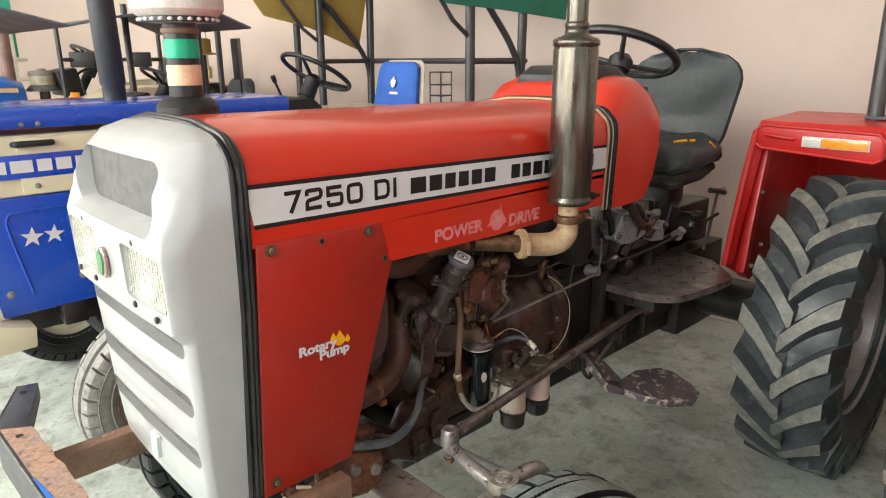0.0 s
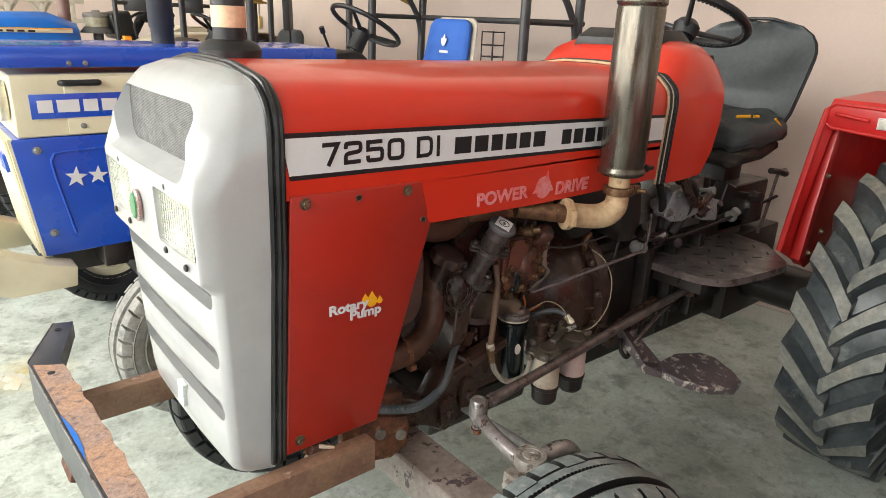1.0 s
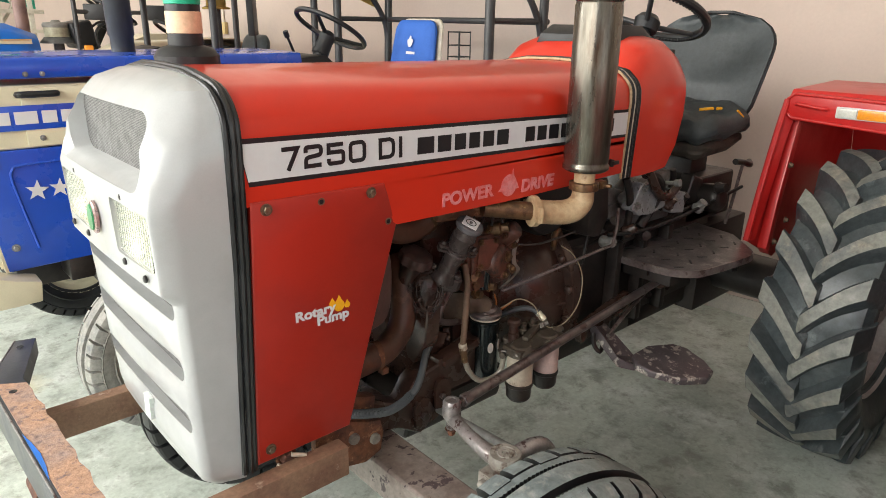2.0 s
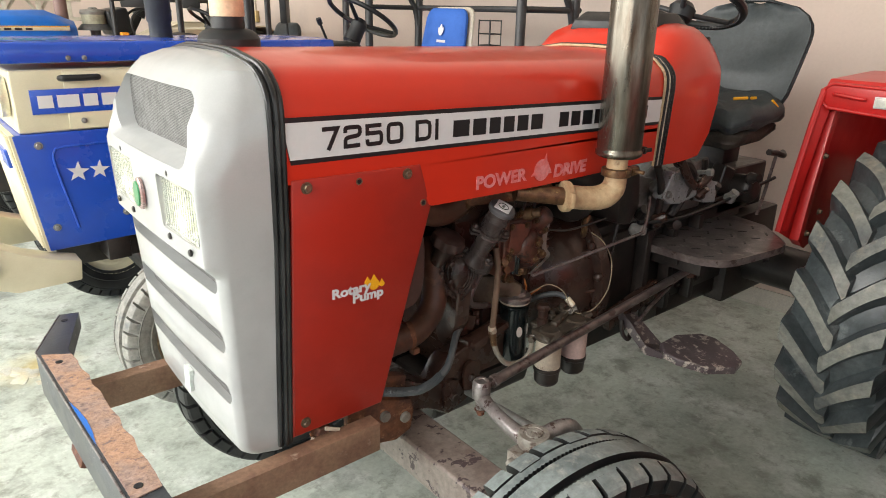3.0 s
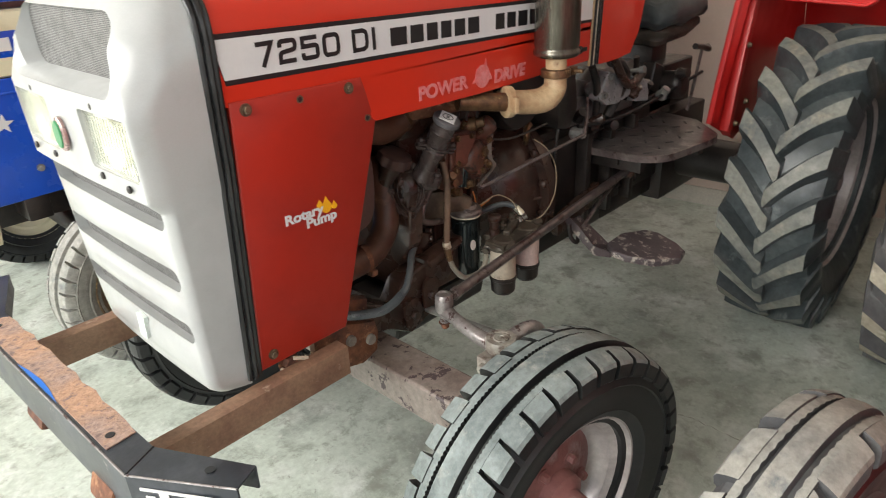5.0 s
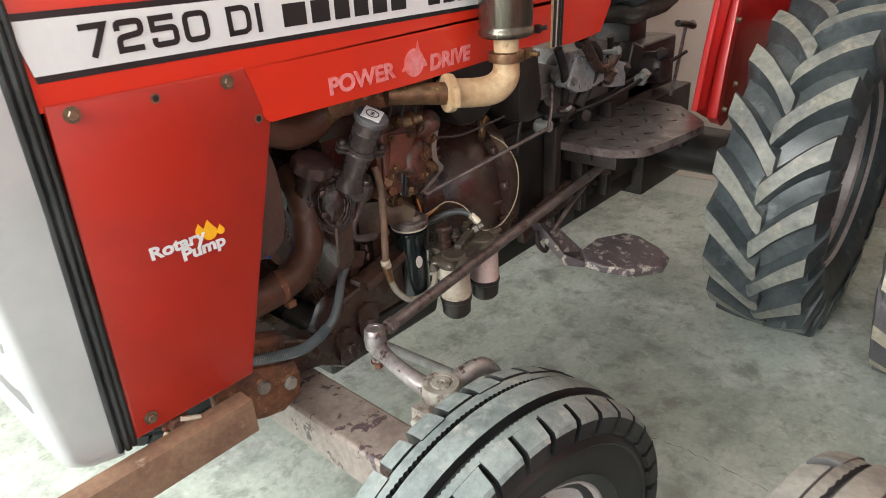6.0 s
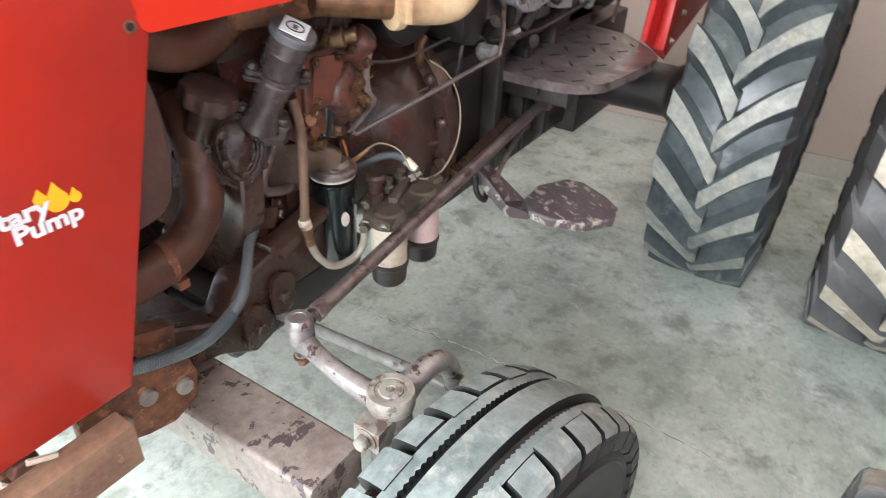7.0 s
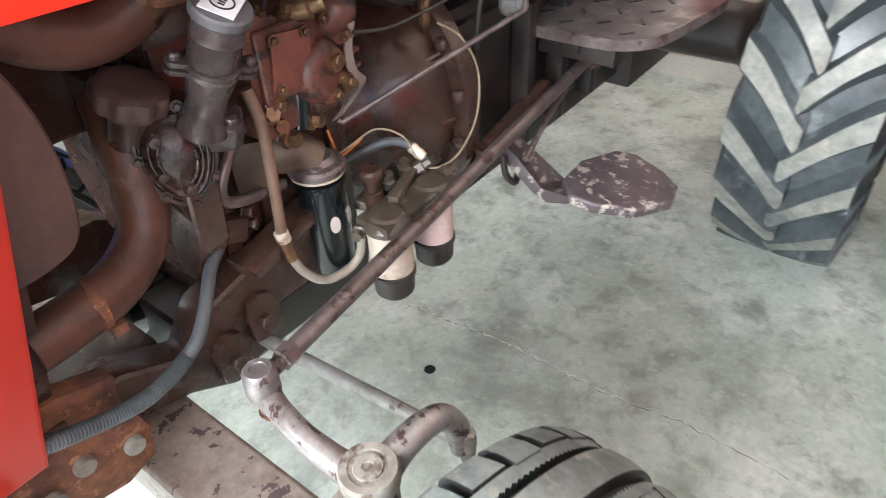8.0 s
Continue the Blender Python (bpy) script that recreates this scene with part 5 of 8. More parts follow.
for y in (0.12, -0.25):
    b = B()
    slab(b, (-0.318, y, Z0 - 0.13), (0.03, 0.1, 0.055), (0, 20, 0))
    part("tow_lug", b, RUST, bumper, "rusty tow lug", bevel=0.01)

# radiator, shroud and hoses behind the panel
b = B()
slab(b, (0.24, C, 1.12), (0.09, 0.46, 0.74))
part("radiator", b, DARK_IRON, red, "dark radiator core", bevel=0.01)
b = B()
lathe(b, [(0.24, 0), (0.24, 0.09), (0.215, 0.11), (0.205, 0.11), (0.23, 0.085), (0.23, 0)], (0.285, C, 1.06), (1, 0, 0), 40)
part("fan_shroud", b, IRON, red, "brown fan shroud ring")
b = B()
for k in range(6):
    a = 2 * math.pi * k / 6
    m = Matrix.Translation((0.41, C, 1.06)) @ Matrix.Rotation(a, 4, "X") @ pose(0, 0, 0.11, 0, 0, 28)
    bmesh.ops.create_cube(b, size=1.0, matrix=m @ Matrix.Diagonal((0.006, 0.06, 0.17, 1)))
lathe(b, [(0.05, -0.03), (0.05, 0.06), (0.03, 0.07)], (0.41, C, 1.06), (1, 0, 0), 24)
part("fan", b, DARK_IRON, red, "dark cooling fan", bevel=0.001)
b = B()
prism(b, smooth_outline([(0.3, 0.945), (0.402, 0.943), (0.448, 0.953), (0.467, 0.976), (0.477, 1.027), (0.478, 1.108), (0.464, 1.172), (0.44, 1.22), (0.3, 1.235)]), "xz", -0.19, -0.15)
shield = part("radiator_side_shield", b, BROWN_SHEET, red, "curved brown side shield", bevel=0.012, segs=3)
b = B()
prism(b, [(0.3, 0.745), (0.35, 0.745), (0.395, 0.944), (0.3, 0.944)], "xz", -0.165, -0.14)
part("shield_foot", b, IRON, shield, bevel=0.006)
b = B()
tube(b, [(0.30, -0.06, 1.235), (0.43, -0.09, 1.225), (0.49, -0.1, 1.205), (0.53, -0.1, 1.178), (0.574, -0.1, 1.16), (0.612, -0.1, 1.158), (0.648, -0.1, 1.168), (0.69, -0.1, 1.192), (0.75, -0.09, 1.235)], 0.038, seg=20)
uh = part("upper_water_hose", b, HOSE, red, "thick brown upper water hose")
for p, d in (((0.663, -0.1, 1.1755), (1, 0, 0.5)), ((0.688, -0.1, 1.191), (1, 0, 0.6))):
    b = B()
    lathe(b, [(0.0375, -0.006), (0.0398, -0.006), (0.0398, 0.006), (0.0375, 0.006)], p, d, 20)
    part("hose_clip", b, BRASS, uh)
b = B()
tube(b, [(0.62, -0.02, 1.04), (0.598, -0.075, 1.0), (0.592, -0.09, 0.964), (0.583, -0.1, 0.916), (0.561, -0.11, 0.873), (0.512, -0.125, 0.845), (0.454, -0.14, 0.838), (0.36, -0.145, 0.835)], 0.037, seg=16)
lh = part("lower_water_hose", b, HOSE, red, "thick bent brown lower water hose")
b = B()
lathe(b, [(0.038, -0.008), (0.04, -0.008), (0.04, 0.008), (0.038, 0.008)], (0.458, -0.139, 0.838), (1, -0.2, -0.05), 20)
slab(b, (0.462, -0.165, 0.804), (0.02, 0.02, 0.016))
part("hose_clip", b, RUST, lh)

# engine
b = B()
slab(b, (0.84, C + 0.02, 0.86), (0.34, 0.28, 0.5))
block = part("engine_block", b, IRON, red, "oily brown cast-iron engine block", bevel=0.012)
for k in range(4):
    b = B()
    slab(b, (0.71 + 0.085 * k, C - 0.125, 0.78), (0.03, 0.02, 0.26))
    part("block_rib", b, IRON, block, bevel=0.006)
b = B()
slab(b, (0.84, C, 1.16), (0.36, 0.26, 0.11))
slab(b, (0.84, C, 1.26), (0.34, 0.18, 0.1))
part("cylinder_head", b, IRON, red, "brown cylinder head and rocker cover", bevel=0.015)
b = B()
prism(b, [(-0.11, 0.6), (0.19, 0.6), (0.16, 0.47), (-0.08, 0.47)], "yz", 0.6, 1.02)
sump = part("oil_sump", b, DARK_IRON, red, "dark oil sump", bevel=0.02, segs=3)
# dynamo and far-side castings
b = B()
lathe(b, [(0.03, -0.03), (0.07, -0.02), (0.085, 0.0), (0.085, 0.16), (0.06, 0.18)], (0.6, 0.2, 0.56), (1, 0, 0), 28)
part("dynamo", b, BLACK_GLOSS, red, "glossy black dynamo on the engine's far side")
b = B()
slab(b, (0.56, 0.17, 1.07), (0.2, 0.16, 0.24))
part("water_pump", b, IRON, red, bevel=0.03, segs=3)
# timing cover: ribbed casting at the block's front
b = B()
prism(b, [(-0.135, 1.0), (-0.16, 0.93), (-0.15, 0.82), (-0.1, 0.74), (0.15, 0.74), (0.21, 0.85), (0.2, 1.0), (0.1, 1.06), (-0.08, 1.06)], "yz", 0.62, 0.675)
cover = part("timing_cover", b, IRON, red, "oily cast timing cover", bevel=0.01, segs=3)
b = B()
gn = Vector((-0.45, -0.88, 0.1)).normalized()
gm = Matrix.Translation((0.636, -0.14, 0.982)) @ gn.to_track_quat("Z", "Y").to_matrix().to_4x4()
oval = lambda r, h, w=0.0: [gm @ Vector((r * (0.7 + 0.1 * math.sin(a)) * math.cos(a) + w * math.cos(5 * a), r * 1.02 * math.sin(a) + w * math.sin(7 * a), h)) for a in (2 * math.pi * j / 60 for j in range(60))]
loft(b, [oval(0.078, -0.06), oval(0.078, 0.003), oval(0.076, 0.008), oval(0.07, 0.008), oval(0.067, 0.004), oval(0.064, 0.004), oval(0.061, 0.013, 0.001), oval(0.054, 0.0175, 0.0012), oval(0.047, 0.014, 0.0015), oval(0.04, 0.02, 0.0018),
         oval(0.028, 0.025, 0.0015), oval(0.012, 0.027), oval(0.001, 0.027)])
gear_ob = part("gear_housing", b, OILY_IRON, cover, "oily ribbed gear housing")
for r, a0, a1, h, w in ((0.066, -70, 75, 0.01, 0.0032), (0.056, -75, 60, 0.018, 0.0038), (0.045, -80, 40, 0.021, 0.0032), (0.034, -70, 20, 0.025, 0.0036), (0.05, 120, 230, 0.018, 0.003), (0.036, 130, 215, 0.023, 0.0028)):
    b = B()
    tube(b, [oval(r, h)[int(round((a0 + (a1 - a0) * k / 10) / 6)) % 60] for k in range(11)], [w * (0.75 + 0.35 * math.sin(2.3 * k + 40 * r)) for k in range(11)], seg=8)
    part("rib", b, OILY_IRON, gear_ob)
for x, y, r in ((-0.022, 0.03, 0.011), (0.018, -0.012, 0.013), (-0.026, -0.02, 0.009), (0.004, -0.048, 0.01), (0.02, 0.045, 0.008)):
    b = B()
    lathe(b, [(r * 1.4, 0.006), (r * 1.1, 0.018), (r * 0.7, 0.0215), (0.0, 0.022)], gm @ Vector((x, y, 0.0)), gn, 14)
    part("boss", b, OILY_IRON, gear_ob)
for k in range(7):
    b = B()
    a = 2 * math.pi * k / 7 + 0.35
    hexbolt(b, gm @ Vector((0.072 * (0.7 + 0.1 * math.sin(a)) * math.cos(a), 0.0735 * math.sin(a), 0.008)), gn, 0.0058, 0.006)
    part("bolt", b, OILY_IRON, gear_ob)
# oil filler with scalloped cap
b = B()
ax = Vector((0.15, -0.37, 0.92)).normalized()
base = Vector((0.612, -0.128, 1.094)) - ax * 0.125
lathe(b, [(0.034, -0.02), (0.03, 0), (0.0275, 0.03), (0.0275, 0.06), (0.03, 0.08), (0.033, 0.118)], base, ax, 24)
filler = part("oil_filler", b, IRON, red, "brown oil filler neck")
b = B()
q3 = ax.to_track_quat("Z", "Y").to_matrix()
top = base + ax * 0.112
rings = []
for r, h in ((0.034, -0.02), (0.0455, -0.018), (0.0475, -0.012), (0.0475, 0.004), (0.045, 0.01), (0.039, 0.013), (0.034, 0.0155), (0.02, 0.0165), (0.001, 0.017)):
    rings.append([top + q3 @ Vector(((r * (1 + (0.05 * math.cos(9 * a) if r > 0.04 else 0.02 * math.cos(9 * a)))) * math.cos(a), (r * (1 + (0.05 * math.cos(9 * a) if r > 0.04 else 0.02 * math.cos(9 * a)))) * math.sin(a), h)) for a in (2 * math.pi * k / 88 for k in range(88))])
loft(b, rings)
part("scalloped_cap", b, BROWN_SHEET, filler, "scalloped brown filler cap")
# breather canister with a label on its lid
b0, b1 = Vector((0.671, -0.172, 1.03)), Vector((0.69, -0.25, 1.192))
ax = (b1 - b0).normalized()
H = (b1 - b0).length
b = B()
lathe(b, [(0.036, -0.012), (0.034, 0.0), (0.027, 0.012), (0.0265, 0.045), (0.0285, 0.055), (0.031, 0.07), (0.031, 0.1), (0.0325, 0.106), (0.0325, H - 0.045), (0.034, H - 0.041), (0.0325, H - 0.037), (0.0325, H - 0.016)], b0, ax, 32)
can = part("breather_canister", b, CAN_BROWN, red, "dark grey breather canister")
b = B()
lathe(b, [(0.035, H - 0.016), (0.0375, H - 0.013), (0.0375, H - 0.003), (0.035, H), (0.0, H + 0.001)], b0, ax, 32)
part("canister_lid", b, material("grey_brown_lid", (0.085, 0.08, 0.086), (0.06, 0.055, 0.058), rough=0.4, scale=30, bump=0.15), can, "grey-brown canister lid")
b = B()
m = Matrix.Translation(b0 + ax * (H + 0.002)) @ ax.to_track_quat("Z", "Y").to_matrix().to_4x4() @ pose(0, 0, 0, 0, 0, 20)
bmesh.ops.create_cube(b, size=1.0, matrix=m @ Matrix.Diagonal((0.05, 0.042, 0.0014, 1)))
part("lid_label", b, WHITE_DECAL, can, "square white paper label")
b = B()
tube(b, [m @ Vector((0.014 * math.cos(a), 0.014 * math.sin(a), 0.0012)) for a in (2 * math.pi * k / 24 for k in range(24))], 0.0012, seg=6, smooth=False, closed=True)
for dx in (-0.005, 0.0, 0.005):
    bmesh.ops.create_cube(b, size=1.0, matrix=m @ Matrix.Translation((dx, 0, 0.001)) @ Matrix.Diagonal((0.0025, 0.008, 0.001, 1)))
part("label_ring", b, BLACK_DECAL, can, "printed ring on the label")
b = B()
lathe(b, [(0.03, -0.012), (0.0345, -0.011), (0.0345, -0.006), (0.032, -0.004), (0.032, 0.001), (0.0365, 0.002), (0.0365, 0.007), (0.03, 0.008)], b0 + ax * 0.092, ax, 32)
perp = Vector((0.72, -0.42, 0))
perp = (perp - ax * perp.dot(ax)).normalized()
for sgn in (-1, 1):
    for lift in (-0.007, 0.005):
        rings = [[b0 + ax * (0.092 + lift + h) + perp * (sgn * d) + ax.cross(perp) * v for v, h in ((-w, -0.0035), (w, -0.0035), (w, 0.0035), (-w, 0.0035))] for d, w in ((0.028, 0.014), (0.042, 0.013), (0.052, 0.011), (0.057, 0.006))]
        loft(b, rings)
    lathe(b, [(0.0075, -0.016), (0.0085, -0.012), (0.0085, 0.014), (0.005, 0.018), (0.0, 0.018)], b0 + ax * 0.092 + perp * (sgn * 0.046), ax, 8)
part("clamp_ring", b, CAN_BROWN, can, "bolted clamp ring", bevel=0.001)
b = B()
foot = Matrix.Translation((0.685, -0.163, 1.018)) @ pose(0, 0, 0, 20, 10, -32)
loft(b, [[foot @ Vector((x * k, y * k, z)) for x, y in ((-0.036, -0.02), (-0.024, -0.029), (0.03, -0.029), (0.042, -0.018), (0.042, 0.02), (0.028, 0.03), (-0.026, 0.03), (-0.036, 0.02))] for k, z in ((1.0, -0.03), (1.05, 0.006), (0.95, 0.012), (0.8, 0.014))])
hexbolt(b, foot @ Vector((0.026, -0.017, 0.011)), foot.to_3x3() @ Vector((0, 0, 1)), 0.0095, 0.011)
part("canister_foot", b, CAN_BROWN, can, bevel=0.002)

# injection pump
b = B()
slab(b, (0.845, -0.11, 1.03), (0.16, 0.11, 0.17))
slab(b, (0.83, -0.155, 1.06), (0.11, 0.045, 0.11))
slab(b, (0.79, -0.14, 1.1), (0.06, 0.06, 0.07), (0, 20, 0))
lathe(b, [(0.05, 0), (0.055, 0.02), (0.05, 0.05), (0.035, 0.06)], (0.88, -0.13, 1.02), (0.3, -1, 0), 24)
lathe(b, [(0.03, 0), (0.03, 0.08), (0.02, 0.09)], (0.92, -0.13, 1.06), (0.2, -0.6, 0.6), 20)
pump = part("injection_pump", b, PUMP_IRON, red, "rusty red-brown rotary injection pump", bevel=0.008, segs=3)
b = B()
slab(b, (0.83, -0.18, 1.06), (0.075, 0.006, 0.085), (0, 8, 0))
part("cover_plate", b, material("red_oxide_plate", (0.17, 0.055, 0.036), (0.11, 0.038, 0.028), rough=0.5, scale=25, bump=0.2), pump, bevel=0.002)
for x, z in ((0.8, 1.098), (0.86, 1.094), (0.8, 1.025), (0.86, 1.022), (0.9, 1.1), (0.92, 1.0)):
    b = B()
    hexbolt(b, (x, -0.183, z), (0, -1, 0), 0.0065, 0.006)
    part("bolt", b, BRASS, pump)
for x, z, r, h in ((0.905, 1.03, 0.02, 0.03), (0.93, 0.985, 0.016, 0.026), (0.895, 0.975, 0.013, 0.03), (0.94, 1.06, 0.014, 0.02), (0.79, 1.0, 0.015, 0.02)):
    b = B()
    lathe(b, [(r * 1.25, -0.02), (r * 1.2, h * 0.5), (r, h * 0.6), (r * 0.95, h), (r * 0.5, h * 1.05), (0.0, h * 1.05)], (x, -0.16, z), (0.1, -1, 0.15), 20)
    part("pump_boss", b, PUMP_IRON, pump)
    b = B()
    hexbolt(b, (x + 0.1 * h, -0.16 - h * 1.03, z + 0.15 * h), (0.1, -1, 0.15), r * 0.55, 0.008)
    part("bolt", b, BRASS, pump)
for k in range(5):
    b = B()
    slab(b, (0.955, -0.135, 0.97 + 0.026 * k), (0.05, 0.07, 0.007), (0, 0, 12))
    part("pump_fin", b, PUMP_IRON, pump, bevel=0.002)
b = B()
prism(b, [(0.87, 1.0), (0.885, 0.96), (0.95, 0.95), (0.985, 0.99), (0.98, 1.09), (0.92, 1.115), (0.87, 1.09)], "xz", -0.15, -0.1)
part("governor_housing", b, PUMP_IRON, pump, "rusty governor housing", bevel=0.008, segs=3)
for k in range(4):
    b = B()
    x = 0.765 + 0.04 * k
    lathe(b, [(0.011, 0), (0.011, 0.014), (0.008, 0.014), (0.008, 0.03)], (x, -0.15 - 0.006 * k, 1.115), (-0.1, -0.5, 0.9), 6)
    part("pipe_union", b, BRASS, pump)
    b = B()
    tube(b, [(x, -0.165 - 0.006 * k, 1.14), (x + 0.01, -0.175, 1.175), (x + 0.03, -0.14, 1.2), (x + 0.05, -0.08, 1.2)], 0.0042, seg=8)
    part("injector_pipe", b, DARK_IRON, pump)
b = B()
lathe(b, [(0.02, 0), (0.02, 0.03), (0.014, 0.034), (0.014, 0.055), (0.0, 0.056)], (0.86, -0.16, 1.12), (0.5, -0.7, 0.2), 20)
part("brass_plug", b, BRASS, pump, "tarnished brass plug")
b = B()
lathe(b, [(0.016, 0), (0.016, 0.07), (0.02, 0.075), (0.02, 0.08)], (0.8, -0.195, 0.935), (0.12, -0.05, 1), 20)
sol = part("stop_solenoid", move(b, Matrix.Translation((0.045, 0.042, 0.003))), BLACK_GLOSS, pump, "black cylindrical shut-off solenoid")
b = B()
lathe(b, [(0.022, 0.08), (0.023, 0.086), (0.02, 0.098), (0.0, 0.1)], (0.8, -0.195, 0.935), (0.12, -0.05, 1), 20)
part("solenoid_cap", move(b, Matrix.Translation((0.045, 0.042, 0.003))), BRASS, pump)
for p, d in (((0.8, -0.15, 0.96), (-0.2, -0.9, 0.2)), ((0.82, -0.14, 0.925), (0.2, -1, 0)), ((0.865, -0.15, 0.94), (0.3, -1, 0.1)), ((0.785, -0.16, 0.985), (-0.3, -0.8, 0.4))):
    b = B()
    lathe(b, [(0.017, 0), (0.017, 0.012), (0.012, 0.014), (0.012, 0.028)], p, d, 6)
    part("banjo_bolt", b, BRASS, pump)
for x in (0.862, 0.886):
    b = B()
    rod(b, (x, -0.16, 0.93), (x, -0.16, 0.955), 0.006, 0.004, 8)
    part("terminal", b, BRASS, pump)
b = B()
lathe(b, [(0.018, -0.03), (0.019, 0.0), (0.0205, 0.002), (0.0205, 0.016), (0.017, 0.019), (0.0, 0.02)], (0.83, -0.128, 0.925), (-0.45, -0.85, 0.25), 24)
part("drain_plug", b, LINK_STEEL, pump, "grey-brown screwed plug")
# bent throttle lever and its rods
lev = [(0.972, -0.165, 1.07), (0.955, -0.17, 1.035), (0.952, -0.176, 1.0), (0.978, -0.17, 0.97), (0.965, -0.16, 0.945), (0.925, -0.15, 0.915)]
b = B()
rings = []
for p in smooth_line(lev, 5):
    rings.append([p + Vector(o) for o in ((-0.009, -0.002, 0), (0.009, -0.002, 0), (0.009, 0.002, 0), (-0.009, 0.002, 0))])
loft(b, rings)
lever = part("throttle_lever", b, material("grey_steel_lever", (0.32, 0.28, 0.25), (0.22, 0.18, 0.155), rough=0.45, metal=0.4, scale=20, bump=0.15), red, "flat bent grey throttle lever")
b = B()
tube(b, [(0.925, -0.155, 0.915), (0.93, -0.16, 0.91), (1.333, -0.268, 1.002)], 0.0055, seg=8, smooth=False)
part("throttle_rod", b, LINK_STEEL, red, "thin throttle rod")
b = B()
tube(b, [(0.97, -0.17, 1.055), (1.05, -0.19, 1.045), (1.2, -0.21, 1.06)], 0.0035, seg=6)
part("stop_cable", b, DARK_IRON, red)
b = B()
tube(b, [(1.333, -0.268, 1.002), (1.36, -0.26, 1.05), (1.42, -0.22, 1.1)], 0.0055, seg=8, smooth=False)
part("throttle_rod", b, LINK_STEEL, red)
# grey bent pipe and oil pipe
DULL_PIPE = material("yellowed_clear_pipe", (0.34, 0.31, 0.26), (0.24, 0.2, 0.16), rough=0.25, scale=30, bump=0.1)
b = B()
tube(b, [(0.81, -0.1, 0.985), (0.784, -0.112, 0.971), (0.744, -0.124, 0.957), (0.707, -0.134, 0.929), (0.688, -0.137, 0.901), (0.686, -0.136, 0.878), (0.704, -0.132, 0.861), (0.751, -0.124, 0.843), (0.818, -0.112, 0.828)], 0.0098, seg=12)
part("bent_pipe", b, LINK_STEEL, red, "grey bent steel pipe")
b = B()
tube(b, [(0.733, -0.19, 1.06), (0.738, -0.2, 1.0), (0.735, -0.2, 0.9), (0.732, -0.195, 0.8)], 0.0095, seg=12)
fh = part("fuel_hose", move(b, Matrix.Translation((0.021, 0.027, -0.02))), FUEL_HOSE, red, "stained brown fuel hose")
b = B()
lathe(b, [(0.012, 0), (0.012, 0.022), (0.01, 0.022), (0.0105, 0.05), (0.009, 0.05)], (0.732, -0.195, 0.797), (0.15, -0.08, -1), 16)
part("hose_ferrule", move(b, Matrix.Translation((0.021, 0.027, -0.02))), BRASS, fh, "brass hose ferrule")
b = B()
tube(b, [(0.76, -0.172, 0.73), (0.775, -0.178, 0.69), (0.81, -0.186, 0.652), (0.86, -0.196, 0.648), (0.888, -0.203, 0.672), (0.893, -0.206, 0.72)], 0.0085, seg=12)
part("clear_fuel_pipe", b, DULL_PIPE, fh, "yellowed clear fuel pipe")
b = B()
lathe(b, [(0.0105, -0.012), (0.0125, -0.01), (0.013, 0.008), (0.0105, 0.01)], (0.754, -0.168, 0.778), (0.15, -0.08, -1), 18)
part("hose_collar", b, OFF_WHITE, fh, "off-white tape collar")
# oil filter
FX, FY = 0.873, -0.14
b = B()
lathe(b, [(0.0, 0.0), (0.034, 0.0), (0.043, 0.008), (0.045, 0.02), (0.045, 0.185), (0.047, 0.19), (0.047, 0.2)], (FX, FY, 0.625), (0, 0, 1), 40)
of = part("oil_filter", b, BLACK_GLOSS, red, "gloss black spin-on oil filter")
b = B()
lathe(b, [(0.047, 0), (0.0485, 0.002), (0.0485, 0.005), (0.045, 0.006)], (FX, FY, 0.832), (0, 0, 1), 40)
part("seal_ring", b, OFF_WHITE, of, "pale seal ring")
for a in (-110, -60):
    b = B()
    m = Matrix.Translation((FX, FY, 0.745)) @ pose(0, 0, 0, 0, 0, a) @ pose(0.0453, 0, 0, 0, 90, 0)
    lathe(b, [(0.013, 0), (0.013, 0.001)], (0, 0, 0), (0, 0, 1), 20)
    bmesh.ops.transform(b, matrix=m @ Matrix.Diagonal((1.35, 0.75, 1, 1)), verts=b.verts)
    part("white_mark", b, GREY_PLASTIC, of, "small oval white mark")
b = B()
lathe(b, [(0.048, 0), (0.0515, 0.003), (0.0515, 0.012), (0.047, 0.017), (0.036, 0.02), (0.03, 0.03)], (FX, FY, 0.838), (0, 0, 1), 40)
part("filter_flange", b, LINK_STEEL, of, "dusty pinkish-grey filter flange")
b = B()
tube(b, [(0.8, -0.085, 0.89), (0.825, -0.105, 0.886), (0.852, -0.125, 0.876), (0.872, -0.137, 0.858)], [0.04, 0.039, 0.034, 0.036], seg=18)
slab(b, (0.79, -0.075, 0.885), (0.06, 0.09, 0.09), (0, 0, -35))
fhd = part("filter_head", b, material("olive_brown_casting", (0.1, 0.07, 0.046), (0.055, 0.035, 0.025), rough=0.38, scale=16, bump=0.4, fine=60, col3=(0.06, 0.035, 0.026), scale3=24, lo3=0.56, hi3=0.66, jitter=0.2), red, "olive-brown cast filter head", bevel=0.006, segs=3)
for x, y in ((0.852, -0.16), (0.903, -0.148), (0.87, -0.115)):
    b = B()
    lathe(b, [(0.013, 0), (0.013, 0.014), (0.01, 0.024), (0.0, 0.026)], (x, y, 0.838), (0, -0.2, 1), 16)
    part("stud", b, LINK_STEEL, fhd)
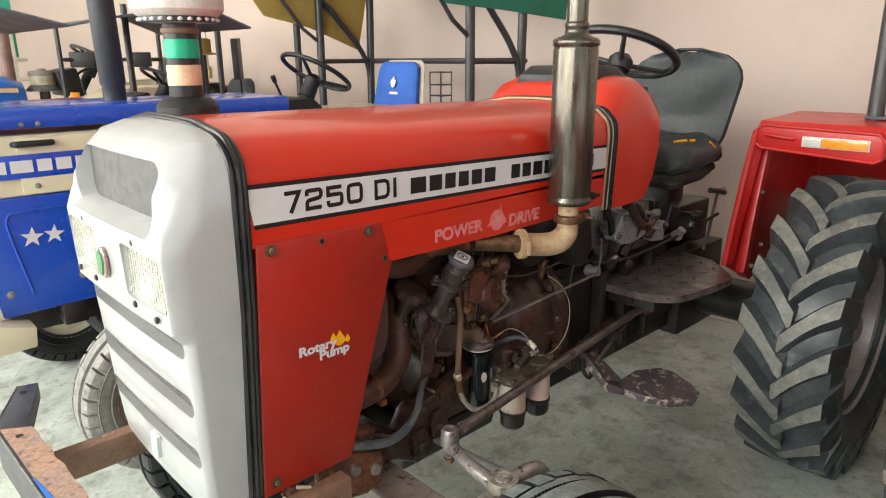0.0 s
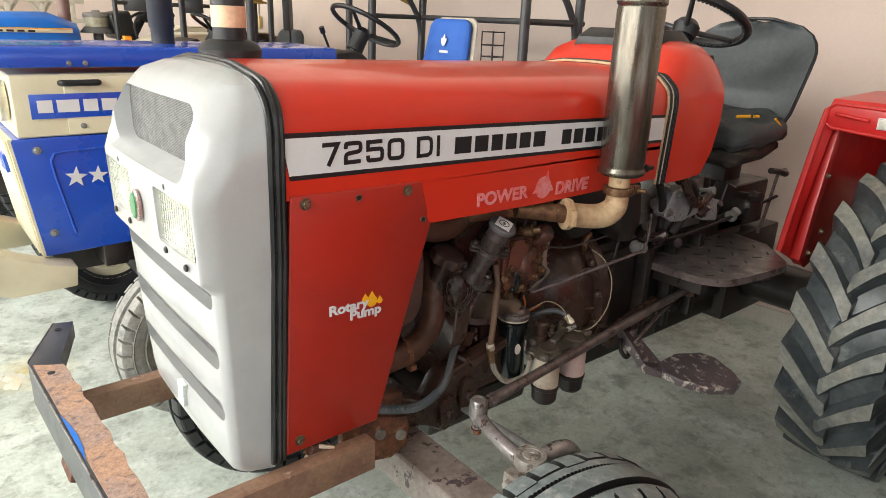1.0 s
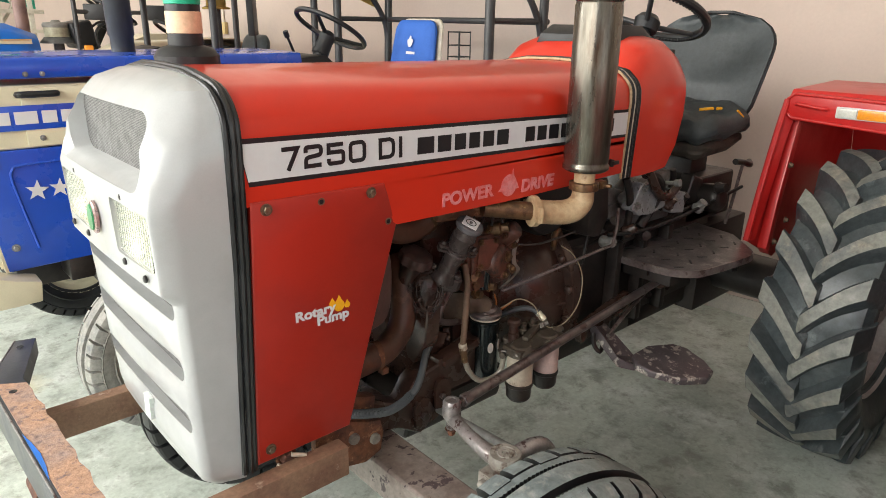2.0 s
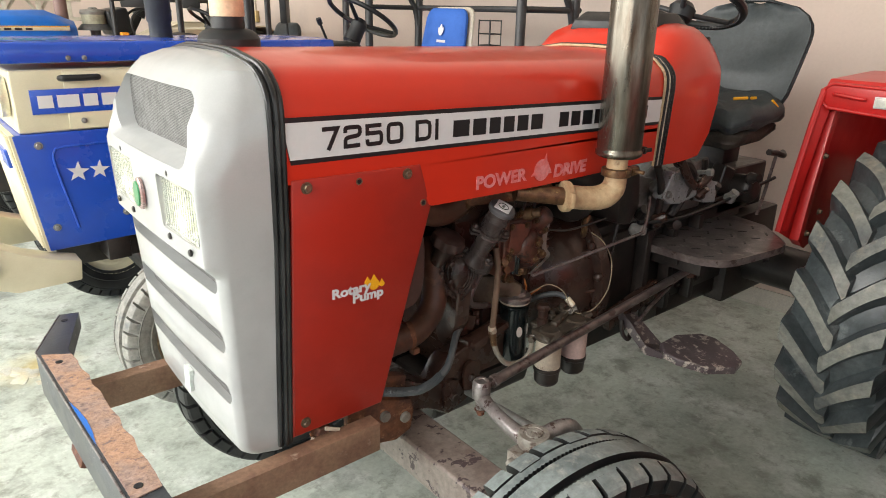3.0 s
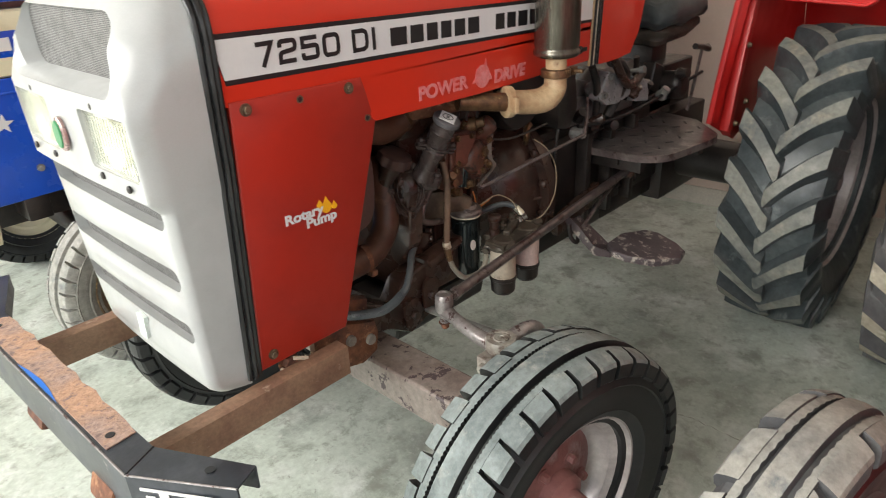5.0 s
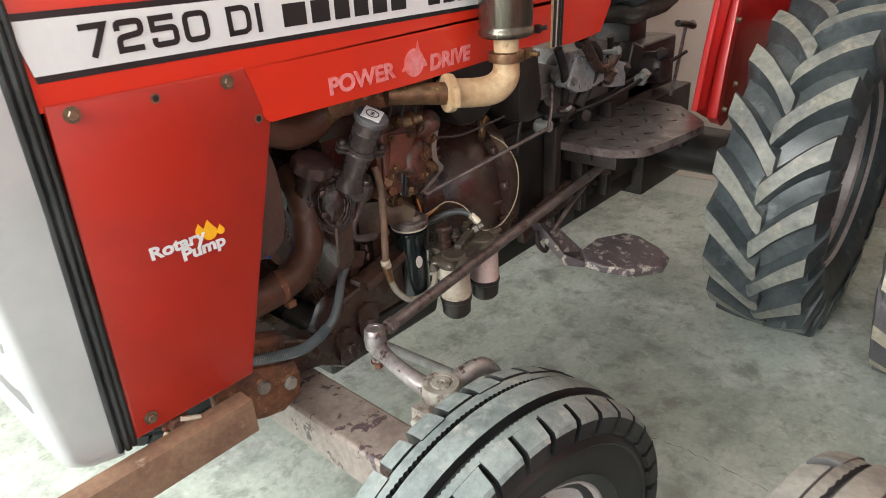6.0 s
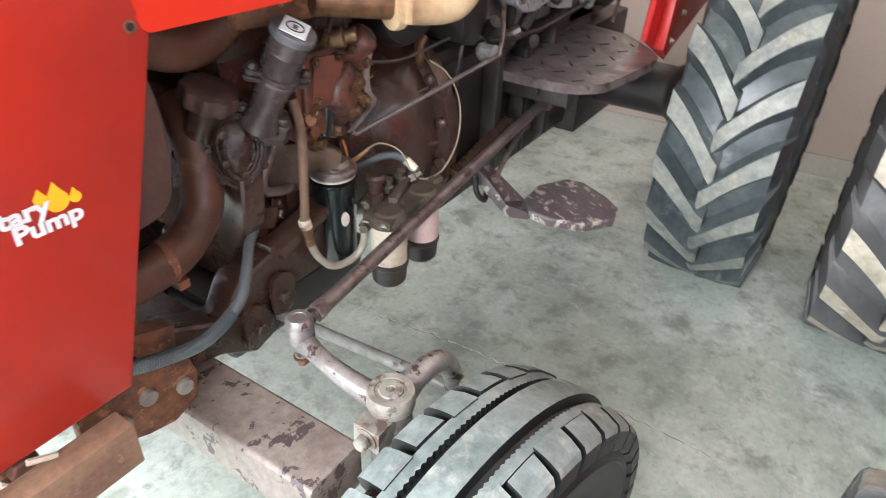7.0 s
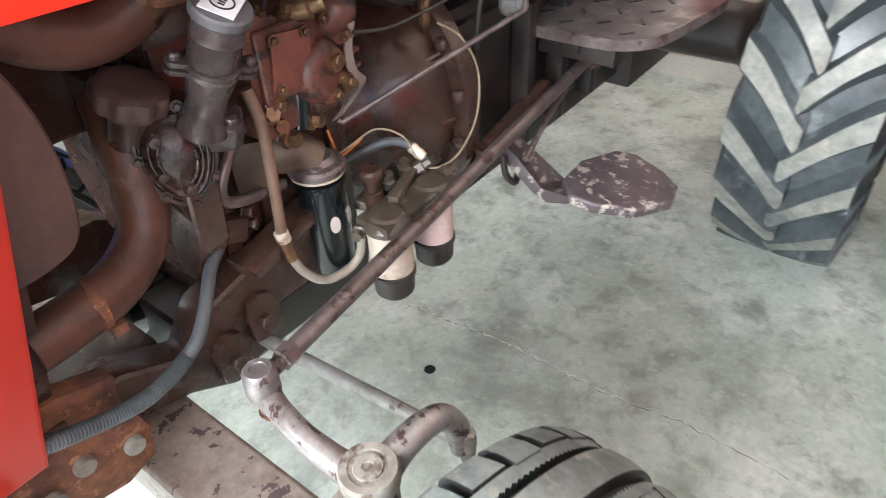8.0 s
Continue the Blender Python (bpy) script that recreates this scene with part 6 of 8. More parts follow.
# fuel filters
FUEL_SET = resize((0.862, -0.302, 0.643), (0.921, -0.251, 0.577), 1.066)
GRIMY = material("grimy_oily_casting", (0.085, 0.068, 0.052), (0.045, 0.035, 0.028), rough=0.35, metal=0.2, scale=14, bump=0.35, fine=60, col3=(0.26, 0.23, 0.19), scale3=26, lo3=0.58, hi3=0.7, jitter=0.22)
for (x, body, nm) in ((0.862, OFF_WHITE, "off-white"), (0.978, PINK_WHITE, "pinkish white")):
    y = -0.302
    b = B()
    lathe(b, [(0.038, 0), (0.038, 0.075), (0.04, 0.08), (0.04, 0.09)], (x, y, 0.7), (0, 0, 1), 32)
    ff = part("fuel_filter", move(b, FUEL_SET), body, red, nm + " fuel filter canister")
    b = B()
    lathe(b, [(0.0, -0.004), (0.012, -0.004), (0.012, 0.0), (0.03, 0.002), (0.036, 0.01), (0.038, 0.045), (0.041, 0.048), (0.041, 0.056), (0.038, 0.058)], (x, y, 0.643), (0, 0, 1), 32)
    part("filter_bowl", move(b, FUEL_SET), DARK_IRON, ff, "dark filter bowl")
b = B()
slab(b, (0.925, -0.298, 0.803), (0.2, 0.07, 0.022))
slab(b, (0.94, -0.24, 0.8), (0.14, 0.07, 0.018), (0, 0, 12))
head = part("fuel_filter_head", move(b, FUEL_SET), GRIMY, red, "grimy oil-stained fuel filter head", bevel=0.004)
for x in (0.862, 0.978):
    b = B()
    lathe(b, [(0.042, 0), (0.044, 0.01), (0.04, 0.018), (0.025, 0.028)], (x, -0.302, 0.79), (0, 0, 1), 24)
    part("filter_cap", move(b, FUEL_SET), GRIMY, head)
b = B()
slab(b, (0.95, -0.27, 0.822), (0.13, 0.02, 0.014), (0, 0, 20))
part("head_rib", move(b, FUEL_SET), GRIMY, head, bevel=0.003)
b = B()
lathe(b, [(0.017, 0), (0.017, 0.05), (0.013, 0.052), (0.015, 0.058), (0.015, 0.075), (0.02, 0.078), (0.021, 0.088), (0.016, 0.094), (0.0, 0.095)], (0.886, -0.25, 0.778), (0, 0, 1), 20)
part("priming_knob", move(b, FUEL_SET), IRON, head, "brown priming pump knob")
for p, d in (((0.83, -0.27, 0.79), (-1, -0.5, 0.1)), ((0.99, -0.26, 0.82), (0.6, -0.5, 0.4)), ((1.015, -0.3, 0.81), (1, -0.2, 0.2)), ((0.92, -0.25, 0.82), (0, -0.3, 1)), ((0.97, -0.245, 0.82), (0, -0.3, 1))):
    b = B()
    lathe(b, [(0.014, 0), (0.014, 0.014), (0.009, 0.016), (0.009, 0.03)], p, d, 6)
    part("banjo_bolt", move(b, FUEL_SET), GRIMY, head)
b = B()
tube(b, [(0.8, -0.1, 0.845), (0.9, -0.15, 0.84), (0.97, -0.2, 0.865), (1.0, -0.235, 0.86), (1.012, -0.262, 0.832)], 0.0085, seg=12)
rh = part("return_hose", move(b, FUEL_SET), GREY_HOSE, red, "grey rubber return hose")
b = B()
lathe(b, [(0.0095, 0), (0.011, 0.006), (0.0095, 0.012), (0.011, 0.018), (0.0095, 0.03)], (1.003, -0.24, 0.856), (0.3, -0.7, -0.7), 14)
part("hose_ferrule", move(b, FUEL_SET), CHROME_BRIGHT, rh, "bright crimped ferrule")
b = B()
tube(b, [(0.862, -0.185, 0.88), (0.9, -0.2, 0.895), (0.95, -0.21, 0.905), (0.99, -0.235, 0.88), (1.0, -0.26, 0.835), (1.02, -0.28, 0.815), (1.08, -0.29, 0.82), (1.16, -0.275, 0.86), (1.2, -0.25, 0.93), (1.17, -0.235, 1.0), (1.12, -0.22, 1.04)], 0.002, seg=6)
part("pale_cable", move(b, FUEL_SET), WIRE, red, "thin pale cable")
b = B()
tube(b, [(0.85, -0.2, 0.945), (0.855, -0.205, 0.91), (0.862, -0.19, 0.875), (0.88, -0.195, 0.882), (0.92, -0.205, 0.9)], 0.0024, seg=6)
part("orange_cable", move(b, FUEL_SET), ORANGE_WIRE, red, "thin orange cable")

# bell housing, flange and gearbox
BELL_SET = Matrix.Translation((0.115, 0.085, -0.02))
b = B()
lathe(b, [(0.17, -0.1), (0.2, 0), (0.235, 0.03), (0.262, 0.1), (0.268, 0.16), (0.268, 0.19)], (0.98, C, 0.79), (1, 0, 0), 48)
bell = part("bell_housing", move(b, BELL_SET), IRON, red, "brown cast bell housing")
b = B()
lathe(b, [(0.268, 0), (0.302, 0.002), (0.304, 0.012), (0.304, 0.045), (0.3, 0.05), (0.2, 0.05)], (1.155, C, 0.79), (1, 0, 0), 56)
fl = part("housing_flange", move(b, BELL_SET), IRON, red, "bolted housing flange")
for k in range(16):
    a = radians(12 + 22.5 * k)
    b = B()
    lathe(b, [(0.016, 0), (0.017, 0.004), (0.014, 0.012), (0.006, 0.017), (0.0, 0.0175)], (1.155, C + 0.285 * math.cos(a), 0.79 + 0.285 * math.sin(a)), (-1, 0, 0), 14)
    part("bolt", move(b, BELL_SET), IRON, fl)
b = B()
tube(b, [(1.1, -0.2, 0.995), (1.085, -0.215, 1.02), (1.09, -0.21, 1.045), (1.12, -0.2, 1.055)], 0.011, seg=10)
part("brass_elbow", move(b, BELL_SET), BRASS, bell, "tarnished brass elbow")
b = B()
lathe(b, [(0.11, -0.16), (0.125, -0.14), (0.13, -0.02), (0.12, 0.0), (0.06, 0.012), (0.0, 0.014)], (1.17, -0.13, 1.16), (0, -1, 0), 36)
part("dark_drum", b, DARK_IRON, red, "dark round drum behind the exhaust elbow")
b = B()
slab(b, (1.82, C, 0.76), (1.0, 0.3, 0.36))
gear = part("gearbox", b, DARK_IRON, red, "greasy dark gearbox case", bevel=0.012)
b = B()
slab(b, (1.45, C + 0.02, 0.76), (0.26, 0.3, 0.42))
part("clutch_housing", b, DARK_IRON, red, "greasy dark clutch housing", bevel=0.012)
for x in (1.55, 2.02):
    b = B()
    slab(b, (x, C, 0.555), (0.48, 0.26, 0.12))
    part("oil_pan", b, DARK_IRON, gear, bevel=0.012)
for x in (1.55, 1.72, 1.9):
    b = B()
    slab(b, (x, C - 0.18, 0.76), (0.035, 0.05, 0.36))
    part("case_rib", b, DARK_IRON, gear, bevel=0.008)
for k in range(10):
    b = B()
    hexbolt(b, (1.38 + 0.07 * k, C - 0.155, 0.6 + 0.03 * (k % 2)), (0, -1, 0), 0.012, 0.012)
    part("bolt", b, DARK_IRON, gear)
b = B()
lathe(b, [(0.15, 0), (0.15, 0.06), (0.1, 0.1), (0.095, 0.44), (0.13, 0.48), (0.13, 0.5)], (2.456, C - 0.02, 0.625), (0, -1, 0), 32)
lathe(b, [(0.15, 0), (0.15, 0.06), (0.1, 0.1), (0.095, 0.44), (0.13, 0.48), (0.13, 0.5)], (2.456, C + 0.02, 0.625), (0, 1, 0), 32)
slab(b, (2.43, C, 0.66), (0.4, 0.36, 0.4))
part("rear_axle_housing", b, DARK_IRON, red, "greasy dark rear axle housing", bevel=0.01)
for k in range(7):
    a = radians(150 + 30 * k)
    b = B()
    p0 = Vector((1.0, C + 0.212 * math.cos(a), 0.79 + 0.212 * math.sin(a)))
    p1 = Vector((1.15, C + 0.272 * math.cos(a), 0.79 + 0.272 * math.sin(a)))
    tube(b, [p0, p1], 0.008, seg=8, smooth=False)
    part("casting_web", move(b, BELL_SET), IRON, bell)
# side rail, small linkage below the foot plate
b = B()
slab(b, (1.47, -0.17, 0.67), (0.3, 0.03, 0.07), (0, -12, 0))
part("side_bracket", b, IRON, red, bevel=0.005)
b = B()
tube(b, [(1.36, -0.27, 0.66), (1.5, -0.24, 0.69), (1.8, -0.19, 0.745)], 0.0075, seg=8, smooth=False)
part("pedal_rod", b, LINK_STEEL, red, "thin pull rod")
b = B()
tube(b, [(1.36, -0.13, 0.83), (1.362, -0.135, 0.9), (1.37, -0.14, 0.98), (1.39, -0.15, 1.06)], 0.006, seg=8)
slab(b, (1.36, -0.135, 0.86), (0.02, 0.012, 0.06))
part("lever_rod", b, DARK_IRON, red)

# foot plate
FP = [(1.56, -0.06), (1.565, -0.3), (1.59, -0.38), (1.64, -0.425), (1.72, -0.445), (1.93, -0.47), (2.0, -0.455), (2.06, -0.4), (2.16, -0.3), (2.2, -0.12), (2.2, 0.0)]
b = B()
prism(b, FP, "xy", 0.876, 0.882)
fp = part("foot_plate", b, PLATE, red, "worn dark steel foot plate with slots", bevel=0.0015)
b = B()
rim = [Vector((x, y, 0.868)) for x, y in FP[:9]]
rings = [[p + Vector(o) for o in ((0, 0, -0.012), (0, 0, 0.0145), (0.004, 0.004, 0.0145), (0.004, 0.004, -0.012))] for p in smooth_line(rim, 3)]
loft(b, rings)
part("plate_lip", b, LINK_STEEL, fp, "folded purple-brown edge")
random.seed(5)
for k in range(26):
    x, y = 1.62 + 0.085 * (k % 6) + 0.04 * ((k // 6) % 2), -0.36 + 0.075 * (k // 6)
    b = B()
    slab(b, (x, y, 0.8828), (0.034, 0.0075, 0.0016), (0, 0, 35 if k % 2 else -40))
    part("slot", b, BLACK_DECAL, fp)
b = B()
slab(b, (1.68, -0.24, 0.842), (0.2, 0.05, 0.03))
slab(b, (1.95, -0.22, 0.83), (0.05, 0.4, 0.05))
slab(b, (1.62, -0.2, 0.83), (0.05, 0.3, 0.045))
part("plate_support", b, DARK_IRON, red, bevel=0.004)
# mounting step
SP = [(1.405, -0.365), (1.45, -0.318), (1.56, -0.31), (1.67, -0.352), (1.692, -0.4), (1.665, -0.49), (1.63, -0.54), (1.56, -0.555), (1.46, -0.505), (1.41, -0.42)]
b = B()
loft(b, [[(x, y, 0.535) for x, y in SP], [(x, y, 0.556) for x, y in SP], [(1.54 + (x - 1.54) * 0.96, -0.43 + (y + 0.43) * 0.96, 0.561) for x, y in SP]])
move(b, Matrix.Translation((1.54, -0.43, 0.55)) @ pose(0, 0, 0, 7, 3, 0) @ Matrix.Translation((-1.54, 0.43, -0.55)))
st = part("mounting_step", b, STEP, red, "scuffed purple-brown mounting step", bevel=0.002)
b = B()
loft(b, [[Vector(c) + Vector(o) for o in ((-w, -0.016, -h), (w, -0.016, -h), (w, 0.016, -h), (-w, 0.016, h), (-w, -0.016, h))] for c, w, h in (((1.42, -0.17, 0.665), 0.05, 0.02), ((1.42, -0.23, 0.63), 0.055, 0.025), ((1.44, -0.29, 0.565), 0.06, 0.02), ((1.47, -0.34, 0.55), 0.055, 0.012))])
part("step_arm", b, STEP, st, bevel=0.004)
b = B()
tube(b, [(1.36, -0.21, 0.65), (1.35, -0.225, 0.61), (1.365, -0.24, 0.585), (1.385, -0.235, 0.6), (1.385, -0.22, 0.64)], 0.008, seg=8)
part("hook", b, DARK_IRON, red)

# front support casting between frame and engine
SUPPORT_SET = resize((0.634, -0.232, 0.695), (0.67, -0.177, 0.655), 1.054)
b = B()
prism(b, [(0.26, 0.745), (0.42, 0.74), (0.52, 0.69), (0.56, 0.75), (0.66, 0.775), (0.7, 0.7), (0.66, 0.6), (0.58, 0.57), (0.5, 0.62), (0.4, 0.65), (0.26, 0.67)], "xz", -0.2, -0.13)
sup = part("front_support", move(b, SUPPORT_SET), IRON, red, "brown cast front support", bevel=0.014, segs=3)
b = B()
prism(b, [(0.553, 0.605), (0.548, 0.668), (0.558, 0.688), (0.578, 0.695), (0.602, 0.685), (0.61, 0.66), (0.612, 0.605), (0.58, 0.595)], "xz", -0.214, -0.2)
prism(b, [(0.624, 0.64), (0.622, 0.7), (0.63, 0.722), (0.65, 0.73), (0.672, 0.72), (0.682, 0.7), (0.684, 0.645), (0.655, 0.632)], "xz", -0.214, -0.2)
part("support_pad", move(b, SUPPORT_SET), IRON, sup, bevel=0.004, segs=2)
for x, y, z in ((0.58, -0.214, 0.64), (0.648, -0.214, 0.676)):
    b = B()
    hexbolt(b, (x, y, z), (0, -1, 0), 0.0135, 0.013, washer=False)
    part("bolt", move(b, SUPPORT_SET), IRON, sup)
b = B()
prism(b, [(0.26, 0.745), (0.62, 0.74), (0.7, 0.7), (0.66, 0.6), (0.4, 0.65), (0.26, 0.67)], "xz", 0.21, 0.28)
part("front_support", b, IRON, red, bevel=0.014)
b = B()
slab(b, (0.46, C, 0.6), (0.16, 0.2, 0.1))
slab(b, (0.25, C, 0.715), (0.2, 0.44, 0.03))
slab(b, (0.14, C, 0.73), (0.03, 0.5, 0.05))
part("axle_pivot", b, IRON, red, "dark brown axle pivot block", bevel=0.006)
b = B()
prism(b, [(0.22, 0.7), (0.42, 0.69), (0.427, 0.742), (0.355, 0.766), (0.22, 0.775)], "xz", -0.175, -0.14)
part("rusty_corner", b, RUST, red, "rusty corner plate behind the panel", bevel=0.003)
# ribbed conduit
pts = [(0.69, -0.105, 0.808), (0.672, -0.118, 0.801), (0.629, -0.145, 0.788), (0.597, -0.172, 0.774), (0.57, -0.192, 0.756), (0.541, -0.21, 0.741), (0.513, -0.216, 0.729), (0.482, -0.22, 0.72), (0.435, -0.224, 0.718), (0.379, -0.228, 0.735), (0.317, -0.231, 0.76), (0.25, -0.233, 0.79)]
b = B()
tube(b, pts, 0.0105, seg=12, steps=8)
cd = part("conduit", b, GREY_HOSE, red, "blue-grey corrugated conduit")
b = B()
line = smooth_line(pts[6:], 14)
for p, q_ in zip(line, line[1:]):
    if (q_ - p).length > 1e-5:
        lathe(b, [(0.0105, -0.0012), (0.0126, 0), (0.0105, 0.0012)], p, q_ - p, 12)
part("corrugations", b, GREY_HOSE, cd)
b = B()
slab(b, (0.705, -0.085, 0.8), (0.06, 0.06, 0.045), (0, 15, -20))
hexbolt(b, (0.737, -0.105, 0.79), (0.5, -0.8, 0), 0.012, 0.014)
hexbolt(b, (0.735, -0.105, 0.816), (0.5, -0.8, 0), 0.012, 0.014)
part("conduit_union", b, IRON, red, bevel=0.005)
b = B()
slab(b, (0.77, -0.13, 0.75), (0.16, 0.06, 0.03), (0, -14, 0))
slab(b, (0.8, -0.12, 0.69), (0.24, 0.05, 0.12))
part("block_ledge", b, IRON, red, bevel=0.01)
for p0, p1 in (((0.1, -0.24, 0.72), (0.13, -0.26, 0.69)), ((0.135, -0.245, 0.735), (0.17, -0.25, 0.72))):
    b = B()
    tube(b, [p0, p1], 0.005, seg=6, smooth=False)
    part("cable_tie", b, OFF_WHITE, red)
b = B()
hexbolt(b, (0.13, -0.225, 0.72), (0, -1, 0), 0.018, 0.016)
part("bolt", b, RUST, red)

# pre-cleaner on the hood
PX, PY = 0.19, 0.27
b = B()
lathe(b, [(0.07, 0), (0.078, 0.006), (0.078, 0.03), (0.07, 0.042), (0.06, 0.05), (0.042, 0.055), (0.042, 0.075)], (PX, PY, 1.572), (0, 0, 1), 36)
pre = part("pre_cleaner_base", b, PLASTIC, red, "black rubber pre-cleaner boot")
b = B()
lathe(b, [(0.041, 0.0), (0.041, 0.2)], (PX, PY, 1.63), (0, 0, 1), 32)
part("pre_cleaner_neck", b, BLACK_DECAL, red, "black taped air pipe")
b = B()
lathe(b, [(0.0415, 0), (0.0425, 0.001), (0.0425, 0.05), (0.0415, 0.051)], (PX, PY, 1.655), (0, 0, 1), 32)
part("peach_tape", b, PEACH_TAPE, pre, "peach-coloured tape")
b = B()
lathe(b, [(0.0415, 0), (0.043, 0.001), (0.043, 0.046), (0.0415, 0.047)], (PX, PY, 1.722), (0, 0, 1), 32)
part("green_tape", b, GREEN_TAPE, pre, "bright green tape")
b = B()
lathe(b, [(0.043, 0), (0.046, 0.004), (0.046, 0.012), (0.043, 0.016)], (PX, PY, 1.782), (0, 0, 1), 32)
part("pipe_band", b, FUEL_HOSE, pre)
b = B()
lathe(b, [(0.05, 0), (0.092, 0.002), (0.092, 0.014), (0.1, 0.018), (0.112, 0.03), (0.115, 0.13), (0.105, 0.16), (0.06, 0.17), (0.0, 0.172)], (PX, PY, 1.808), (0, 0, 1), 44)
bowl = part("pre_cleaner_bowl", b, GREY_PLASTIC, red, "dull translucent pre-cleaner bowl")
b = B()
for k in range(26):
    a = 2 * math.pi * k / 26
    p = Vector((PX + 0.0935 * math.cos(a), PY + 0.0935 * math.sin(a), 1.815))
    bmesh.ops.create_icosphere(b, subdivisions=1, radius=0.0075, matrix=Matrix.Translation(p) @ Matrix.Diagonal((1, 1, 0.7, 1)))
part("fancy_chain", b, WHITE_DECAL, bowl, "white chain pattern round the rim")
b = B()
lathe(b, [(0.0925, 0), (0.0945, 0.001), (0.0945, 0.012), (0.0925, 0.013)], (PX, PY, 1.809), (0, 0, 1), 44)
part("dark_band", b, BLACK_DECAL, bowl)

# gear levers, hydraulic clutter under the seat
random.seed(3)
b = B()
slab(b, (1.75, C, 1.0), (0.5, 0.26, 0.12))
slab(b, (1.9, C, 1.08), (0.26, 0.22, 0.1))
slab(b, (1.62, C - 0.05, 1.06), (0.14, 0.14, 0.1), (0, 15, 0))
lathe(b, [(0.05, 0), (0.05, 0.06), (0.03, 0.1)], (1.7, C - 0.1, 1.04), (0.1, -0.1, 1), 20)
part("gearbox_top", b, GREY_IRON, red, "grey gearbox top cover", bevel=0.012)
b = B()
slab(b, (2.3, C, 0.98), (0.4, 0.3, 0.2))
lathe(b, [(0.06, 0), (0.06, 0.08), (0.04, 0.1)], (2.2, C - 0.16, 1.0), (0, -1, 0.1), 20)
slab(b, (2.12, C - 0.14, 1.04), (0.1, 0.06, 0.12), (0, 20, 0))
part("hydraulic_lift_cover", b, DARK_IRON, red, bevel=0.035, segs=3)
for pts, r, mt in (([(1.62, -0.1, 1.06), (1.7, -0.12, 1.1), (1.78, -0.13, 1.12), (1.83, -0.12, 1.1)], 0.018, GREY_IRON),
                   ([(1.58, -0.14, 0.9), (1.6, -0.15, 1.0), (1.58, -0.16, 1.1), (1.54, -0.16, 1.18)], 0.014, DARK_IRON),
                   ([(1.68, -0.15, 0.97), (1.76, -0.17, 1.1), (1.7, -0.18, 1.17), (1.62, -0.19, 1.19)], 0.02, DARK_IRON),
                   ([(2.29, -0.2, 0.88), (2.32, -0.2, 0.96), (2.36, -0.2, 1.1), (2.372, -0.2, 1.135)], 0.007, LINK_STEEL),
                   ([(1.45, -0.17, 0.99), (1.6, -0.19, 0.975), (1.8, -0.19, 0.972), (2.1, -0.2, 1.0), (2.35, -0.22, 1.04)], 0.007, PLASTIC),
                   ([(1.5, -0.15, 0.93), (1.75, -0.16, 0.95), (2.0, -0.15, 0.98), (2.35, -0.16, 1.0)], 0.007, DARK_IRON),
                   ([(2.295, -0.2, 1.152), (2.37, -0.2, 1.14), (2.44, -0.2, 1.122), (2.52, -0.16, 1.12)], 0.013, DARK_IRON),
                   ([(1.86, -0.12, 1.0), (1.88, -0.15, 1.1), (1.86, -0.16, 1.17)], 0.012, DARK_IRON)):
    b = B()
    tube(b, pts, r, seg=10)
    part("control_rod", b, mt, red)
for p in ((1.5, -0.13, 1.0), (1.56, -0.16, 0.97), (1.66, -0.17, 0.95), (1.73, -0.12, 1.08), (1.95, -0.15, 1.02), (2.05, -0.18, 0.98), (1.82, -0.17, 1.03), (1.45, -0.15, 0.96), (1.6, -0.12, 1.08), (2.16, -0.2, 1.06)):
    b = B()
    lathe(b, [(0.022, 0), (0.026, 0.012), (0.018, 0.03), (0.018, 0.05), (0.0, 0.052)], p, (random.uniform(-0.4, 0.4), -0.6, random.uniform(0.1, 0.9)), 10)
    part("fitting", b, random.choice((GREY_IRON, DARK_IRON, IRON)), red)
b = B()
slab(b, (2.198, -0.18, 1.004), (0.028, 0.01, 0.05), (0, 20, 0))
part("yellow_tag", b, YELLOW, red, "small yellow tag on the linkage")
SPECKLED = material("speckled_grey_casting", (0.34, 0.35, 0.36), (0.24, 0.245, 0.25), rough=0.5, metal=0.2, scale=16, bump=0.4, fine=60, col3=(0.08, 0.075, 0.07), scale3=60, lo3=0.58, hi3=0.64, jitter=0.2)
b = B()
prism(b, [(1.57, 1.06), (1.62, 1.155), (1.72, 1.125), (1.8, 1.1), (1.8, 1.035), (1.7, 1.02), (1.62, 1.03)], "xz", -0.18, -0.13)
cover = part("gearbox_side_cover", b, SPECKLED, red, "speckled light-grey gearbox cover", bevel=0.008, segs=3)
for x, z in ((1.6, 1.07), (1.64, 1.13), (1.77, 1.085)):
    b = B()
    hexbolt(b, (x, -0.18, z), (0, -1, 0), 0.011, 0.01)
    part("bolt", b, GREY_IRON, cover)
b = B()
prism(b, [(1.84, 1.1), (1.95, 1.068), (1.95, 0.985), (1.85, 1.0)], "xz", -0.18, -0.14)
part("gearbox_side_cover", b, SPECKLED, red, "speckled light-grey casting", bevel=0.008, segs=3)
b = B()
tube(b, [(1.615, -0.2, 1.205), (1.65, -0.2, 1.165), (1.692, -0.2, 1.12), (1.74, -0.2, 1.088), (1.79, -0.2, 1.09), (1.84, -0.2, 1.12)], 0.017, seg=12)
part("brake_lever", b, IRON, red, "curved dark brown lever")
b = B()
lathe(b, [(0.0, 0), (0.014, 0.001), (0.014, 0.02), (0.008, 0.022), (0.008, 0.06)], (1.79, -0.235, 1.14), (0, 1, -0.2), 16)
part("lever_pin", b, GREY_IRON, red)
b = B()
prism(b, [(1.35, 1.2), (1.44, 1.2), (1.47, 1.05), (1.42, 0.98), (1.34, 1.0)], "xz", -0.16, 0.22)
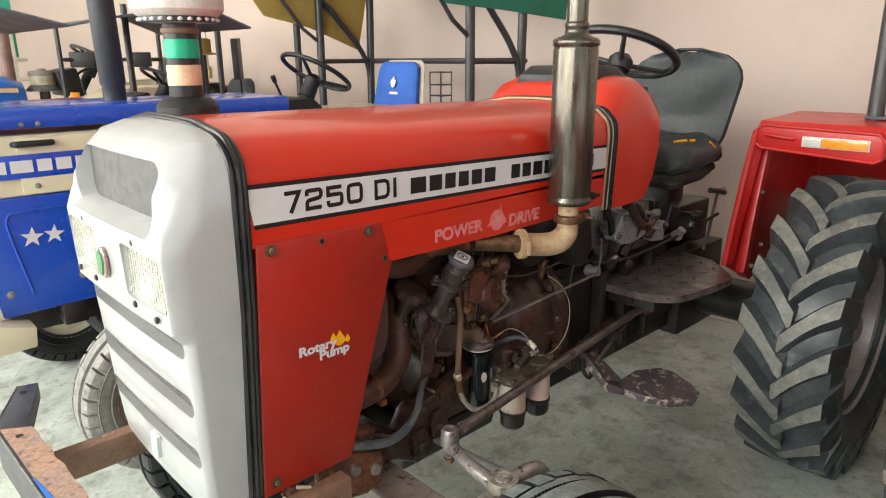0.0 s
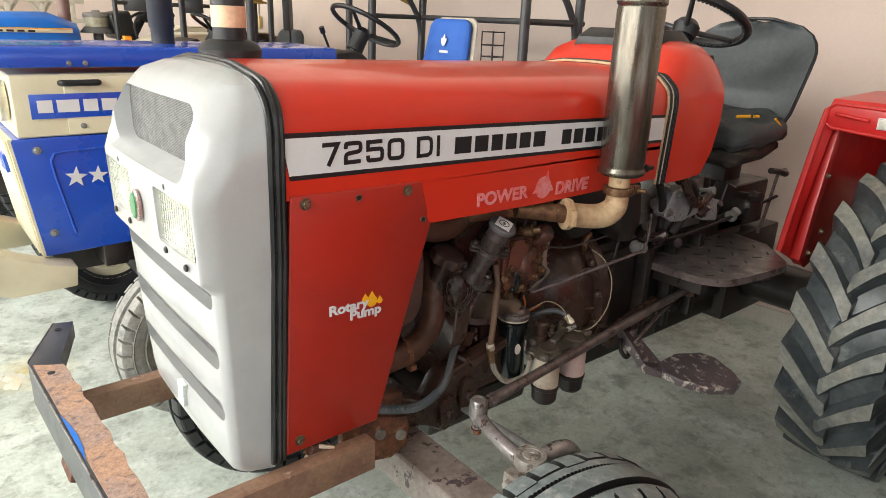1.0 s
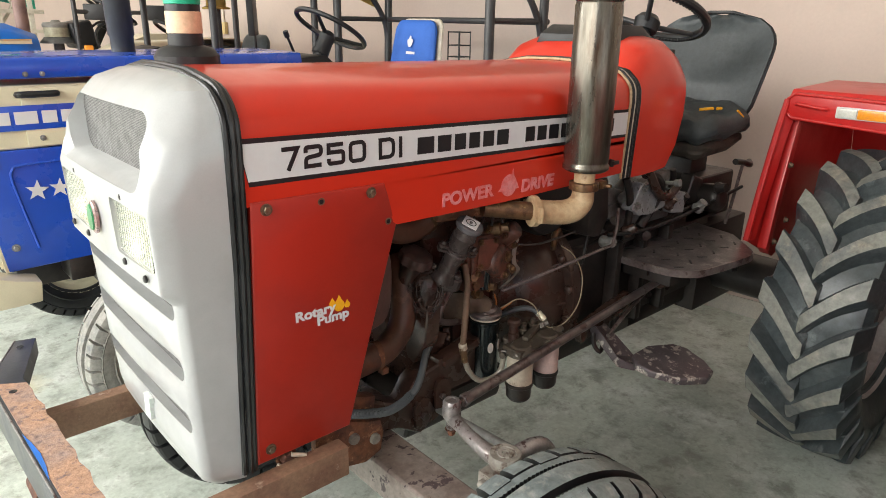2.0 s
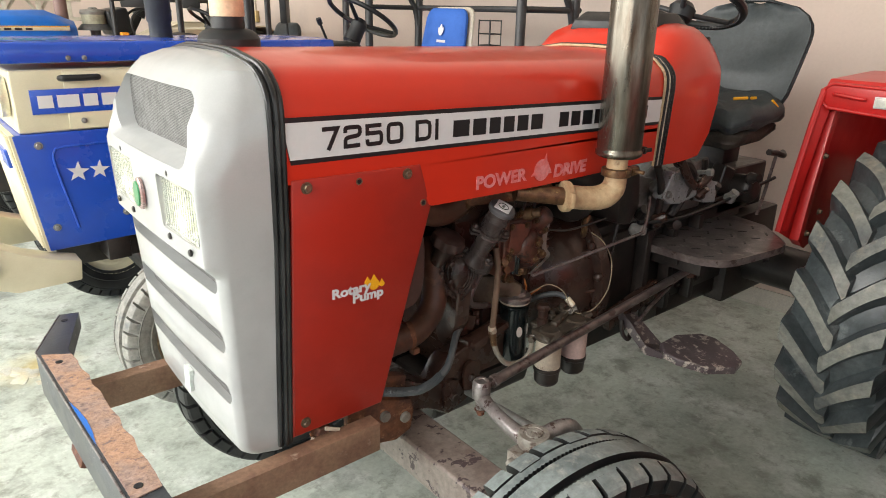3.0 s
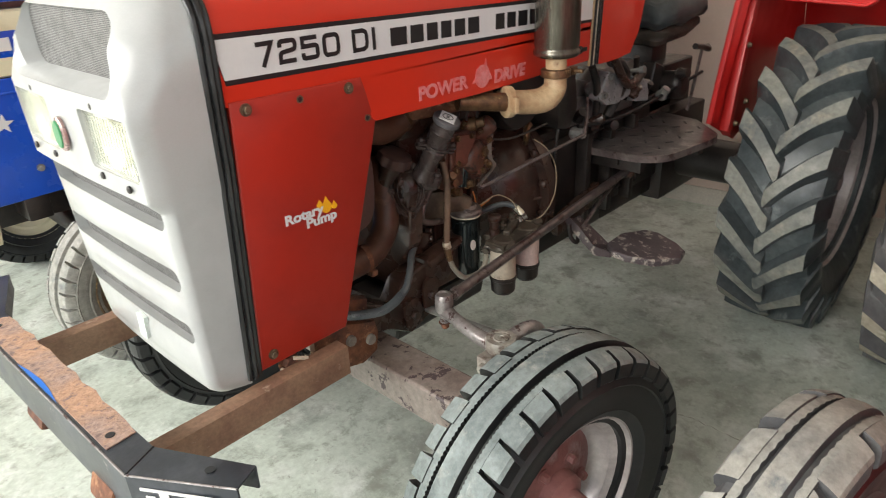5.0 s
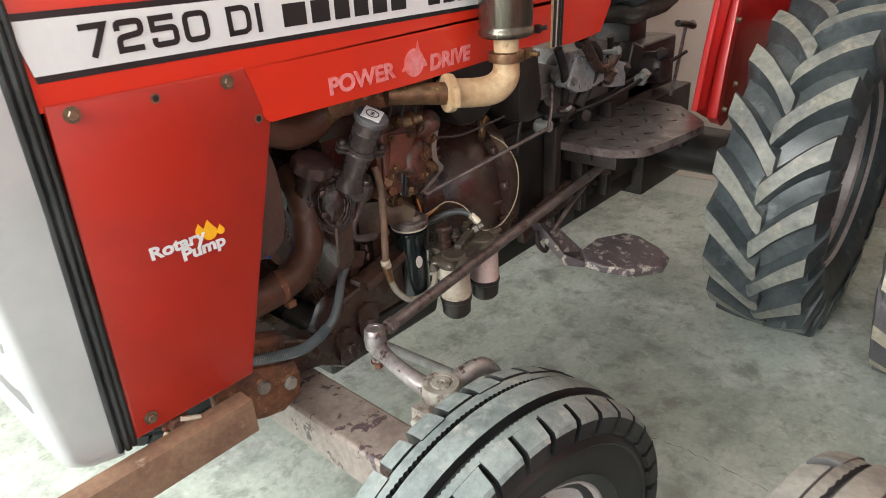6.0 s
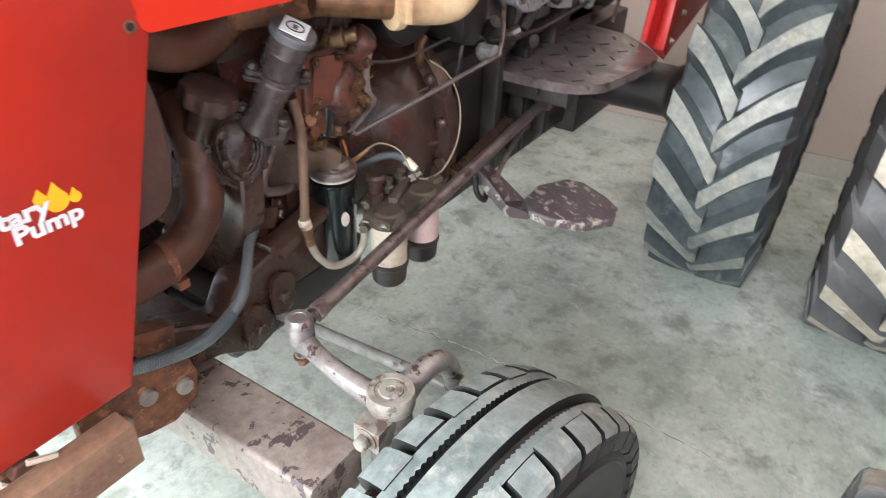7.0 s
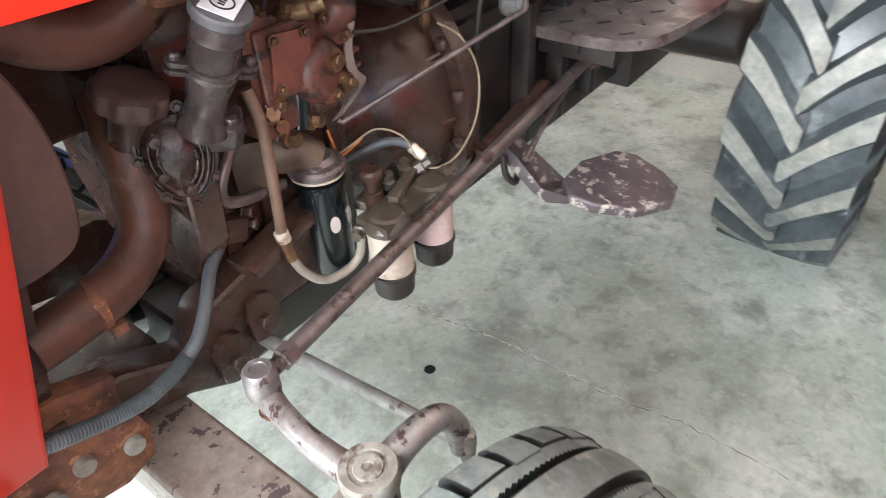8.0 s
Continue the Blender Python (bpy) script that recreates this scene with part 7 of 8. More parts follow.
part("steering_box", b, DARK_IRON, red, "dark steering box under the cowl", bevel=0.02)


# ---- the neighbouring tractors ----
def star(bm, cx, cz, r, y0, y1):
    prism(bm, [(cx + (r if k % 2 == 0 else r * 0.4) * math.sin(math.pi * k / 5 + 0.12), cz + (r if k % 2 == 0 else r * 0.4) * math.cos(math.pi * k / 5 + 0.12)) for k in range(10)], "xz", y0, y1)


def steering(owner, centre, normal, r=0.2, thick=0.014):
    n = Vector(normal).normalized()
    u = n.cross(Vector((0, 1, 0))).normalized()
    v = n.cross(u)
    c = Vector(centre)
    b = B()
    tube(b, [c + (u * math.cos(a) + v * math.sin(a)) * r for a in (2 * math.pi * k / 40 for k in range(40))], thick, seg=8, smooth=False, closed=True)
    w = part("steering_wheel", b, PLASTIC, owner, "black steering wheel")
    for a0 in (30, 150, 270):
        b = B()
        a = radians(a0)
        rod(b, c - n * 0.05, c + (u * math.cos(a) + v * math.sin(a)) * r * 0.97, 0.013, 0.01, 8)
        part("spoke", b, PLASTIC, w)
    b = B()
    lathe(b, [(0.05, -0.16), (0.045, -0.08), (0.05, -0.05), (0.03, -0.02), (0.0, -0.015)], c, n, 20)
    rod(b, c - n * 0.12, c - n * 0.34, 0.03)
    part("column", b, PLASTIC, w)


def chassis(owner, x0, x1, cy, mat, z=0.62, rear=2.3):
    b = B()
    slab(b, ((x0 + x1) / 2, cy, z), (x1 - x0, 0.3, 0.3))
    part("engine_and_gearbox", b, mat, owner, "dark engine and gearbox case", bevel=0.03, segs=3)
    b = B()
    rod(b, (rear, cy - 0.62, 0.66), (rear, cy + 0.62, 0.66), 0.09, seg=20)
    part("rear_axle", b, mat, owner)


def fender_box(owner, x, cy, s, mat, z=1.3, half=0.2, off=0.66):
    b = B()
    pts = []
    for k in range(9):
        a = radians(200 - 20 * k)
        pts.append((x + 0.74 * math.cos(a), 0.64 + 0.74 * math.sin(a)))
    inner = [(x + (px - x) * 0.985, 0.64 + (pz - 0.64) * 0.985) for px, pz in pts]
    prism(b, pts + list(reversed(inner)), "xz", cy + s * (off - half), cy + s * (off + half))
    prism(b, pts, "xz", cy + s * (off - half), cy + s * (off - half + 0.006))
    return part("fender", b, mat, owner, bevel=0.004)


# blue and ivory tractor next to the red one
BY = 2.0
NS = BY - 0.3
blue = thing("tractor", "blue and ivory tractor under an ochre and green canopy", "tractor", "parked tractors", at=(0, 0, 0))
b = B()
loft(b, [[Vector((x, BY + s * y, z)) for s, y, z in ((-1, 0.312, 1.449), (-1, 0.316, 1.49), (-1, 0.306, 1.529), (-1, 0.2, 1.534), (1, 0.2, 1.534), (1, 0.306, 1.529), (1, 0.316, 1.49), (1, 0.312, 1.449))] for x in (-0.205, -0.19, 0.5, 1.34)])
bh = part("hood", b, BLUE, blue, "royal blue hood top", bevel=0.012, segs=3)
b = B()
slab(b, (0.58, BY, 1.345), (1.48, 0.592, 0.252))
upper = part("hood_side", b, IVORY, blue, "ivory hood side panels", bevel=0.014, segs=3)
b = B()
slab(b, (0.43, NS - 0.001, 1.345), (0.8, 0.012, 0.236))
door = part("side_door", b, IVORY, blue, "ivory removable side panel", bevel=0.003)
for x, z in ((0.06, 1.438), (0.75, 1.43), (0.085, 1.26)):
    b = B()
    hexbolt(b, (x, NS - 0.0075, z), (0, -1, 0), 0.008, 0.006)
    part("bolt", b, GREY_IRON, door)
b = B()
tube(b, [(0.02, NS - 0.006, 1.436), (0.024, NS - 0.03, 1.438), (0.05, NS - 0.034, 1.438), (0.13, NS - 0.034, 1.438), (0.156, NS - 0.03, 1.438), (0.16, NS - 0.006, 1.436)], 0.013, seg=8)
part("panel_handle", b, PLASTIC, door, "black pull handle")
for x in (0.1, 0.16):
    b = B()
    hexbolt(b, (x - 0.01, BY - 0.315, 1.467), (0, -1, 0), 0.007, 0.006)
    part("bolt", b, GREY_IRON, bh)
b = B()
slab(b, (0.16, NS - 0.0085, 1.345), (0.52, 0.003, 0.098))
part("name_plate", b, BLUE, door, "blue plate with white bars", bevel=0.001)
x = -0.075
for wd in (0.055, 0.082, 0.055, 0.06, 0.055, 0.04):
    b = B()
    slab(b, (x + wd / 2, NS - 0.0115, 1.345), (wd, 0.003, 0.05))
    part("name_bar", b, WHITE_DECAL, door)
    x += wd + 0.016
b = B()
loft(b, [[(-0.19, y, 1.218), (0.56, y, 1.218), (0.56, y, 0.73), (-0.128, y, 0.712)] for y in (NS - 0.004, BY + 0.304)])
lower = part("lower_panel", b, BLUE, blue, "royal blue lower side panel", bevel=0.01, segs=3)
b = B()
tube(b, [(0.0, NS - 0.004, 0.8), (-0.05, NS - 0.005, 1.08), (-0.045, NS - 0.005, 1.14), (-0.02, NS - 0.005, 1.155), (0.1, NS - 0.005, 1.16), (0.5, NS - 0.004, 1.17)], 0.006, seg=8)
part("pressed_bead", b, BLUE, lower)
for cx, r in ((0.03, 0.046), (0.115, 0.042)):
    b = B()
    star(b, cx, 1.045, r, NS - 0.0075, NS - 0.0042)
    part("star", b, WHITE_DECAL, lower, "white star sticker")
for x, z in ((-0.1, 1.17), (-0.085, 0.815), (0.2, 0.84)):
    b = B()
    hexbolt(b, (x, NS - 0.005, z), (0, -1, 0), 0.011, 0.008)
    part("bolt", b, GREY_IRON, lower)
for ob in (upper, door, lower):
    for piece in (ob, *ob.children):
        piece.data.transform(Matrix.Translation((0.03, 0, -0.048)))
for k in range(15):
    y = BY - 0.26 + 0.52 * k / 14
    b = B()
    rod(b, (-0.172, y, 1.165), (-0.108, y, 0.675), 0.009, seg=8)
    part("grille_bar", b, IVORY, blue)
b = B()
prism(b, [(-0.168, 1.172), (-0.15, 1.172), (-0.088, 0.664), (-0.106, 0.664)], "xz", BY - 0.302, BY + 0.302)
part("grille_back", b, IVORY, blue, "ivory grille frame")
b = B()
slab(b, (-0.172, BY, 1.06), (0.014, 0.42, 0.075), (0, -7, 0))
part("grille_plate", b, BLUE, blue, "blue plate on the grille", bevel=0.002)
for k in range(6):
    b = B()
    slab(b, (-0.181, BY - 0.1 + 0.04 * k, 1.06), (0.006, 0.028, 0.04), (0, -7, 0))
    part("name_bar", b, WHITE_DECAL, blue)
for y in (BY - 0.2, BY + 0.2, BY - 0.08, BY + 0.08):
    b = B()
    lathe(b, [(0.062, 0), (0.066, 0.01), (0.066, 0.03), (0.058, 0.034)], (0, 0, 0), (-1, 0, 0), 28)
    move(b, Matrix.Translation((-0.135, y, 1.315)) @ Matrix.Diagonal((1, 0.85, 1.25, 1)))
    hl = part("headlight", b, CHROME_BRIGHT, blue, "round chrome headlight")
    b = B()
    lathe(b, [(0.058, 0.0), (0.05, 0.014), (0.03, 0.022), (0.0, 0.025)], (0, 0, 0), (-1, 0, 0), 28)
    move(b, Matrix.Translation((-0.168, y, 1.315)) @ Matrix.Diagonal((1, 0.85, 1.25, 1)))
    part("lens", b, CLEAR_LENS, hl)
# ivory front carrier
b = B()
prism(b, [(-0.45, 0.66), (-0.32, 0.57), (-0.25, 0.543), (-0.01, 0.547), (0.0, 0.635), (-0.09, 0.658), (-0.2, 0.7), (-0.31, 0.76), (-0.45, 0.76)], "xz", BY - 0.41, BY - 0.28)
part("carrier_arm", b, IVORY, blue, "ivory front carrier arm", bevel=0.01)
b = B()
prism(b, [(-0.45, 0.66), (-0.32, 0.57), (-0.25, 0.543), (-0.01, 0.547), (0.0, 0.635), (-0.09, 0.658), (-0.2, 0.7), (-0.31, 0.76), (-0.45, 0.76)], "xz", BY + 0.28, BY + 0.41)
part("carrier_arm", b, IVORY, blue, bevel=0.01)
b = B()
slab(b, (-0.41, BY, 0.715), (0.2, 0.86, 0.18))
car = part("front_carrier", b, IVORY, blue, "ivory front weight carrier", bevel=0.02, segs=3)
b = B()
slab(b, (-0.41, BY, 0.665), (0.206, 0.866, 0.028))
part("blue_band", b, BLUE, car, "blue painted band")
b = B()
rod(b, (0.37, BY - 0.7, 0.42), (0.37, BY + 0.7, 0.42), 0.05, seg=16)
slab(b, (0.2, BY, 0.62), (0.5, 0.26, 0.2))
slab(b, (0.18, BY - 0.2, 0.64), (0.1, 0.2, 0.14))
part("front_axle", b, DARK_IRON, blue, "dark front axle", bevel=0.01)
wheel(blue, "front_wheel", pose(0.37, 1.25, 0.36, 0, 0, 3), "rib", 0.36, 0.17, 0.215, RUSTY_RIM, BEIGE_TREAD, BEIGE_TREAD, nuts=5)
wheel(blue, "front_wheel", pose(0.37, 2.72, 0.36, 0, 0, 3), "rib", 0.36, 0.17, 0.215, IVORY, TYRE_DARK, TYRE_DARK, outer=1, nuts=5)
for s in (-1, 1):
    wheel(blue, "rear_wheel", pose(2.33, BY + s * 0.66, 0.68, 0, 11, 0), "lug", 0.68, 0.38, 0.36, IVORY, TYRE, LUG, outer=s, n=17, slant=-1)
    fender_box(blue, 2.33, BY, s, BLUE)
chassis(blue, 0.4, 2.4, BY, DARK_IRON)
b = B()
slab(b, (1.0, BY, 0.95), (0.9, 0.34, 0.5))
part("engine_block", b, DARK_IRON, blue, bevel=0.03)
b = B()
lathe(b, [(0.052, 0), (0.052, 0.1), (0.058, 0.11), (0.058, 0.75), (0.05, 0.76), (0.045, 0.95)], (0.57, BY, 1.5), (-0.02, 0, 1), 28)
part("exhaust_pipe", b, material("dark_grey_steel", (0.04, 0.044, 0.048), (0.065, 0.07, 0.075), rough=0.45, metal=0.3, scale=8, bump=0.15, fine=60, stretch=(1, 1, 0.3)), blue, "dark grey exhaust pipe")
b = B()
loft(b, [[Vector((x, BY + y, z)) for y, z in ((-0.22, 1.4), (-0.2, z1), (0.2, z1), (0.22, 1.4))] for x, z1 in ((1.3, 1.44), (1.4, 1.5), (1.56, 1.51), (1.62, 1.46))])
part("dashboard", b, PLASTIC, blue, "black dashboard", bevel=0.02)
b = B()
rod(b, (1.42, BY - 0.12, 1.49), (1.36, BY - 0.14, 1.6), 0.007, seg=8)
rod(b, (1.36, BY - 0.14, 1.6), (1.345, BY - 0.145, 1.63), 0.014, seg=8)
part("hand_lever", b, PLASTIC, blue, "black hand lever")
b = B()
slab(b, (1.3, BY - 0.2, 1.47), (0.06, 0.05, 0.05))
part("switch_box", b, PLASTIC, blue, bevel=0.01)
steering(blue, (1.72, BY, 1.64), (0.5, 0, 0.86), 0.21)
b = B()
slab(b, (1.95, BY, 1.36), (0.6, 0.5, 0.14))
part("tank_top", b, IVORY, blue, "ivory console", bevel=0.03, segs=3)
b = B()
cushion(b, round_outline((2.36, BY, 1.5), (0, 1, 0), (0.17, 0, 0.985), 0.21, 0.19, 0.07, 0.9), (-0.985, 0, 0.17), 0.05, 0.015)
part("seat_back", b, BLUE_CLOTH, blue, "blue cloth seat back")
b = B()
cushion(b, round_outline((2.4, BY, 1.5), (0, 1, 0), (0.17, 0, 0.985), 0.222, 0.2, 0.07, 0.9), (-0.985, 0, 0.17), 0.035, 0.0)
part("seat_shell", b, OFF_WHITE, blue, "cream seat shell")
b = B()
cushion(b, round_outline((2.15, BY, 1.26), (0, 1, 0), (1, 0, 0.05), 0.21, 0.2, 0.07), (0, 0, 1), 0.08, 0.01)
part("seat_cushion", b, BLUE_CLOTH, blue)
for dy, h, tilt in ((0, 0.085, 0), (-0.032, 0.066, 24), (0.032, 0.066, -24)):
    b = B()
    m = Matrix.Translation((2.287, BY - 0.02, 1.535)) @ pose(0, 0, 0, 0, 9, 0) @ pose(0, 0, 0, tilt, 0, 0)
    bmesh.ops.create_icosphere(b, subdivisions=2, radius=1.0, matrix=m @ Matrix.Translation((0, 0, h * 0.42)) @ Matrix.Diagonal((0.003, 0.013, h * 0.42, 1)))
    part("emblem_leaf", b, WHITE_DECAL, blue, "white leaf of a seat emblem")
b = B()
slab(b, (2.294, BY - 0.02, 1.5), (0.004, 0.085, 0.016), (0, 9, 0))
part("emblem_bar", b, WHITE_DECAL, blue)
b = B()
for zz in (1.48, 1.55, 1.63):
    tube(b, [(2.5, BY - 0.25, zz), (2.6, BY - 0.25, zz), (2.6, BY - 0.15, zz), (2.5, BY - 0.15, zz), (2.5, BY - 0.25, zz)], 0.004, seg=6, smooth=False)
for xx, yy in ((2.5, -0.25), (2.6, -0.25), (2.6, -0.15), (2.5, -0.15)):
    rod(b, (xx, BY + yy, 1.4), (xx, BY + yy, 1.635), 0.004, seg=6)
part("wire_basket", b, TUBE_BLACK, blue, "small black wire basket")
# folding canopy
for s, y in ((-1, 1.25), (1, 2.75)):
    for x0, x1, z0 in ((2.26, 2.26, 1.3), (2.7, 2.72, 1.3)):
        b = B()
        rod(b, (x0, y, z0), (x1, y, 2.3), 0.028, seg=14)
        part("canopy_post", b, TUBE_BLACK, blue, "dark steel canopy post")
    b = B()
    rod(b, (2.26, y, 1.7), (2.75, y, 1.7), 0.017, seg=10)
    part("canopy_rail", b, TUBE_BLACK, blue)
    b = B()
    tube(b, [(1.95, y, 2.12), (2.12, y, 1.92), (2.25, y, 1.83)], 0.013, seg=8, smooth=False)
    part("canopy_strut", b, TUBE_BLACK, blue)
    b = B()
    tube(b, [(2.1, y, 2.2), (2.3, y, 2.1), (2.45, y, 1.96), (2.6, y, 1.8), (2.68, y, 1.66), (2.7, y, 1.5)], 0.02, seg=10)
    part("canopy_hoop", b, TUBE_BLACK, blue)
b = B()
rod(b, (2.7, 1.25, 1.7), (2.7, 2.75, 1.7), 0.02, seg=10)
part("canopy_crossbar", b, TUBE_BLACK, blue)
for y, z0, mt, nm, pts in ((2.78, 0, OCHRE, "ochre canvas flap", [(1.72, 2.16), (1.84, 2.0), (2.2, 1.93), (2.62, 1.78), (2.72, 2.2), (2.6, 2.38), (1.9, 2.38)]), (1.22, 0, GREEN_CANVAS, "green canvas flap", [(1.95, 2.06), (2.05, 2.0), (2.5, 1.985), (3.1, 1.95), (3.12, 2.1), (3.0, 2.38), (2.0, 2.38)])):
    b = B()
    prism(b, pts, "xz", y, y + 0.01)
    part("canopy_flap", b, mt, blue, nm)
b = B()
prism(b, [(1.85, 2.38), (3.05, 2.38), (3.05, 2.4), (1.85, 2.4)], "xz", 1.22, 2.79)
part("canopy_top", b, GREEN_CANVAS, blue, "green canvas canopy top", bevel=0.005)


def far_tractor(name_label, at, hood, accent, fend, rimmat, seatmat, slots=True):
    """A tractor seen behind the others: hood, grille, wheels, fenders, seat and steering wheel."""
    o = thing("tractor", name_label, "tractor", "parked tractors", at=at)
    b = B()
    loft(b, [[Vector((x, s * y, z)) for s, y, z in ((-1, w, 0.85), (-1, w, zt - 0.12), (-1, w - 0.03, zt - 0.04), (-1, w - 0.1, zt), (1, w - 0.1, zt), (1, w - 0.03, zt - 0.04), (1, w, zt - 0.12), (1, w, 0.85))] for x, w, zt in ((0.0, 0.25, 1.36), (0.03, 0.27, 1.4), (0.6, 0.28, 1.45), (1.05, 0.28, 1.46), (1.3, 0.24, 1.38))])
    part("hood", b, hood, o, bevel=0.012, segs=3)
    b = B()
    slab(b, (0.65, -0.283, 1.2), (1.2, 0.01, 0.09))
    st_ = part("side_stripe", b, accent, o, bevel=0.001)
    x = 0.12
    for wd in (0.05, 0.05, 0.07, 0.0, 0.05, 0.05, 0.04, 0.04, 0.05, 0.05, 0.05):
        if wd:
            b = B()
            slab(b, (x + wd / 2, -0.2895, 1.2), (wd, 0.003, 0.045))
            part("name_bar", b, BLACK_DECAL, o)
        x += (wd or 0.04) + 0.014
    if slots:
        for k in range(7):
            b = B()
            slab(b, (-0.004, 0, 1.28 - 0.075 * k), (0.02, 0.4, 0.03))
            part("grille_slot", b, DARK_IRON, o)
            b = B()
            slab(b, (0.12, -0.276, 1.28 - 0.075 * k), (0.14, 0.02, 0.03))
            part("side_slot", b, DARK_IRON, o)
    b = B()
    slab(b, (0.55, 0, 0.7), (1.3, 0.3, 0.4))
    part("engine_block", b, DARK_IRON, o, bevel=0.03)
    chassis(o, 0.3, 2.3, 0, DARK_IRON, rear=2.2)
    b = B()
    rod(b, (0.5, -0.55, 0.45), (0.5, 0.55, 0.45), 0.05)
    part("front_axle", b, DARK_IRON, o)
    for s in (-1, 1):
        wheel(o, "front_wheel", pose(0.5, s * 0.62, 0.37), "rib", 0.37, 0.19, 0.205, rimmat, TYRE_DARK, TYRE_DARK, outer=s, nuts=5)
        wheel(o, "rear_wheel", pose(2.2, s * 0.66, 0.66, 0, 5, 0), "lug", 0.66, 0.36, 0.35, rimmat, TYRE, LUG, outer=s, n=17, slant=-1)
        fender_box(o, 2.2, 0, s, fend, off=0.66)
    b = B()
    slab(b, (1.38, 0, 1.38), (0.16, 0.4, 0.2), (0, -12, 0))
    part("dashboard", b, PLASTIC, o, bevel=0.03, segs=3)
    steering(o, (1.65, 0, 1.56), (0.5, 0, 0.86), 0.2)
    b = B()
    cushion(b, round_outline((2.25, 0, 1.36), (0, 1, 0), (0.2, 0, 0.98), 0.22, 0.2, 0.09, 0.9), (-0.98, 0, 0.2), 0.06, 0.02)
    part("seat_back", b, seatmat, o)
    b = B()
    cushion(b, round_outline((2.02, 0, 1.13), (0, 1, 0), (1, 0, 0.05), 0.21, 0.2, 0.07), (0, 0, 1), 0.08, 0.01)
    part("seat_cushion", b, seatmat, o)
    b = B()
    slab(b, (2.1, 0, 1.0), (0.25, 0.25, 0.3))
    part("seat_base", b, DARK_IRON, o, bevel=0.02)
    return o


redt = far_tractor("red tractor with slotted grille and grey canopy, parked on cement", (-0.12, 3.75, 0), material("pinkish_red_paint", (0.62, 0.03, 0.04), (0.55, 0.025, 0.035), rough=0.3, coat=0.4), WHITE_DECAL, RED, RED, SEAT)
b = B()
rod(b, (1.85, -0.2, 1.2), (1.85, -0.2, 1.76), 0.03, seg=14)
part("pre_cleaner_pipe", b, TUBE_BLACK, redt, "black air pipe")
b = B()
lathe(b, [(0.1, 0), (0.1, 0.012), (0.07, 0.02), (0.07, 0.11), (0.05, 0.12), (0.0, 0.12)], (1.85, -0.2, 1.75), (0, 0, 1), 24)
part("pre_cleaner", b, OCHRE, redt, "dusty yellow pre-cleaner bowl")
b = B()
slab(b, (2.08, -0.3, 1.72), (0.05, 0.12, 0.3), (4, 0, -40))
rod(b, (2.1, -0.3, 1.3), (2.09, -0.3, 1.66), 0.01, seg=8)
part("mirror", b, PLASTIC, redt, "black side mirror on a stalk", bevel=0.01)
for dy, h, tilt in ((0, 0.07, 0), (-0.03, 0.055, 24), (0.03, 0.055, -24)):
    b = B()
    m = Matrix.Translation((2.168, dy * 0.3, 1.4)) @ pose(0, 0, 0, 0, 11, 0) @ pose(0, 0, 0, tilt, 0, 0)
    bmesh.ops.create_icosphere(b, subdivisions=2, radius=1.0, matrix=m @ Matrix.Translation((0, 0, h * 0.4)) @ Matrix.Diagonal((0.003, 0.012, h * 0.42, 1)))
    part("emblem_leaf", b, WHITE_DECAL, redt)
for x, y in ((1.62, -0.66), (2.4, -0.66), (1.62, 0.66), (2.4, 0.66)):
    b = B()
    rod(b, (x, y, 1.2), (x, y, 2.15), 0.026, seg=12)
    part("canopy_post", b, TUBE_BLACK, redt, "dark steel canopy post")
b = B()
loft(b, [[Vector((x, s * 0.8, z + t)) for s, t in ((-1, 0), (1, 0), (1, 0.012), (-1, 0.012))] for x, z in ((0.1, 2.04), (0.45, 1.99), (0.8, 1.905), (1.1, 1.97), (1.62, 2.05), (1.95, 1.92))])
part("canopy_top", b, GREY_CANVAS, redt, "sagging grey canvas canopy")
b = B()
tube(b, [(1.2, -0.66, 2.1), (1.4, -0.66, 2.0), (1.6, -0.66, 1.88)], 0.016, seg=8, smooth=False)
part("canopy_strut", b, TUBE_BLACK, redt)

nh = far_tractor("light blue tractor with ivory fenders and work lamps, parked on cement", (-0.3, 5.35, 0), BLUE_LIGHT, WHITE_DECAL, IVORY, IVORY, SEAT, slots=False)
for piece in nh.children_recursive:
    short = 0.9 if piece.name.startswith(("hood", "side_stripe", "name_bar")) else 1.11
    piece.data.transform(Matrix.Diagonal((short, 1.0, 1.11, 1)))
b = B()
lathe(b, [(0.02, 0), (0.022, 0.08), (0.05, 0.09), (0.052, 0.7), (0.04, 0.72)], (1.1, -0.05, 1.4), (0, 0, 1), 24)
part("exhaust_pipe", b, material("brown_exhaust", (0.2, 0.12, 0.1), (0.15, 0.09, 0.08), rough=0.6, scale=10, bump=0.2), nh, "brown painted exhaust muffler")
b = B()
lathe(b, [(0.042, -0.16), (0.042, 0), (0.143, 0.0), (0.14, 0.012), (0.105, 0.05), (0.09, 0.055)], (1.35, -0.05, 1.458), (0, 0, 1), 28)
pc = part("pre_cleaner", b, material("dusty_black_plastic", (0.1, 0.1, 0.095), (0.07, 0.07, 0.068), rough=0.5, scale=14), nh, "dusty pre-cleaner with a broad brim")
b = B()
lathe(b, [(0.095, 0.0), (0.1, 0.004), (0.103, 0.08), (0.095, 0.085)], (1.35, -0.05, 1.508), (0, 0, 1), 28)
part("bowl", b, material("dusty_olive_plastic", (0.42, 0.4, 0.28), (0.3, 0.28, 0.2), rough=0.4, scale=14), pc, "dusty yellowed clear bowl")
b = B()
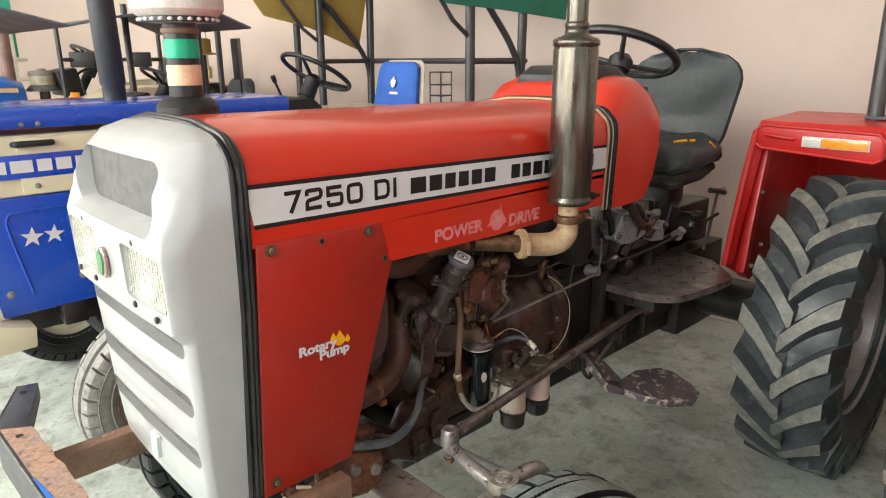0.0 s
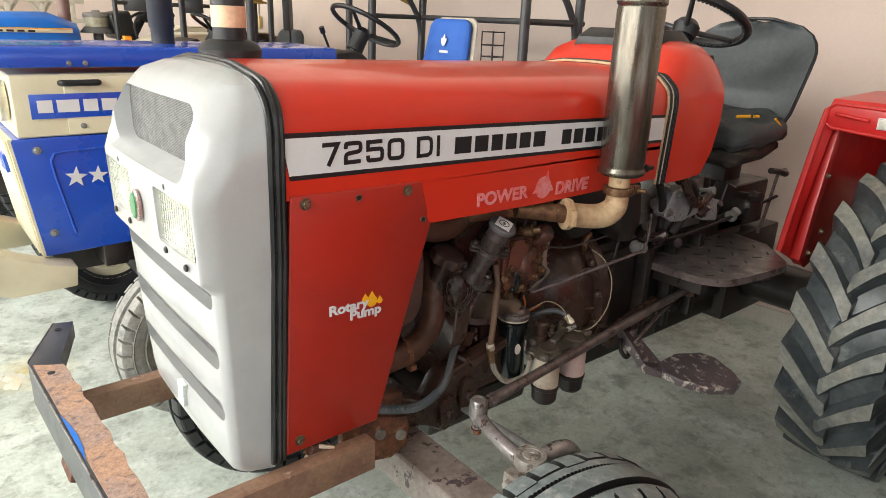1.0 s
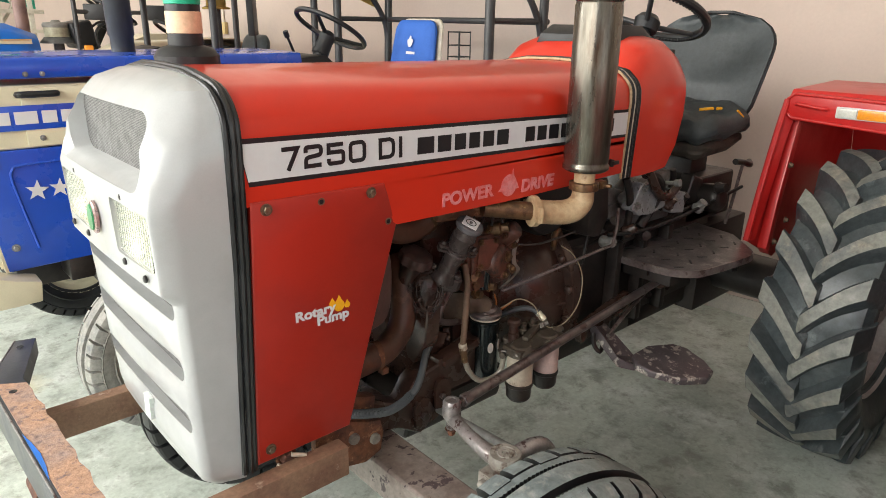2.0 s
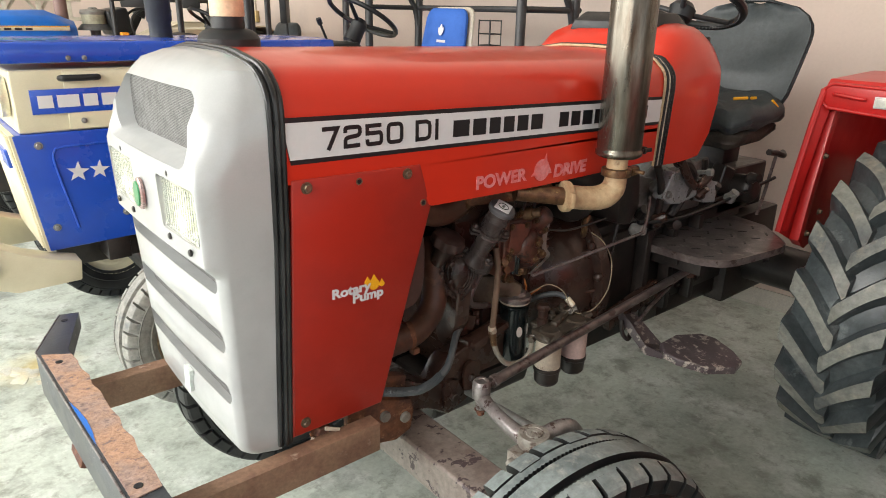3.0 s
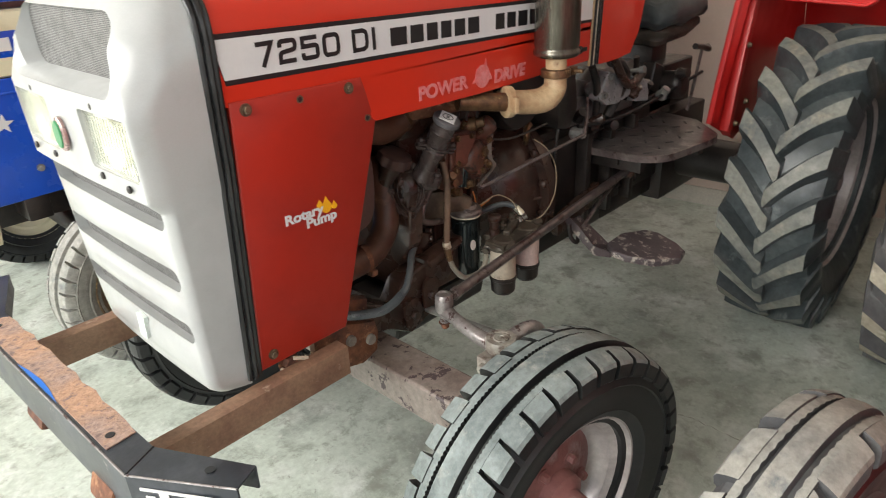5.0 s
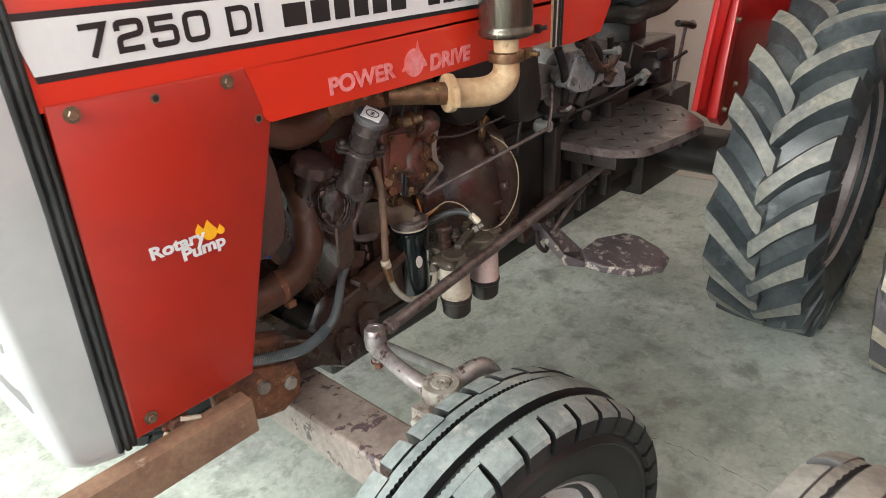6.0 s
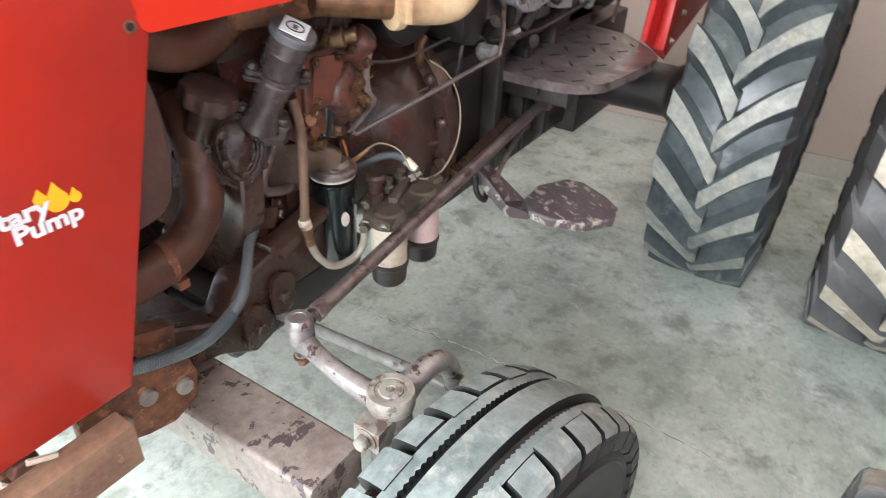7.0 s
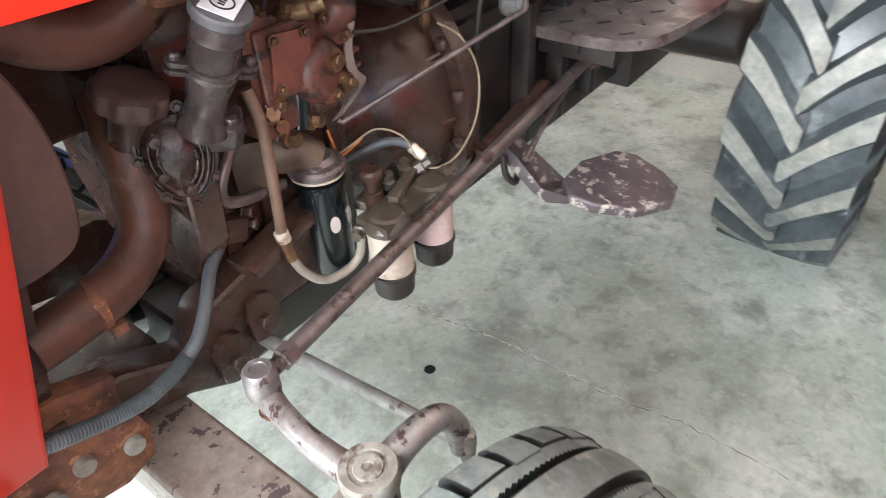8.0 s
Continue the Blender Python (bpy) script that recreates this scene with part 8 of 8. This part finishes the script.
lathe(b, [(0.108, 0), (0.11, 0.02), (0.1, 0.04), (0.04, 0.046), (0.03, 0.06), (0.0, 0.062)], (1.35, -0.05, 1.588), (0, 0, 1), 28)
part("cap", b, material("dusty_grey_cap", (0.2, 0.19, 0.17), (0.15, 0.14, 0.125), rough=0.5, scale=14), pc)
b = B()
rod(b, (1.45, -0.3, 1.72), (2.3, -0.3, 1.72), 0.018, seg=10)
for x in (1.45, 2.3):
    rod(b, (x, -0.3, 1.2), (x, -0.3, 2.0), 0.02, seg=10)
part("lamp_rail", b, TUBE_BLACK, nh, "black lamp rail")
for x in (1.62, 2.1):
    b = B()
    slab(b, (x, -0.32, 1.72), (0.2, 0.06, 0.13), (0, 0, -30))
    part("work_lamp", b, PLASTIC, nh, "black rectangular work lamp", bevel=0.012)
b = B()
slab(b, (1.475, -0.47, 1.418), (0.06, 0.07, 0.075))
part("indicator", b, AMBER, nh, bevel=0.01)
b = B()
prism(b, [(1.4, 1.34), (1.43, 1.372), (1.69, 1.488), (2.3, 1.5), (2.3, 1.36), (1.72, 1.36), (1.5, 1.3)], "xz", -0.8, -0.44)
part("fender_cap", b, IVORY, nh, "ivory fender front", bevel=0.03, segs=3)
for y in (-0.35, -0.15):
    b = B()
    tube(b, [(1.6, y, 1.4), (1.58, y, 1.55), (1.66, y, 1.63), (1.76, y, 1.64)], 0.011, seg=8)
    part("grab_rail", b, PLASTIC, nh)

b = B()
slab(b, (0.55, -0.285, 1.475), (1.1, 0.014, 0.028))
part("hood_stripe", b, IVORY, nh, "ivory hood stripe", bevel=0.002)
b = B()
slab(b, (0.55, -0.286, 1.494), (1.1, 0.014, 0.007))
part("hood_pinstripe", b, YELLOW, nh)
for k in range(9):
    b = B()
    slab(b, (0.2 + 0.075 * k, -0.2935, 1.473), (0.05, 0.003, 0.016))
    part("name_bar", b, BLACK_DECAL, nh)
# pale lattice frame and green sheet against the far wall
lat = thing("lattice_frame", "weathered pale timber lattice with a green sheet behind", "lattice", at=(0, 0, 0))
PALE_WOOD = material("weathered_pale_timber", (0.5, 0.46, 0.38), (0.4, 0.36, 0.29), rough=0.8, scale=8, bump=0.4, fine=60)
GREEN_SHEET = material("green_plastic_sheet", (0.02, 0.3, 0.2), (0.02, 0.24, 0.16), rough=0.55, scale=4, bump=0.1)
for x in (0.35, 0.75, 1.1, 1.42):
    b = B()
    slab(b, (x, 8.0, 1.05), (0.05, 0.05, 2.1))
    part("post", b, PALE_WOOD, lat, bevel=0.004)
for x0, x1 in ((0.35, 0.75), (0.75, 1.1), (1.1, 1.42)):
    for z0, z1 in ((1.55, 2.05), (2.05, 1.55)):
        b = B()
        rod(b, (x0, 8.04, z0), (x1, 8.04, z1), 0.018, seg=8)
        part("diagonal", b, PALE_WOOD, lat)
for z in (1.5, 1.72):
    b = B()
    slab(b, (0.7, 7.96, z), (1.7, 0.03, 0.045))
    part("rail", b, PALE_WOOD, lat, bevel=0.003)
b = B()
prism(b, [(-0.2, 1.92), (0.4, 1.88), (1.0, 1.86), (1.5, 1.75), (1.5, 2.4), (-0.2, 2.4)], "xz", 8.1, 8.115)
part("sheet", b, GREEN_SHEET, lat, "green plastic sheet")

# tractor on the camera's other side: its near wheels stand beside the red one
RY = -1.95
right = thing("tractor", "tractor with worn beige treads and dark red wheels, parked on cement", "tractor", "parked tractors")
RIM_DEEP = material("deep_red_rim", (0.22, 0.012, 0.02), (0.14, 0.01, 0.014), rough=0.4, scale=6, bump=0.15, fine=60)
PINK_NUT = material("pinkish_red_paint_nut", (0.7, 0.04, 0.1), rough=0.3, coat=0.4)
BEIGE_LUG = material("beige_worn_lug", (0.36, 0.325, 0.26), (0.24, 0.215, 0.17), rough=0.75, scale=8, bump=0.5, fine=50, col3=(0.5, 0.46, 0.38), scale3=24, lo3=0.55, hi3=0.68, jitter=0.2)
GREY_TYRE = material("dusty_grey_tyre", (0.07, 0.07, 0.075), (0.12, 0.118, 0.12), rough=0.5, scale=5, bump=0.35, fine=60, col3=(0.045, 0.045, 0.05), scale3=14)
fw = pose(0.58, -1.25, 0.4, 0, 0, -8.6)
w = wheel(right, "front_wheel", fw, "rib", 0.4, 0.18, 0.22, RIM_DEEP, GREY_TYRE, BEIGE_TREAD, nuts=6, teeth=15)
tyre = next(c for c in w.children if c.name.startswith("tyre"))
tyre.data.materials.append(RED_WALL)
side = fw.to_3x3() @ Vector((0, -1, 0))
for face in tyre.data.polygons:
    if (face.center - fw.translation).dot(side) > 0.18 * 0.4:
        face.material_index = 1
for k in range(6):
    b = B()
    a = 2 * math.pi * k / 6 + 0.6
    hexbolt(b, (0.1 * math.cos(a), -0.03, 0.1 * math.sin(a)), (0, -1, 0), 0.016, 0.03)
    part("hub_stud", move(b, fw), PINK_NUT, w, "bright pinkish red hub nut")
wheel(right, "front_wheel", pose(0.58, 2 * RY + 1.25, 0.4, 0, 0, -8.6), "rib", 0.4, 0.2, 0.22, RIM_DEEP, TYRE_DARK, BEIGE_TREAD, outer=-1, teeth=15)
for s in (-1, 1):
    wheel(right, "rear_wheel", pose(2.4, RY + s * 0.66, 0.69, 0, 4, 0), "lug", 0.69, 0.42, 0.37, RIM_DEEP, GREY_TYRE, BEIGE_LUG, outer=s, n=20, slant=-1)
chassis(right, 0.45, 2.45, RY, DARK_IRON, rear=2.4)
b = B()
rod(b, (0.58, RY - 0.6, 0.46), (0.58, RY + 0.6, 0.46), 0.05)
part("front_axle", b, DARK_IRON, right)
b = B()
loft(b, [[Vector((x, RY + s * y, z)) for s, y, z in ((-1, 0.26, 0.8), (-1, 0.26, 1.3), (-1, 0.16, 1.42), (1, 0.16, 1.42), (1, 0.26, 1.3), (1, 0.26, 0.8))] for x in (0.15, 0.2, 1.4, 1.45)])
part("hood", b, FENDER_RED, right, bevel=0.015, segs=3)
b = B()
cushion(b, round_outline((2.25, RY, 1.1), (0, 1, 0), (1, 0, 0.05), 0.21, 0.2, 0.07), (0, 0, 1), 0.08, 0.01)
part("seat_cushion", b, SEAT, right)
steering(right, (1.75, RY, 1.55), (0.5, 0, 0.86), 0.2)
for s in (-1, 1):
    fender_box(right, 2.4, RY, s, DARK_IRON, off=0.5, half=0.03)

# worn marks on the floor
SPILL = material("dried_yellow_spill", (0.58, 0.53, 0.38), (0.56, 0.56, 0.5), rough=0.6, scale=14, lo=0.4, hi=0.6, bump=0.2)
CRACK = material("dark_crack", (0.2, 0.2, 0.18), rough=0.9)
CHIPPED = material("pale_chipped_cement", (0.56, 0.57, 0.52), (0.44, 0.45, 0.41), rough=0.9, scale=30, bump=0.5)
line = [(1.352, 0.16), (1.363, 0.06), (1.379, -0.057), (1.388, -0.184), (1.391, -0.3), (1.391, -0.41), (1.393, -0.513), (1.398, -0.593), (1.415, -0.695), (1.42, -0.812), (1.411, -1.0)]
rng = random.Random(8)
pts = [p + Vector((rng.uniform(-0.006, 0.006), 0, 0)) for p in smooth_line([(x, y, 0.0015) for x, y in line], 9)]
for name, mat, lo, hi, lift, shift, label in (("floor_crack", CRACK, 0.0004, 0.0026, 0.0, 0.0, "thin dark crack across the cement floor"), ("crack_edge", CHIPPED, 0.0, 0.0042, -0.0006, 0.004, "pale chipped edge along the floor crack")):
    b = B()
    widths = [max(0.0002, rng.uniform(lo * 2 - hi, hi)) for _ in pts]
    off = Vector((shift, 0, lift))
    for k, (p, q_) in enumerate(zip(pts, pts[1:])):
        w0, w1 = Vector((widths[k], 0, 0)), Vector((widths[k + 1], 0, 0))
        b.faces.new([b.verts.new(v) for v in (p - w0 + off, p + w0 + off, q_ + w1 + off, q_ - w1 + off)])
    tagged(part(name, b, mat, None), label, "crack", "", "structure")
b = B()
lathe(b, [(0.017, 0), (0.015, 0.0015), (0.0, 0.0016)], (1.184, -0.091, 0.0008), (0, 0, 1), 14)
tagged(part("floor_hole", b, BLACK_DECAL, None), "small dark hole in the cement floor", "hole", "", "structure")
rng = random.Random(21)
for cx, cy, r in ((-0.267, 1.95, 0.06), (-0.33, 2.03, 0.03), (-0.2, 1.83, 0.03)):
    b = B()
    lathe(b, [(1.0, 0), (0.97, 0.0012), (0.0, 0.0014)], (0, 0, 0), (0, 0, 1), 26)
    for v in b.verts:
        k = math.atan2(v.co.y, v.co.x)
        f = r * (1 + 0.25 * math.sin(3 * k + cx * 40) + 0.18 * math.sin(7 * k + 1))
        v.co = Vector((cx + v.co.x * f, cy + v.co.y * f * 1.4, v.co.z + 0.0006))
    tagged(part("floor_stain", b, SPILL, None), "dried pale yellow paint spill on the cement", "stain", "", "structure")
# switch box and its pipe on the wall
sw = thing("switch_box", "small yellowed switch box on the cream wall", "switch", at=(0, 0, 0))
b = B()
slab(b, (2.79, 5.8, 1.585), (0.04, 0.12, 0.12), (0, 0, 6))
part("box", b, material("yellowed_plastic", (0.6, 0.45, 0.2), rough=0.4), sw, bevel=0.006)
b = B()
rod(b, (2.8, 5.8, 1.64), (2.8, 5.8, 4.2), 0.012, seg=10)
part("wall_pipe", b, OFF_WHITE, sw, "off-white wiring pipe")
